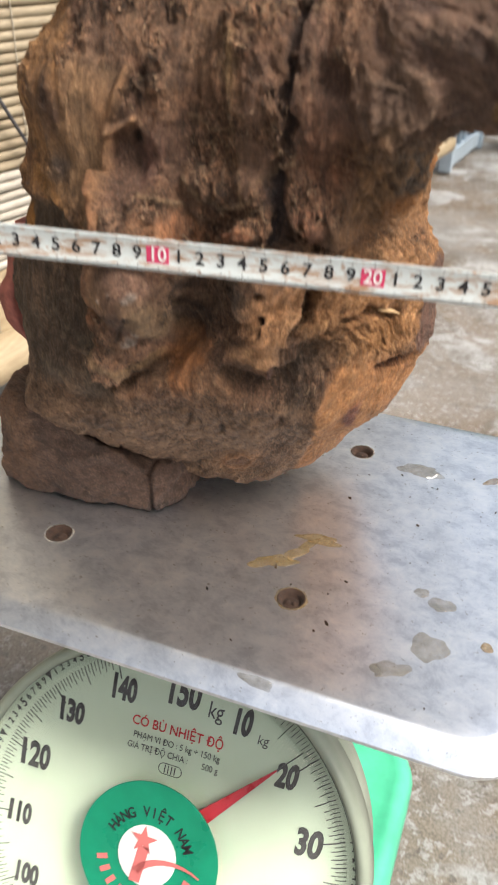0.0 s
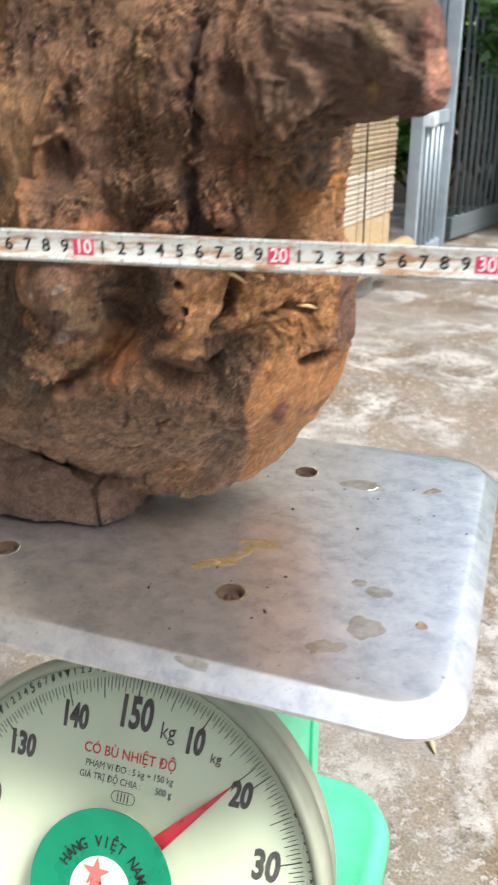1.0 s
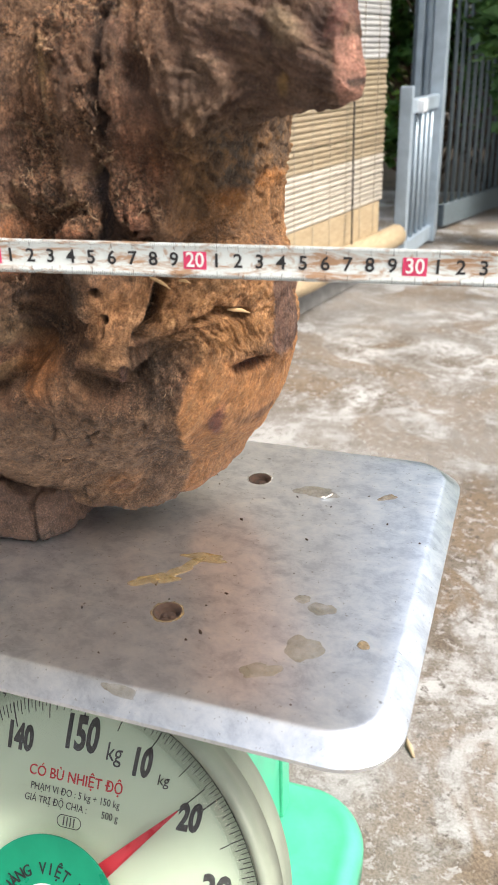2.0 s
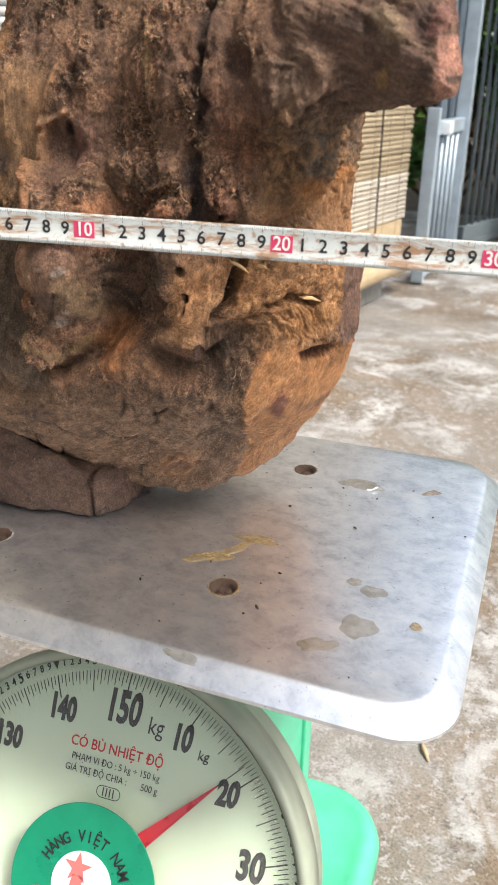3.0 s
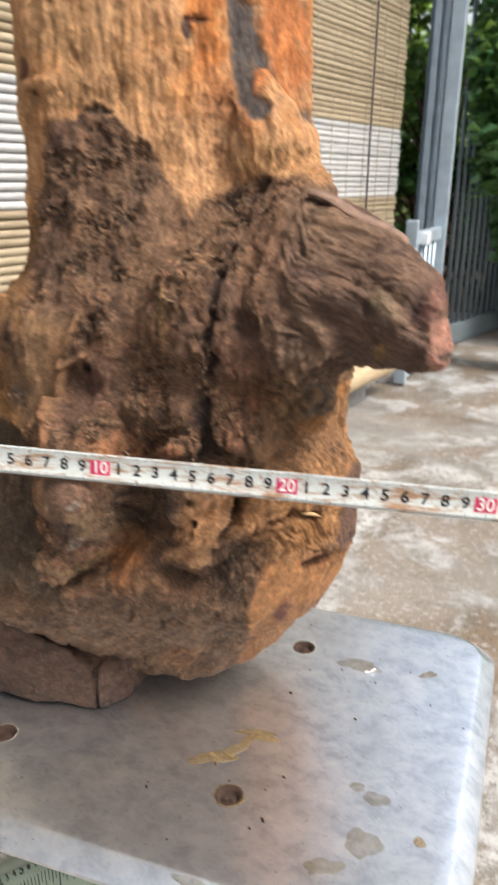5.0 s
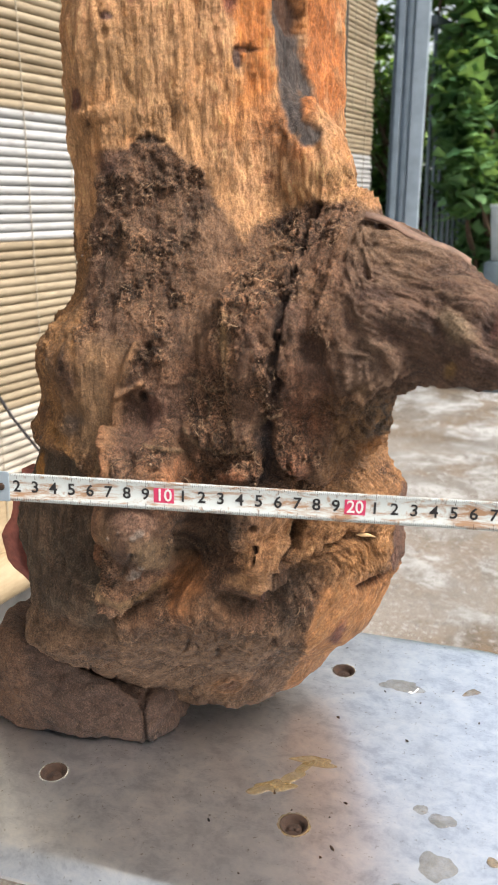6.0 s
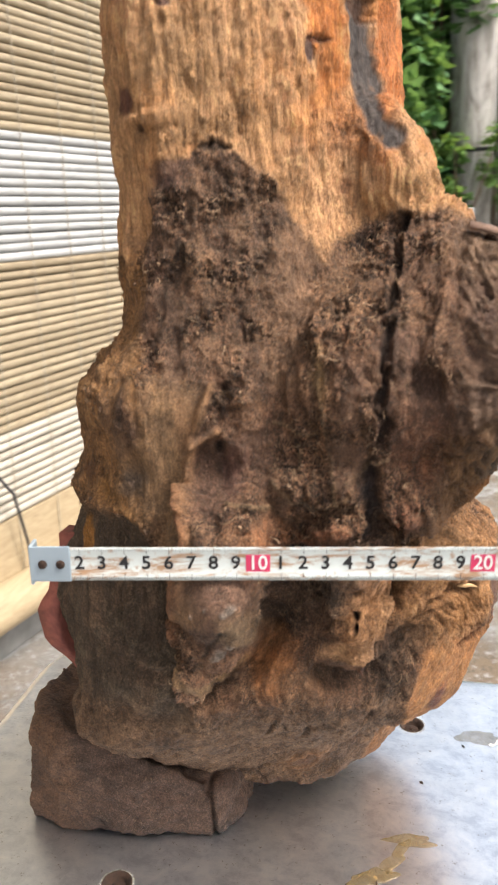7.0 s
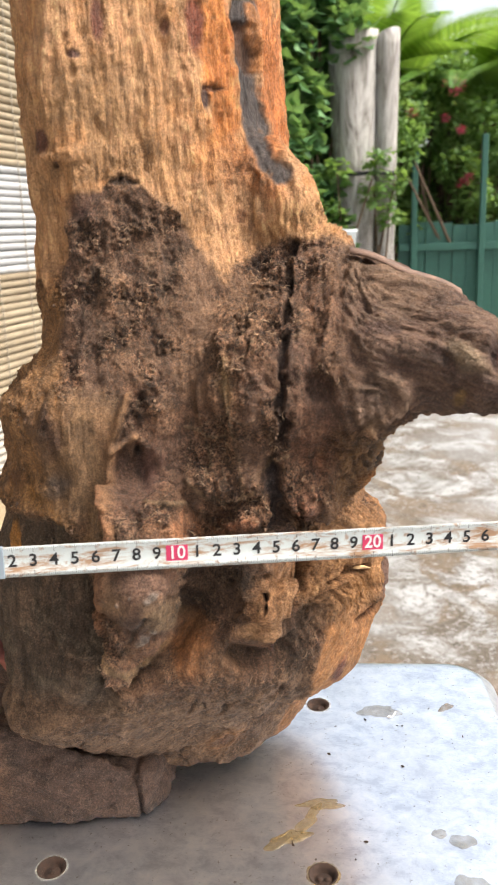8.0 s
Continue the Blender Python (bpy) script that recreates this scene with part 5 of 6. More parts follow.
    s.paint(s.mask(0.0167, 0.2099, 0.012, 0.006, 15, 0.7, 0.007) * 0.7, (0.36, 0.185, 0.075), 0.4, 0.5)
    s.paint(s.mask(0.0257, 0.2063, 0.005, 0.012, 0, 0.6, 0.005, True, 0.17) * 0.7, (0.46, 0.25, 0.11), 0.1, 0.8)

    # ---- split burl on the right ----
    burl = s.mask(0.0155, 0.1643, 0.032, 0.032, 0, 0.25, 0.006, True, 0.17) * step01(-0.0106, -0.0065, x)
    s.paint(burl * 0.94, (0.66, 0.365, 0.170), 0.08, 0.9, 0.05)
    splinter = fbm(s.flow + 4.2, 170, 4, 0.6, (1.0, 1.0, 0.22))
    s.paint(burl * step01(0.0, 0.35, splinter) * 0.5, (0.76, 0.46, 0.24))
    s.paint(burl * step01(0.05, 0.4, -splinter) * 0.6, (0.27, 0.130, 0.060))
    s.push(burl * splinter, 0.0030)
    s.push(burl * fbm(s.flow + 31.0, 330, 3, 0.6, (1.0, 1.0, 0.12)), 0.0012)
    s.push(burl * np.round(fbm(b + 2.2, 42, 2, 0.5) * 5) / 5, 0.0022)
    s.paint(s.mask(0.0118, 0.1843, 0.014, 0.010, 0, 0.6, 0.008) * 0.6, (0.60, 0.37, 0.20), 0.2, 0.8)
    s.paint(s.mask(0.0254, 0.1491, 0.012, 0.007, 10, 0.6, 0.005) * 0.7, (0.56, 0.29, 0.11), 0.05, 0.9)
    low_x, low_z = zip(*[(-0.0303, 0.0237), (-0.0126, 0.0726), (-0.0019, 0.1167), (0.0055, 0.1334), (0.0086, 0.1396)])
    low = step01(-0.0015, 0.0025, x + 0.003 * s.w1 - np.interp(z, low_z, low_x)) * (1 - step01(0.1305, 0.1376, z + 0.003 * s.w2))
    s.paint(low * 0.95, (0.60, 0.300, 0.125), 0.04, 0.95, 0.10)
    s.paint(low * step01(0.0693, 0.0324, z + 0.006 * s.w1) * 0.55, (0.30, 0.150, 0.075))
    s.paint(low * step01(0.05, 0.4, -streaks) * 0.5, (0.36, 0.165, 0.065))
    s.paint(low * s.mask(0.0271, 0.0842, 0.0050, 0.0140, 30, 0.7, 0.006, True, 0.18) * 0.7, (0.17, 0.095, 0.065))
    s.paint(low * step01(0.05, 0.4, n_grain) * 0.5, (0.58, 0.335, 0.160))
    s.paint(s.mask(0.0118, 0.0959, 0.0030, 0.0100, -20, 0.5, 0.004) * 0.9, (0.19, 0.068, 0.055), 0.1, 0.6, 0.1)
    notch = s.mask(0.0313, 0.1277, 0.0085, 0.0042, 6, 0.5, 0.003, True, 0.18)
    s.paint(notch * 0.95, (0.095, 0.030, 0.020), 0.1, 0.6)
    s.push(notch, -0.007)
    lip = s.stroke([(0.0097, 0.1587), (0.0176, 0.1617), (0.0273, 0.1592)], 0.0026, 0.6, 0.003)
    s.push(lip, -0.005)
    s.paint(lip * 0.6, (0.22, 0.105, 0.045))
    # the burl was sawn off upright on its outer side
    over = s.p[:, 0] - (0.0408 + 0.05 * (s.p[:, 1] - 0.080) + 0.0008 * s.w1)
    tall = step01(0.126, 0.130, z) * (1 - step01(0.196, 0.204, z))
    s.p[:, 0] -= np.clip(over, 0, None) * tall
    face = step01(-0.0008, 0.0006, over) * tall
    s.paint(face * 0.95, (0.190, 0.115, 0.095), 0.15, 0.5)
    s.paint(face * step01(0.1, 0.4, n_mid) * 0.6, (0.12, 0.065, 0.055))
    # hollow arch below the burl, darkened in paint as if out of the sun
    arch_shade = s.mask(-0.0078, 0.1395, 0.0150, 0.0130, 25, 0.6, 0.005)
    s.paint(arch_shade * 0.85, (0.060, 0.040, 0.027), 0.2, 0.4)
    s.push(arch_shade, -0.009)
    # shadow painted as a dark curve between belly and burl
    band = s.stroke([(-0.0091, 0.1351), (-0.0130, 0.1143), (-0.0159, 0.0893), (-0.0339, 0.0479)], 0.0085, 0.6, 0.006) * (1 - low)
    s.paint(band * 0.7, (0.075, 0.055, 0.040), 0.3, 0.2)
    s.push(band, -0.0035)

    # ---- belly ----
    belly = (1 - step01(0.100, 0.118, z + 0.010 * s.w1)) * (1 - low) * (1 - band * 0.6)
    s.paint(belly * 0.9, (0.230, 0.146, 0.090), 0.12, 0.20, 0.05)
    s.push(belly * n_mid, 0.0018)
    s.push(belly * (0.2 - np.abs(fbm(b + 19.0, 70, 3, 0.55))), 0.0026)
    s.paint(belly * step01(0.0, 0.40, streaks) * 0.35, (0.34, 0.205, 0.115))
    s.paint(belly * step01(0.0, 0.45, n_mid) * 0.45, (0.31, 0.205, 0.130))
    s.paint(belly * step01(0.08, 0.45, fbm(b + 3.3, 50, 3)) * 0.55, (0.085, 0.060, 0.046))
    s.paint(s.mask(-0.0615, 0.0401, 0.016, 0.007, 30, 0.7, 0.006) * 0.6, (0.32, 0.17, 0.085), 0.05, 0.6, 0.1)
    s.paint(s.mask(-0.1268, 0.1071, 0.020, 0.008, -20, 0.8, 0.010) * 0.4, (0.20, 0.165, 0.12))
    knot_x, knot_z = -0.0641, 0.0343
    s.paint(s.mask(knot_x, knot_z, 0.016, 0.011, 28, 0.5, 0.004) * 0.85, (0.30, 0.165, 0.080), 0.05, 0.5, 0.15)
    ringd = np.hypot((x - knot_x) * 0.88 + (z - knot_z) * 0.47, ((z - knot_z) * 0.88 - (x - knot_x) * 0.47) * 1.7)
    front = step01(0.35, 0.0, s.n[:, 1])
    s.paint(front * np.exp(-((ringd - 0.0105) / 0.0020) ** 2) * 0.8, (0.46, 0.245, 0.125))
    s.paint(front * np.exp(-(ringd / 0.0055) ** 2) * 0.8, (0.150, 0.078, 0.058), 0.05, 0.4, 0.2)
    s.push(front * np.exp(-((ringd - 0.0105) / 0.0025) ** 2), 0.0014)
    for pts in ([(-0.0462, 0.0978), (-0.0537, 0.0907), (-0.0595, 0.0815)], [(-0.1378, 0.0712), (-0.1599, 0.0368), (-0.1399, 0.0316)], [(-0.0889, 0.0148), (-0.0949, 0.0225)], [(-0.1301, 0.0505), (-0.1490, 0.0322)], [(-0.0918, 0.0253), (-0.0910, 0.0268), (-0.0836, 0.0349)], [(-0.0959, 0.0717), (-0.0916, 0.0612), (-0.0824, 0.0630)], [(-0.0781, 0.0891), (-0.0698, 0.1019), (-0.0659, 0.0952)], [(-0.1187, 0.0791), (-0.1117, 0.0632)]):
        m = s.stroke(pts, 0.0010, 0.6, 0.003)
        s.paint(m * 0.65, INK)
        s.push(m, -0.0018)

    # ---- branch ----
    br = step01(0.004, 0.024, x) * step01(0.252, 0.262, z + 0.004 * s.w2) * (1 - step01(0.345, 0.358, z)) * (1 - fan) * (1 - upper)
    along = fbm(s.flow + 6.6, 170, 4, 0.6, (1.0, 1.0, 0.16))
    cut_face = step01(0.0910, 0.0938, x)
    s.paint(br * 0.85, (0.200, 0.130, 0.098), 0.05, 0.9, 0.1)
    s.paint(br * step01(0.05, 0.4, along) * 0.6, (0.33, 0.230, 0.165))
    s.paint(br * step01(0.05, 0.4, -along) * 0.6, (0.095, 0.052, 0.046))
    s.push(br * along * (1 - cut_face), 0.0022)
    s.push(br * fbm(s.flow + 41.0, 60, 2, 0.5, (1.0, 1.0, 0.2)) * (1 - cut_face), 0.0030)
    # top of the branch painted paler, as lit from above
    s.paint(s.mask(0.0286, 0.3336, 0.026, 0.010, -22, 0.6, 0.008) * 0.55, (0.36, 0.24, 0.155), 0.05, 0.8, 0.05)
    oval = s.mask(0.0714, 0.2955, 0.0100, 0.0060, -35, 0.45, 0.003)
    s.paint(oval * 0.9, (0.40, 0.31, 0.21), 0.15, 0.3)
    s.push(oval, 0.002)
    s.paint(s.mask(0.0558, 0.2965, 0.010, 0.006, -30, 0.6, 0.005) * 0.7, (0.10, 0.062, 0.052), 0.2, 0.4)
    s.paint(s.mask(0.0746, 0.2823, 0.018, 0.010, -8, 0.6, 0.008) * 0.6, (0.155, 0.098, 0.080), 0.15, 0.3)
    m = s.mask(0.0867, 0.2981, 0.0040, 0.0075, 10, 0.6, 0.003)
    s.paint(m * 0.85, (0.05, 0.022, 0.020), 0.2)
    s.push(m, -0.005)
    s.paint(s.mask(0.0916, 0.2982, 0.0028, 0.0105, 12, 0.5, 0.003, False) * 0.7, (0.30, 0.14, 0.12), 0.1, 0.4)
    cut = cut_face * (1 - step01(0.2912, 0.2938, z + 0.003 * s.w1)) * step01(0.248, 0.256, z)
    s.paint(cut * 0.95, (0.60, 0.325, 0.255), 0.1, 0.1, 0.0)
    # the branch was sawn off at its end
    nx, ny, nz = 0.86, -0.46, 0.22
    past = (s.p[:, 0] - 0.0951) * nx + (s.p[:, 1] - 0.0042) * ny + (s.p[:, 2] - 0.2786) * nz + 0.0006 * s.w1
    past = np.clip(past, 0, None) * step01(0.07, 0.075, x) * (z < 0.305)
    s.p -= past[:, None] * np.array((nx, ny, nz))
    s.paint(s.mask(0.1009, 0.2763, 0.0020, 0.0018, 0, 0.5, 0.001, False) * 0.9, INK)
    s.paint(s.mask(0.0692, 0.2760, 0.0026, 0.0038, 0, 0.6, 0.002) * 0.8, (0.40, 0.26, 0.10))

    # smooth bark streaks beside the crumbly dirt
    for pts, w, col in (([(-0.1169, 0.3181), (-0.1141, 0.3011), (-0.1145, 0.2824)], 0.006, (0.185, 0.115, 0.080)), ([(-0.0769, 0.2938), (-0.0738, 0.2771)], 0.005, (0.150, 0.090, 0.062)), ([(-0.0317, 0.2823), (-0.0335, 0.2681)], 0.007, (0.21, 0.125, 0.090)), ([(-0.0771, 0.2545), (-0.0746, 0.2371)], 0.006, (0.20, 0.120, 0.085)), ([(-0.0092, 0.2949), (-0.0011, 0.2783), (0.0072, 0.2666)], 0.010, (0.140, 0.078, 0.056)), ([(-0.0357, 0.2523), (-0.0333, 0.2373)], 0.005, (0.19, 0.115, 0.08))):
        m = s.stroke(pts, w, 0.7, 0.008)
        s.paint(m * 0.75, col, 0.15, 0.5, 0.05)
    # dirt lies in patches, the bark between them is smooth
    s.surf[:, 0] *= 0.35 + 0.65 * step01(-0.10, 0.16, fbm(b + 12.3, 40, 3, 0.6))
    # ---- relief ----
    tanw = np.clip(s.surf[:, 1], 0, 1)
    crumb = np.clip(s.surf[:, 0], 0, 1)
    calm = (1 - 0.8 * low) * (1 - 0.6 * smooth_tan) * (1 - 0.6 * body) * (1 - 0.4 * belly)
    s.push(n_big * calm, 0.0030)
    s.push((0.3 + 0.7 * crumb) * (0.25 - np.abs(fbm(b + 4.4, 48, 3, 0.55, (1, 1, 0.6)))) * calm, 0.0065)
    s.push(n_mid * (0.3 + 0.7 * crumb) * calm, 0.0030)
    s.push(tanw * streaks * (1 - 0.75 * burl), 0.0030)
    s.push(crumb * chips, 0.0030)
    s.push((1 - 0.8 * tanw) * (0.35 + 0.65 * crumb) * (1 - 0.7 * on_branch) * flaky * calm, 0.0075)
    s.paint((1 - tanw) * step01(0.10, 0.20, flaky) * 0.30, DUST)
    s.paint((1 - tanw) * step01(-0.10, -0.20, flaky) * 0.35, (0.085, 0.050, 0.036))
    s.push(crumb * (0.3 - np.abs(n_fine)), 0.0034)
    grit = fbm(b + 21.0, 420, 3, 0.6)
    s.push(crumb * grit, 0.0025)
    s.paint(crumb * step01(0.12, 0.42, grit) * 0.38, (0.40, 0.265, 0.150))
    s.paint(crumb * step01(0.10, 0.40, -grit) * 0.38, (0.10, 0.055, 0.036))
    s.paint(crumb * step01(0.05, 0.35, -chips) * 0.35, (0.085, 0.048, 0.034))
    s.push(tanw * fbm(s.flow + 17.0, 300, 3, 0.6, (1, 1, 0.12)), 0.0007)
    s.push(tanw * n_grain, 0.0016)
    s.push(tanw * slivers * calm * (1 - 0.6 * burl), 0.0042)
    s.push(upper * np.clip(n_fine, 0, 1), -0.0008)
    torn = np.clip(fbm(s.flow + 8.1, 130, 3, 0.6, (1, 1, 0.4)) - 0.18, 0, 1)
    s.push(tanw * torn * calm * (1 - 0.8 * burl), -0.0030)
    s.paint(upper * step01(0.05, 0.25, torn) * 0.35, (0.34, 0.18, 0.075))
    s.tint *= (1 + 0.22 * n_fine + 0.25 * n_mid)[:, None]
    s.tint *= (1 + 0.14 * tanw * n_grain)[:, None]
    s.tint *= np.array((1.17, 1.06, 0.96)) * (0.59 + 0.19 * upper)[:, None]
    s.p[:, 2] = np.maximum(s.p[:, 2], 0.0006)
    s.apply()
    s.store()
    s.me.shade_smooth()
    return s.me


LOG_MESH = carve_log()
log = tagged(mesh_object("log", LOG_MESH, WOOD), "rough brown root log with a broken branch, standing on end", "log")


def surface_spots(me, n, seed, level=0.55):
    """Random spots and normals on the crumbly front of the log."""
    rs = np.random.RandomState(seed)
    nv = len(me.vertices)
    co, no = np.empty(nv * 3, np.float32), np.empty(nv * 3, np.float32)
    me.vertices.foreach_get("co", co)
    me.vertices.foreach_get("normal", no)
    sf = np.empty(nv * 4, np.float32)
    me.attributes["surface"].data.foreach_get("color", sf)
    co, no, sf = co.reshape(-1, 3), no.reshape(-1, 3), sf.reshape(-1, 4)
    ok = np.where((no[:, 1] < 0.15) & (sf[:, 0] > level) & (co[:, 2] > 0.03))[0]
    pick = rs.choice(ok, n)
    return co[pick], no[pick], rs


def rootlets():
    """Short curled hair roots and torn fibres stuck in the dirt."""
    co, no, rs = surface_spots(LOG_MESH, 340, 5, 0.42)
    bm = bmesh.new()
    for p, nrm in zip(co, no):
        p, nrm = Vector(p), Vector(nrm)
        side = nrm.cross(Vector((rs.normal(), rs.normal(), rs.normal()))).normalized()
        L = rs.uniform(0.0018, 0.0055) * (2.2 if rs.rand() < 0.08 else 1)
        r = rs.uniform(0.00012, 0.00028)
        turn, ang = rs.uniform(-2.6, 2.6), 0.0
        other = nrm.cross(side)
        pts = [p + nrm * 0.0002]
        for k in range(4):
            ang += turn / 4
            step = side * math.cos(ang) + other * math.sin(ang)
            pts.append(pts[-1] + step * (L / 4) + nrm * (L * rs.uniform(-0.03, 0.06)))
        add_tube(bm, pts, [r, r, r, r * 0.8, r * 0.4], 4)
    return part("root_hair", bm, plain("dry_root_fibre", (0.36, 0.235, 0.14), 0.8, 0.0, 0.4, 300.0), log, "short pale hair roots")


def dirt_crumbs():
    """Loose grains of soil and bark on the crumbly parts."""
    co, no, rs = surface_spots(LOG_MESH, 800, 6, 0.45)
    shape = bmesh.new()
    bmesh.ops.create_icosphere(shape, subdivisions=1, radius=1.0)
    shape.verts.ensure_lookup_table()
    base = np.array([v.co for v in shape.verts])
    tri = np.array([[v.index for v in f.verts] for f in shape.faces])
    shape.free()
    n = len(co)
    size = (rs.uniform(0.0003, 0.0006, n) * np.where(rs.rand(n) < 0.1, 1.6, 1.0))[:, None, None]
    jit = rs.uniform(0.5, 1.3, (n, len(base), 1))
    verts = co[:, None, :] + no[:, None, :] * size * 0.3 + base[None] * jit * size * rs.uniform(0.6, 1.6, (n, 1, 3))
    faces = (tri[None] + (np.arange(n) * len(base))[:, None, None]).reshape(-1, 3)
    me = bpy.data.meshes.new("soil")
    me.from_pydata(verts.reshape(-1, 3).tolist(), [], faces.tolist())
    m = Nodes("soil_crumbs")
    col = m.ramp(m.random(True), (0.0, (0.11, 0.065, 0.042)), (0.5, (0.22, 0.135, 0.085)), (0.9, (0.33, 0.205, 0.12)), (1.0, (0.38, 0.25, 0.15)))
    return mesh_object("soil", me, m.set(Base_Color=col, Roughness=0.85), log, "loose grains of brown soil")


tagged(rootlets(), kind="stuff")
tagged(dirt_crumbs(), kind="stuff")


def splinter(x, y, z, length, width, turn, tilt, label):
    """A torn chip of wood, pointed at both ends."""
    bm = bmesh.new()
    add_tube(bm, [(-length / 2, 0, 0), (-length / 4, 0, 0.0004), (length * 0.1, 0, 0.0006), (length / 2, 0, -0.0002)], [width * 0.3, width, width * 0.9, width * 0.15], 6)
    bmesh.ops.transform(bm, matrix=pose(x, y, z, 0, turn, tilt) @ Matrix.Diagonal((1, 0.5, 1, 1)), verts=bm.verts)
    return part("splinter", bm, plain("raw_wood_chip", (0.60, 0.40, 0.20), 0.75, 0.0, 0.25, 200.0), log, label, True)


splinter(-0.0064, 0.036, 0.1822, 0.012, 0.0011, 28, 10, "loose pale wood splinter")
splinter(0.0034, 0.045, 0.1812, 0.008, 0.0010, 4, -12, "loose pale wood splinter")
splinter(0.0256, 0.066, 0.1610, 0.013, 0.0013, 12, 30, "loose pale wood splinter")


def bark_strip():
    """A reddish strip of bark that stands off the left flank."""
    bm = bmesh.new()
    rows = []
    for i in range(15):
        t = i / 14
        z = 0.186 - 0.088 * t
        wob = 0.003 * math.sin(7 * t) + 0.0015 * math.sin(23 * t)
        x = -0.196 - 0.010 * t + 0.012 * max(0.0, t - 0.6) / 0.4 - 0.006 * math.sin(math.pi * t) + wob
        w = 0.014 * math.sin(math.pi * (0.12 + 0.8 * t))
        rows.append([(x - 0.0012, 0.056 - w, z), (x + 0.0120, 0.052 - w, z), (x + 0.0130, 0.056 + w, z), (x - 0.0002, 0.058 + w, z)])
    add_rings(bm, rows)
    bmesh.ops.recalc_face_normals(bm, faces=bm.faces)
    return part("bark_strip", bm, plain("red_inner_bark", (0.28, 0.088, 0.065), 0.8, 0.0, 0.35, 160.0, 0.8), log, "peeling reddish strip of bark", True)


bark_strip()


def bark_flake():
    """A thin lifted strip of bark along the top of the branch."""
    bm = bmesh.new()
    rows = []
    for i in range(13):
        t = i / 12
        x = 0.018 + 0.056 * t
        z = 0.3465 - 0.016 * t - 0.0065 * t * t + 0.0010 * math.sin(9 * t)
        y = 0.056 - 0.016 * t
        w = 0.0052 * math.sin(math.pi * (0.10 + 0.82 * t)) + 0.0008
        rows.append([(x, y - w, z - 0.0022), (x, y - w, z - 0.0008), (x, y + w, z + 0.0016), (x, y + w, z + 0.0002)])
    add_rings(bm, rows)
    bmesh.ops.recalc_face_normals(bm, faces=bm.faces)
    return part("bark_flake", bm, plain("dry_brown_bark", (0.17, 0.105, 0.075), 0.85, 0.0, 0.4, 160.0, 0.8), log, "thin lifted flake of bark", True)


bark_flake()


# ---- wedge under the log ----
def wedge():
    bm = bmesh.new()
    outline = [(-0.226, 0.040), (-0.205, 0.032), (-0.160, 0.033), (-0.112, 0.042), (-0.100, 0.060), (-0.099, 0.090), (-0.120, 0.15), (-0.180, 0.17), (-0.228, 0.13), (-0.236, 0.07)]
    rings = []
    for z, k in ((0.0005, 1.0), (0.006, 1.01), (0.03, 0.99), (0.05, 0.95), (0.058, 0.90)):
        rings.append([(-0.168 + (x + 0.168) * k, 0.09 + (y - 0.09) * k, z + (0.012 if x < -0.2 and z > 0.01 else 0) - (0.028 * (z / 0.058) if x > -0.13 else 0)) for x, y in outline])
    add_rings(bm, rings)
    bmesh.ops.recalc_face_normals(bm, faces=bm.faces)
    me = bpy.data.meshes.new("wooden_wedge")
    bm.to_mesh(me)
    bm.free()
    ob = new("wooden_wedge", me)
    ob.modifiers.new("skin", "REMESH").voxel_size = 0.002
    sm = ob.modifiers.new("soften", "SMOOTH")
    sm.iterations = 4
    bpy.context.view_layer.update()
    w = Sculpt(baked(ob))
    w.paint(np.ones(len(w.p)), (0.105, 0.060, 0.040), 0.06, 0.15, 0.15)
    # left end painted a lighter brown for the light falling on it
    w.paint(step01(-0.185, -0.20, w.base[:, 0] + 0.004 * w.w1) * 0.7, (0.19, 0.10, 0.055))
    w.paint(step01(0.05, 0.35, fbm(w.base + 5, 35, 3)) * 0.5, (0.135, 0.077, 0.050), 0.1)
    w.paint(step01(0.0, 0.4, fbm(w.base, 60, 3)) * 0.6, (0.075, 0.046, 0.033))
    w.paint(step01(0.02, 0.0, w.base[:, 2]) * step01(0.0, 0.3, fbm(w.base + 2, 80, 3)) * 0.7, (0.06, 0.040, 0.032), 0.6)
    w.run(np.ones(len(w.p)), -0.17, 0.02, 80)
    w.push(fbm(w.base, 40, 3), 0.0045)
    w.push(0.2 - np.abs(fbm(w.base + 9, 90, 3)), 0.0030)
    crack = w.stroke([(-0.113, 0.001), (-0.114, 0.018), (-0.117, 0.03)], 0.0011, 0.6, 0.002)
    w.push(crack, -0.004)
    w.apply()
    w.p[:, 2] = np.maximum(w.p[:, 2], 0.0004)
    w.apply()
    w.store()
    top = tagged(empty("wooden_wedge"), "split brown wooden chock propping the log", "wooden chock")
    # the crack parts a narrow end piece from the body
    for name, keep, label in (("body", -1, ""), ("split_piece", 1, "narrow end split off by a crack")):
        bm = bmesh.new()
        bm.from_mesh(w.me)
        bmesh.ops.bisect_plane(bm, geom=bm.verts[:] + bm.edges[:] + bm.faces[:], plane_co=(-0.1145, 0.05, 0.015), plane_no=(keep * -0.995, 0, keep * -0.10), clear_outer=True)
        bmesh.ops.holes_fill(bm, edges=[e for e in bm.edges if e.is_boundary], sides=0)
        me = bpy.data.meshes.new(name)
        bm.to_mesh(me)
        bm.free()
        me.shade_smooth()
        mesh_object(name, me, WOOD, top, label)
    return top


wedge()


# ---- the cane blind ----
BD = Vector((0.2109, 0.9775, 0.0))
BN = Vector((0.9775, -0.2109, 0.0))
B0 = Vector((-0.74, 0.85, 0.0))


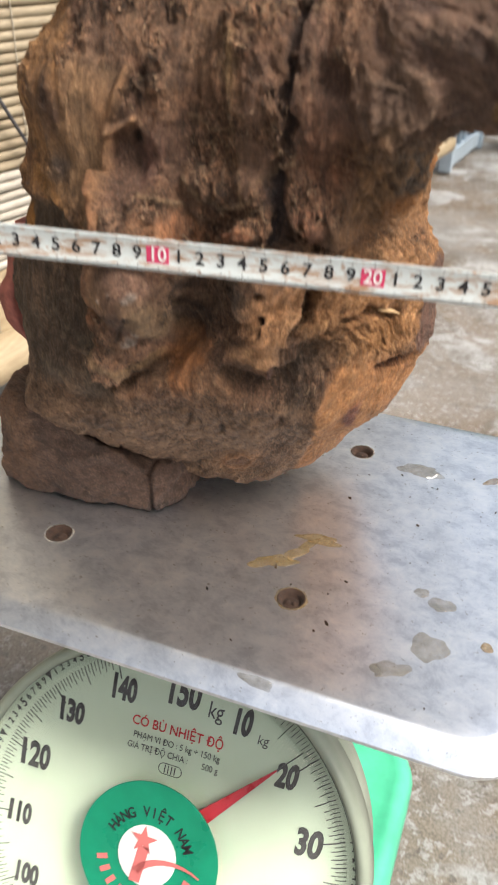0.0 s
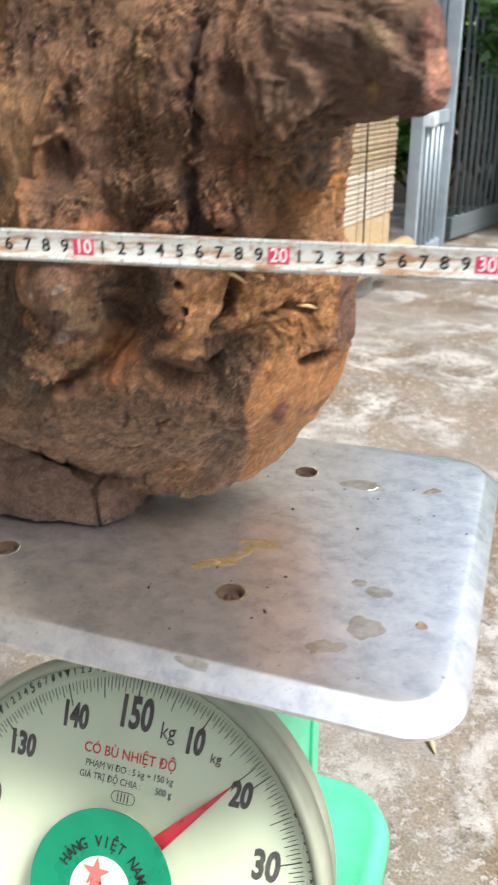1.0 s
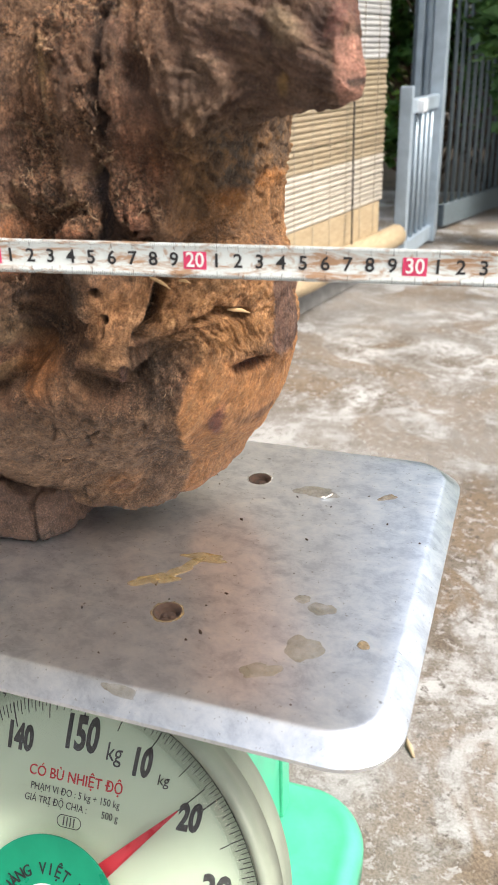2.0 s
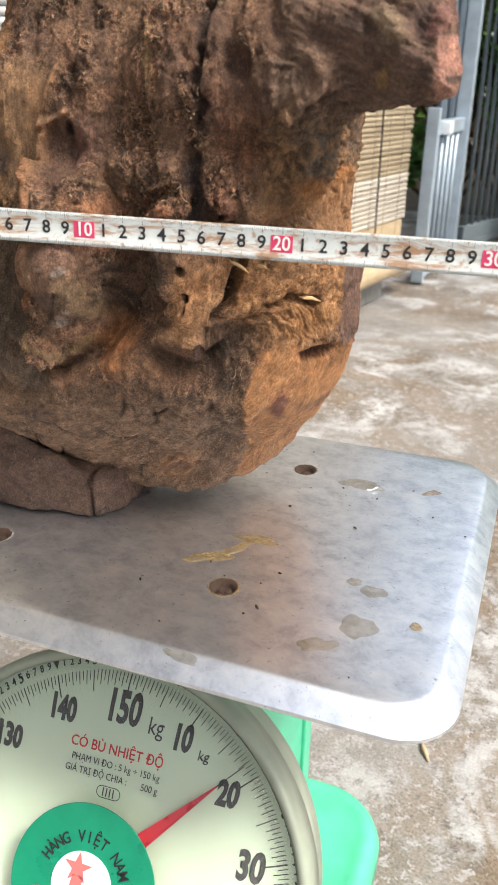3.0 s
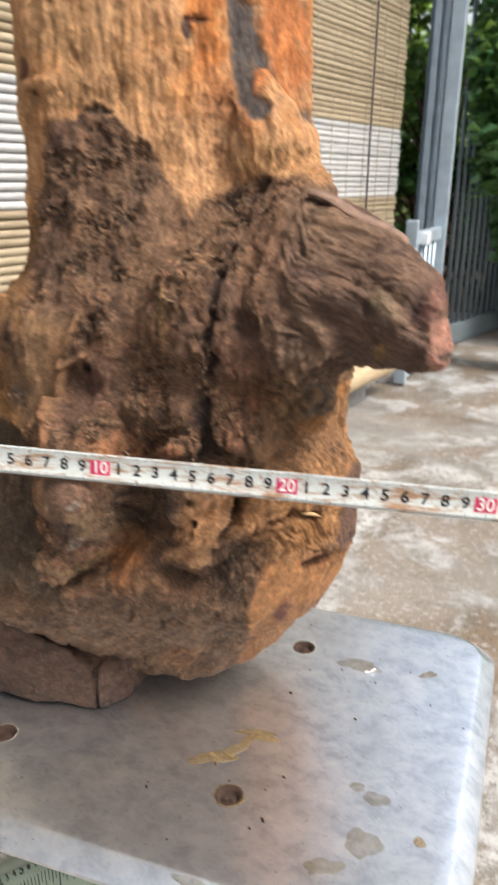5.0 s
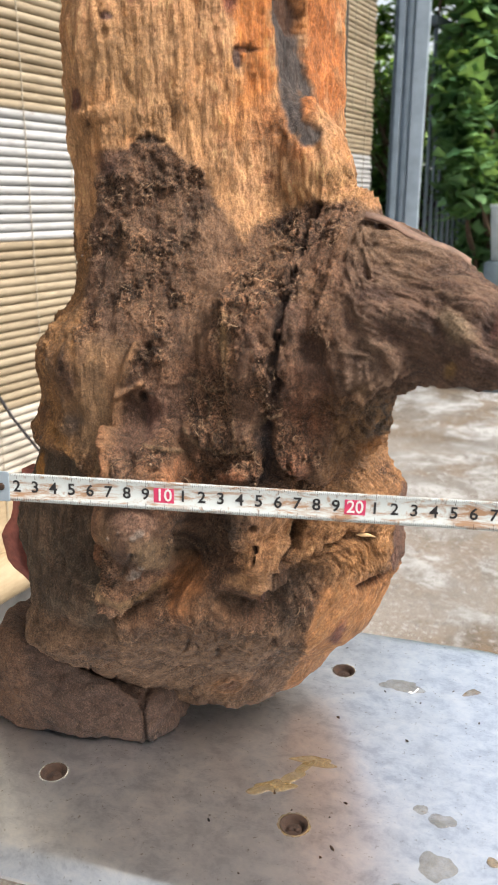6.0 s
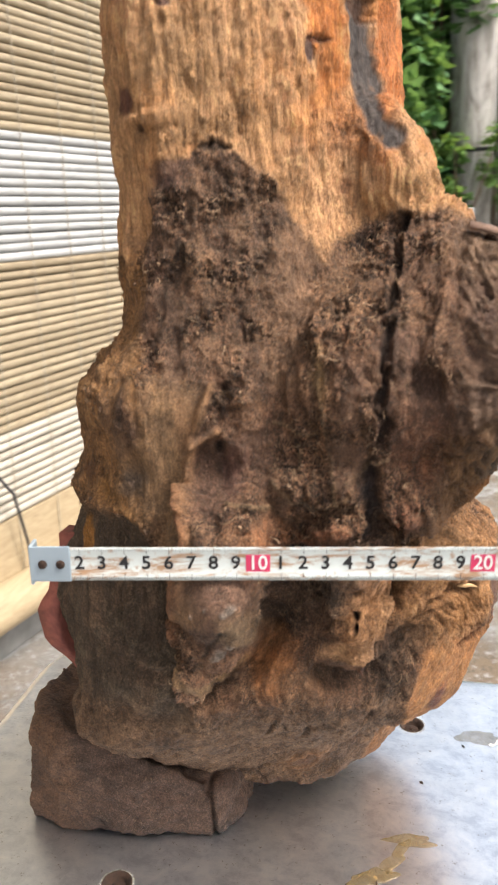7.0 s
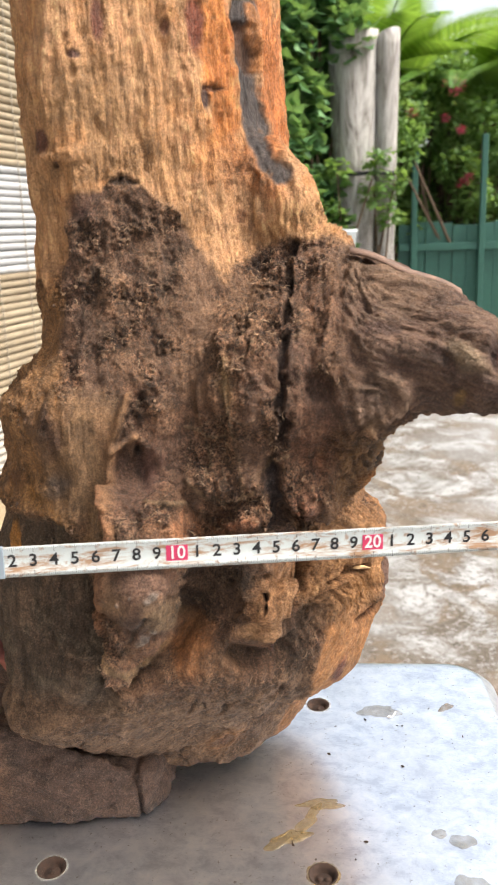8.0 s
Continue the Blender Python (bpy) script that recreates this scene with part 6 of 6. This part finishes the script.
def on_blind(d, z, out=0.0):
    return B0 + BD * d + BN * out + Vector((0, 0, z))


blind = tagged(empty("cane_blind", Matrix.Translation(on_blind(0.0, -0.30))), "hanging cane blind with pale and whitewashed bands", "blind")
BLIND_UP = Matrix.Translation(-on_blind(0.0, -0.30))
rr = random.Random(2)
D0, D1 = -2.2, 1.80
z = -0.165
k = 0
while z < 1.95:
    r = rr.uniform(0.0076, 0.0086)
    white = 0.285 < z < 0.505 or 1.02 < z < 1.20
    bm = bmesh.new()
    pts, radii = [], []
    for i in range(9):
        d = D0 + (D1 - D0) * i / 8 + (rr.uniform(-0.010, 0.010) if i in (0, 8) and z > 0.10 else 0)
        pts.append(on_blind(d, z + rr.uniform(-0.0012, 0.0012), rr.uniform(-0.001, 0.001)))
        radii.append(r * rr.uniform(0.9, 1.06))
    add_tube(bm, pts, radii, 8)
    bmesh.ops.recalc_face_normals(bm, faces=bm.faces)
    ob = part("slat", bm, CANE_WHITE if white else (CANE_PALE if z < -0.02 else CANE), blind, "", True)
    ob.data.transform(BLIND_UP)
    z += 0.0156 + rr.uniform(-0.0008, 0.0008)
    k += 1
for i in range(34):
    d = D0 + 0.08 + (D1 - D0 - 0.16) * i / 33
    ob = tube("string", [on_blind(d, -0.30 + 0.045 * q, 0.0088 + 0.001 * (q % 2)) for q in range(51)], 0.0010, STRING, blind, "", 6)
    ob.data.transform(BLIND_UP)
ob = tube("cord", [on_blind(1.50, -0.30, 0.03), on_blind(1.51, 0.4, 0.02), on_blind(1.52, 1.95, 0.014)], 0.003, DARK_STRING, blind, "dark pull cord", 6)
ob.data.transform(BLIND_UP)
ob = tube("tie_cord", [on_blind(-0.12, 0.16, 0.02), on_blind(-0.02, -0.02, 0.035), on_blind(0.06, -0.12, 0.03), on_blind(0.11, -0.34, 0.03)], 0.0028, DARK_STRING, blind, "loose dark tie cord", 6)
ob.data.transform(BLIND_UP)
pts = [on_blind(-2.3 + 4.20 * i / 24, -0.315 + 0.002 * math.sin(i * 2.1), 0.028) for i in range(25)]
ob = tube("bottom_pole", pts, [0.041 + (0.003 if i % 5 == 0 else 0) for i in range(25)], BAMBOO, blind, "thick pale bamboo pole", 16)
ob.data.transform(BLIND_UP)
ob = box("hem_board", (-0.006, D0, -0.30), (0.006, D1 - 0.02, -0.174), BAMBOO, blind, "wide pale cane strip", 0.002)
ob.data.transform(BLIND_UP @ Matrix.Translation(B0) @ Matrix(((BN.x, BD.x, 0, 0), (BN.y, BD.y, 0, 0), (0, 0, 1, 0), (0, 0, 0, 1))))
LOCAL = Matrix.Translation(B0) @ Matrix(((BN.x, BD.x, 0, 0), (BN.y, BD.y, 0, 0), (0, 0, 1, 0), (0, 0, 0, 1)))
tagged(box("plinth", (-0.22, -2.4, FLOOR_Z), (-0.02, 1.72, -0.36), CEMENT, None, "", 0.006, LOCAL), "dark cement plinth under the cane blind", "plinth", kind="structure")
# out of view: added to dim the overhead sky on the plate's edge
tagged(box("ceiling", (-0.60, -4.2, 2.302), (0.80, 1.70, 2.36), plain("pale_grey_eave_sheet", (0.60, 0.64, 0.70), 0.6, 0.0, 0.06, 6.0, 0.3), None, "", 0.006, LOCAL), "unseen pale grey eave sheet, added above the cane blind to dim the sky", "eave", kind="structure")
tagged(box("wall_west", (-0.45, -4.0, FLOOR_Z), (-0.28, 1.70, 2.3), CEMENT, None, "", 0.006, LOCAL), "dim cement wall behind the cane blind", "wall", kind="structure")


# ---- gate ----
gate = tagged(empty("steel_gate", pose(-0.26, 3.03, FLOOR_Z)), "open galvanised steel gate leaf with upright bars", "gate")
GATE_UP = Matrix.Translation((0.26, -3.03, -FLOOR_Z))
A, B = Vector((-0.312, 2.80, 0)), Vector((-0.262, 3.26, 0))
for name, q, w, z0, z1, mat in (("stile", A, 0.045, FLOOR_Z + 0.01, 0.19, ZINC), ("stile", B, 0.055, FLOOR_Z + 0.01, 2.3, ZINC)):
    ob = box(name, (q.x - w / 2, q.y - w / 2, z0), (q.x + w / 2, q.y + w / 2, z1), mat, gate, "", 0.003)
    ob.data.transform(GATE_UP)
for zz, h in ((0.12, 0.05), (FLOOR_Z + 0.05, 0.06)):
    bm = bmesh.new()
    ang = math.atan2(B.y - A.y, B.x - A.x)
    L = (B - A).length
    add_box(bm, (0.02, -0.015, -h / 2), (L - 0.02, 0.015, h / 2), 0.003, Matrix.Translation((A.x, A.y, zz)) @ Matrix.Rotation(ang, 4, "Z"))
    ob = part("rail", bm, ZINC, gate)
    ob.data.transform(GATE_UP)
for i in range(1, 6):
    q = A.lerp(B, i / 6)
    ob = tube("bar", [(q.x, q.y, FLOOR_Z + 0.06), (q.x, q.y, 0.11)], 0.008, ZINC, gate, "", 8)
    ob.data.transform(GATE_UP)
box("latch", (-0.325, 2.90, 0.095), (-0.262, 3.00, 0.140), plain("bright_steel", (0.72, 0.76, 0.80), 0.35, 0.2), gate, "pale latch plate", 0.004).data.transform(GATE_UP)
post = tagged(empty("gate_post", pose(-0.29, 3.42, FLOOR_Z)), "tall ribbed galvanised steel gate post", "gate post")
for i, (x0, x1, y0, mat) in enumerate(((-0.392, -0.372, 3.40, SLATE), (-0.372, -0.345, 3.36, ZINC), (-0.345, -0.331, 3.375, ZINC), (-0.331, -0.308, 3.36, ZINC), (-0.308, -0.291, 3.375, ZINC), (-0.291, -0.251, 3.35, ZINC))):
    ob = box("post_face" if i else "post_edge", (x0, y0, FLOOR_Z), (x1 - 0.0005, 3.48, 2.4), mat, post, "", 0.004)
    ob.data.transform(Matrix.Translation((0.29, -3.42, -FLOOR_Z)))

railing = tagged(empty("railing", pose(0.1, 4.2, FLOOR_Z)), "dark steel railing with close upright bars", "railing")
RUP = Matrix.Translation((-0.1, -4.2, -FLOOR_Z))
A, B = Vector((-0.245, 3.55, 0)), Vector((0.32, 5.2, 0))
ang = math.atan2(B.y - A.y, B.x - A.x)
L = (B - A).length
for zz, h in ((1.1, 0.04), (FLOOR_Z + 0.08, 0.07), (FLOOR_Z + 0.03, 0.03)):
    bm = bmesh.new()
    add_box(bm, (0, -0.015, -h / 2), (L, 0.015, h / 2), 0.003, Matrix.Translation((A.x, A.y, zz)) @ Matrix.Rotation(ang, 4, "Z"))
    part("rail", bm, SLATE, railing).data.transform(RUP)
for i in range(24):
    q = A.lerp(B, (i + 0.5) / 24)
    tube("bar", [(q.x, q.y, FLOOR_Z + 0.05), (q.x, q.y, 1.1)], 0.009, SLATE, railing, "", 8).data.transform(RUP)


# ---- planting behind the yard ----
def leaf_mesh(name, spots, size, seed, droop=0.4, width=0.45):
    """Many small folded leaves at the given spots, as one mesh."""
    rs = np.random.RandomState(seed)
    n = len(spots)
    c = np.array(spots)
    a = rs.uniform(0, 2 * np.pi, n)
    tilt = rs.uniform(-0.9, 0.5, n) - droop * 0.5
    L = size * rs.uniform(0.6, 1.3, n)
    d = np.stack([np.cos(a) * np.cos(tilt), np.sin(a) * np.cos(tilt), np.sin(tilt)], 1)
    side = np.stack([-np.sin(a), np.cos(a), rs.uniform(-0.4, 0.4, n)], 1)
    up = np.cross(side, d)
    W = L * width
    v = []
    for along, across, lift in ((0, 0, 0), (0.45, 1, 0.10), (0.5, 0, 0.0), (0.45, -1, 0.10), (1.0, 0, -0.18)):
        v.append(c + d * (along * L)[:, None] + side * (across * 0.5 * W)[:, None] + up * (lift * L)[:, None])
    verts = np.stack(v, 1).reshape(-1, 3)
    base = np.arange(n)[:, None] * 5
    faces = np.concatenate([base + np.array(f)[None] for f in ((0, 1, 2), (0, 2, 3), (1, 4, 2), (2, 4, 3))])
    me = bpy.data.meshes.new(name)
    me.from_pydata(verts.tolist(), [], faces.tolist())
    return me


def clump_spots(rs, centres, per, spread):
    out = []
    for c in centres:
        q = rs.normal(size=(per, 3))
        q *= (rs.uniform(0.35, 1.0, per) ** 0.5 / np.linalg.norm(q, axis=1))[:, None]
        out.append(np.array(c) + q * np.array(spread))
    return np.concatenate(out)


def shrub(name, label, category, centres, per, spread, size, material, seed, stems, width=0.45):
    rs = np.random.RandomState(seed)
    base = Vector(stems[0])
    top = tagged(empty(name, Matrix.Translation(base)), label, category)
    for c in centres:
        s0 = Vector(stems[rs.randint(len(stems))])
        c = Vector(c)
        mid = s0.lerp(c, 0.55) + Vector((rs.uniform(-.08, .08), rs.uniform(-.05, .05), rs.uniform(0, .08)))
        bm = bmesh.new()
        add_tube(bm, [s0, mid, c], [0.014, 0.009, 0.004], 6)
        ob = part("stem", bm, BARK, top, "", True)
        ob.data.transform(Matrix.Translation(-base))
    me = leaf_mesh("crown", clump_spots(rs, centres, per, spread), size, seed, 0.4, width)
    me.transform(Matrix.Translation(-base))
    mesh_object("crown", me, material, top, "")
    return top


rs = np.random.RandomState(21)
G = FLOOR_Z - 0.02
cen = [(rs.uniform(-0.95, 0.22), rs.uniform(4.3, 5.1), rs.uniform(-0.2, 1.9)) for _ in range(64)]
shrub("vine_thicket", "dense dark green vine thicket behind the gate", "vine", cen, 170, (0.17, 0.14, 0.17), 0.075, LEAF_DARK, 31, [(-0.5, 4.8, G), (-0.1, 4.9, G), (0.15, 4.8, G)], 0.8)
cen = [(rs.uniform(-0.02, 0.24), rs.uniform(3.85, 4.3), rs.uniform(0.3, 1.7)) for _ in range(34)]
cen += [(-0.20 + 0.34 * (y - 3.4) + rs.uniform(0.0, 0.10), y, rs.uniform(0.05, 1.5)) for y in np.linspace(3.5, 4.3, 40)]
shrub("climbing_vine", "leafy green climber beside the timber posts", "vine", cen, 110, (0.10, 0.10, 0.12), 0.085, leaf_material("climber_leaves", (0.035, 0.11, 0.045), (0.19, 0.36, 0.15)), 32, [(0.1, 4.2, G), (0.18, 4.25, G)], 0.9)
cen = [(0.34, 3.80, 0.52), (0.36, 3.78, 0.66), (0.16, 3.78, 0.62), (0.14, 3.78, 0.42), (0.42, 3.8, 0.40), (0.45, 3.85, 0.56)]
shrub("creeper", "small green creeper on the timber posts", "creeper", cen, 45, (0.06, 0.04, 0.07), 0.055, LEAF_BRIGHT, 41, [(0.34, 3.80, G), (0.15, 3.79, G)], 0.7)
cen = [(0.50 + 0.72 * rs.beta(1.6, 1.6), rs.uniform(4.36, 4.85), rs.uniform(0.25, 1.02)) for _ in range(66)]
cen += [(0.52, 4.1, 0.78), (0.47, 4.05, 0.70), (0.55, 4.2, 0.88), (0.78, 4.5, 1.12), (0.83, 4.5, 1.16)]
bush = shrub("flowering_shrub", "bright green shrub with pink flower heads", "shrub", cen, 240, (0.12, 0.12, 0.11), 0.047, LEAF_BRIGHT, 33, [(0.65, 4.6, G), (0.85, 4.65, G), (1.0, 4.6, G)], 0.6)
for x, y, z, r, mat in ((0.81, 4.33, 1.065, 0.048, PETAL), (0.575, 4.2, 0.91, 0.028, PETAL), (0.77, 4.36, 0.90, 0.024, PETAL), (0.855, 4.33, 0.83, 0.024, PETAL), (0.885, 4.32, 0.58, 0.034, PETAL), (0.855, 4.32, 0.545, 0.018, PETAL)):
    rs2 = np.random.RandomState(int(x * 999))
    q = rs2.normal(size=(70, 3))
    q = q / np.linalg.norm(q, axis=1)[:, None] * r * rs2.uniform(0.5, 1, 70)[:, None] + (x, y, z)
    me = leaf_mesh("flower_head", q, r * 0.75, 3, 0.0, 0.9)
    me.transform(Matrix.Translation((-0.65, -4.6, -G)))
    mesh_object("flower_head", me, mat, bush, "rounded pink flower head")

# two weathered timber posts
def timber(x, y, r, top, lean, seed, label):
    rs = np.random.RandomState(seed)
    bm = bmesh.new()
    rings = []
    ph = rs.uniform(0, 6.28, 6)
    for i in range(26):
        t = i / 25
        z = G + (top - G) * t
        ring = []
        for k in range(28):
            a = 2 * math.pi * k / 28
            rad = r * (1 - 0.28 * (1 - t)) * (1 + 0.05 * math.sin(2 * a + ph[0] + t) + 0.035 * math.sin(5 * a + ph[1] + 2 * t) + 0.02 * math.sin(11 * a + ph[2]) + 0.02 * rs.normal() * 0.4)
            ring.append((x + lean * t + rad * math.cos(a), y + rad * math.sin(a), z + (0.02 * math.cos(a + ph[3]) if i == 25 else 0)))
        rings.append(ring)
    add_rings(bm, rings)
    bmesh.ops.recalc_face_normals(bm, faces=bm.faces)
    ob = part("timber_post", bm, GREY_WOOD, None, "", True)
    return tagged(ob, label, "post", "old timber posts")


timber(0.262, 3.95, 0.118, 1.275, -0.012, 4, "thick silver-grey weathered timber post")
timber(0.405, 3.93, 0.056, 1.245, 0.012, 9, "slender silver-grey weathered timber post")
tagged(tube("wire_tie", [(0.13 + 0.03 * i, 3.825 + 0.012 * abs(i - 5), 0.60 + 0.002 * math.sin(i)) for i in range(12)], 0.010, DARK_STRING, None, "", 8), "black rubber tie round the timber posts", "tie")

# low green sheet fence with upright posts
fence = tagged(empty("sheet_fence", pose(0.9, 4.3, G)), "low dark green sheet metal fence", "fence")
FUP = Matrix.Translation((-0.9, -4.3, -G))
for i in range(26):
    x = 0.52 + 0.075 * i
    box("panel", (x, 4.29 + 0.006 * (i % 2), G), (x + 0.073, 4.30 + 0.006 * (i % 2), 0.345 + 0.012 * math.sin(i)), FENCE_GREEN, fence, "", 0.002).data.transform(FUP)
for x in (0.60, 0.97, 1.4, 1.9):
    box("post", (x - 0.016, 4.245, G), (x + 0.016, 4.28, 0.80), FENCE_GREEN, fence, "", 0.004).data.transform(FUP)
box("rail", (0.52, 4.262, 0.20), (2.4, 4.284, 0.24), FENCE_GREEN, fence, "", 0.003).data.transform(FUP)


# large feathery palm behind the fence
def palm(x, y, z, fronds, seed):
    rs = np.random.RandomState(seed)
    top = tagged(empty("cycad_palm", pose(x, y, G)), "large feathery green palm behind the fence", "palm")
    off = Matrix.Translation((-x, -y, -G))
    tube("trunk", [(x, y, G), (x + 0.01, y, z * 0.5), (x, y, z)], [0.13, 0.12, 0.10], BARK, top, "rough brown trunk", 14).data.transform(off)
    for f in range(fronds):
        a = 2 * math.pi * f / fronds + rs.uniform(-0.15, 0.15)
        rise = rs.uniform(0.35, 1.1)
        L = rs.uniform(1.2, 1.6)
        pts = []
        for i in range(22):
            t = i / 21
            rad = L * t * math.cos(rise * (1 - t * 0.4))
            pts.append(np.array((x + rad * math.cos(a), y + rad * math.sin(a), z + L * (t * math.sin(rise) - 0.55 * t * t))))
        verts, faces = [], []
        for i in range(1, 22):
            d = pts[i] - pts[i - 1]
            d /= np.linalg.norm(d)
            side = np.cross(d, (0, 0, 1))
            side /= np.linalg.norm(side)
            up = np.cross(side, d)
            for sub in range(3):
                p = pts[i - 1] + (pts[i] - pts[i - 1]) * sub / 3
                ln = 0.30 * math.sin(math.pi * min(1, (i + sub / 3) / 22.0) ** 0.7) + 0.03
                for sgn in (-1, 1):
                    tip = p + (side * sgn * 0.9 + d * 0.55 + up * 0.12) * ln
                    w = d * 0.012
                    mid = (p + tip) / 2 + up * 0.012
                    b = len(verts)
                    verts += [p - w * 0.5, p + w * 0.5, mid + w, tip, mid - w]
                    faces += [(b, b + 1, b + 2, b + 4), (b + 4, b + 2, b + 3)]
        me = bpy.data.meshes.new("frond")
        me.from_pydata([tuple(v) for v in verts], [], faces)
        bm = bmesh.new()
        bm.from_mesh(me)
        add_tube(bm, [tuple(p) for p in pts[::3]], [0.011 - 0.0012 * i for i in range(len(pts[::3]))], 5)
        bm.to_mesh(me)
        bm.free()
        me.transform(off)
        mesh_object("frond", me, FROND, top)
    return top


palm(1.25, 5.35, 0.95, 26, 3)
palm(0.55, 5.7, 1.15, 26, 8)

# distant hedge closing the yard
cen = [(rs.uniform(-3.2, 4.5), rs.uniform(7.4, 9.0), rs.uniform(-0.3, 1.7)) for _ in range(190)]
shrub("hedge", "tall mixed green hedge closing the garden", "hedge", cen, 130, (0.4, 0.3, 0.35), 0.15, leaf_material("hedge_leaves", (0.08, 0.19, 0.035), (0.26, 0.42, 0.09)), 35, [(-2.0, 7.4, G), (0.0, 7.4, G), (2.5, 7.4, G)], 0.6)

# bucket on an upturned pot
tagged(part("plant_pot", turned([(0.09, G), (0.10, -0.1), (0.095, 0.095), (0.08, 0.105)], 28, 0.150, 3.27), SLATE, None, "", True), "dark upturned plant pot", "pot")
bm = turned([(0.062, 0.106), (0.080, 0.32), (0.084, 0.325), (0.084, 0.335), (0.078, 0.335), (0.074, 0.31), (0.058, 0.112)], 36, 0.143, 3.27)
tagged(part("bucket", bm, BUCKET, None, "", True), "pale grey plastic bucket on a pot", "bucket")
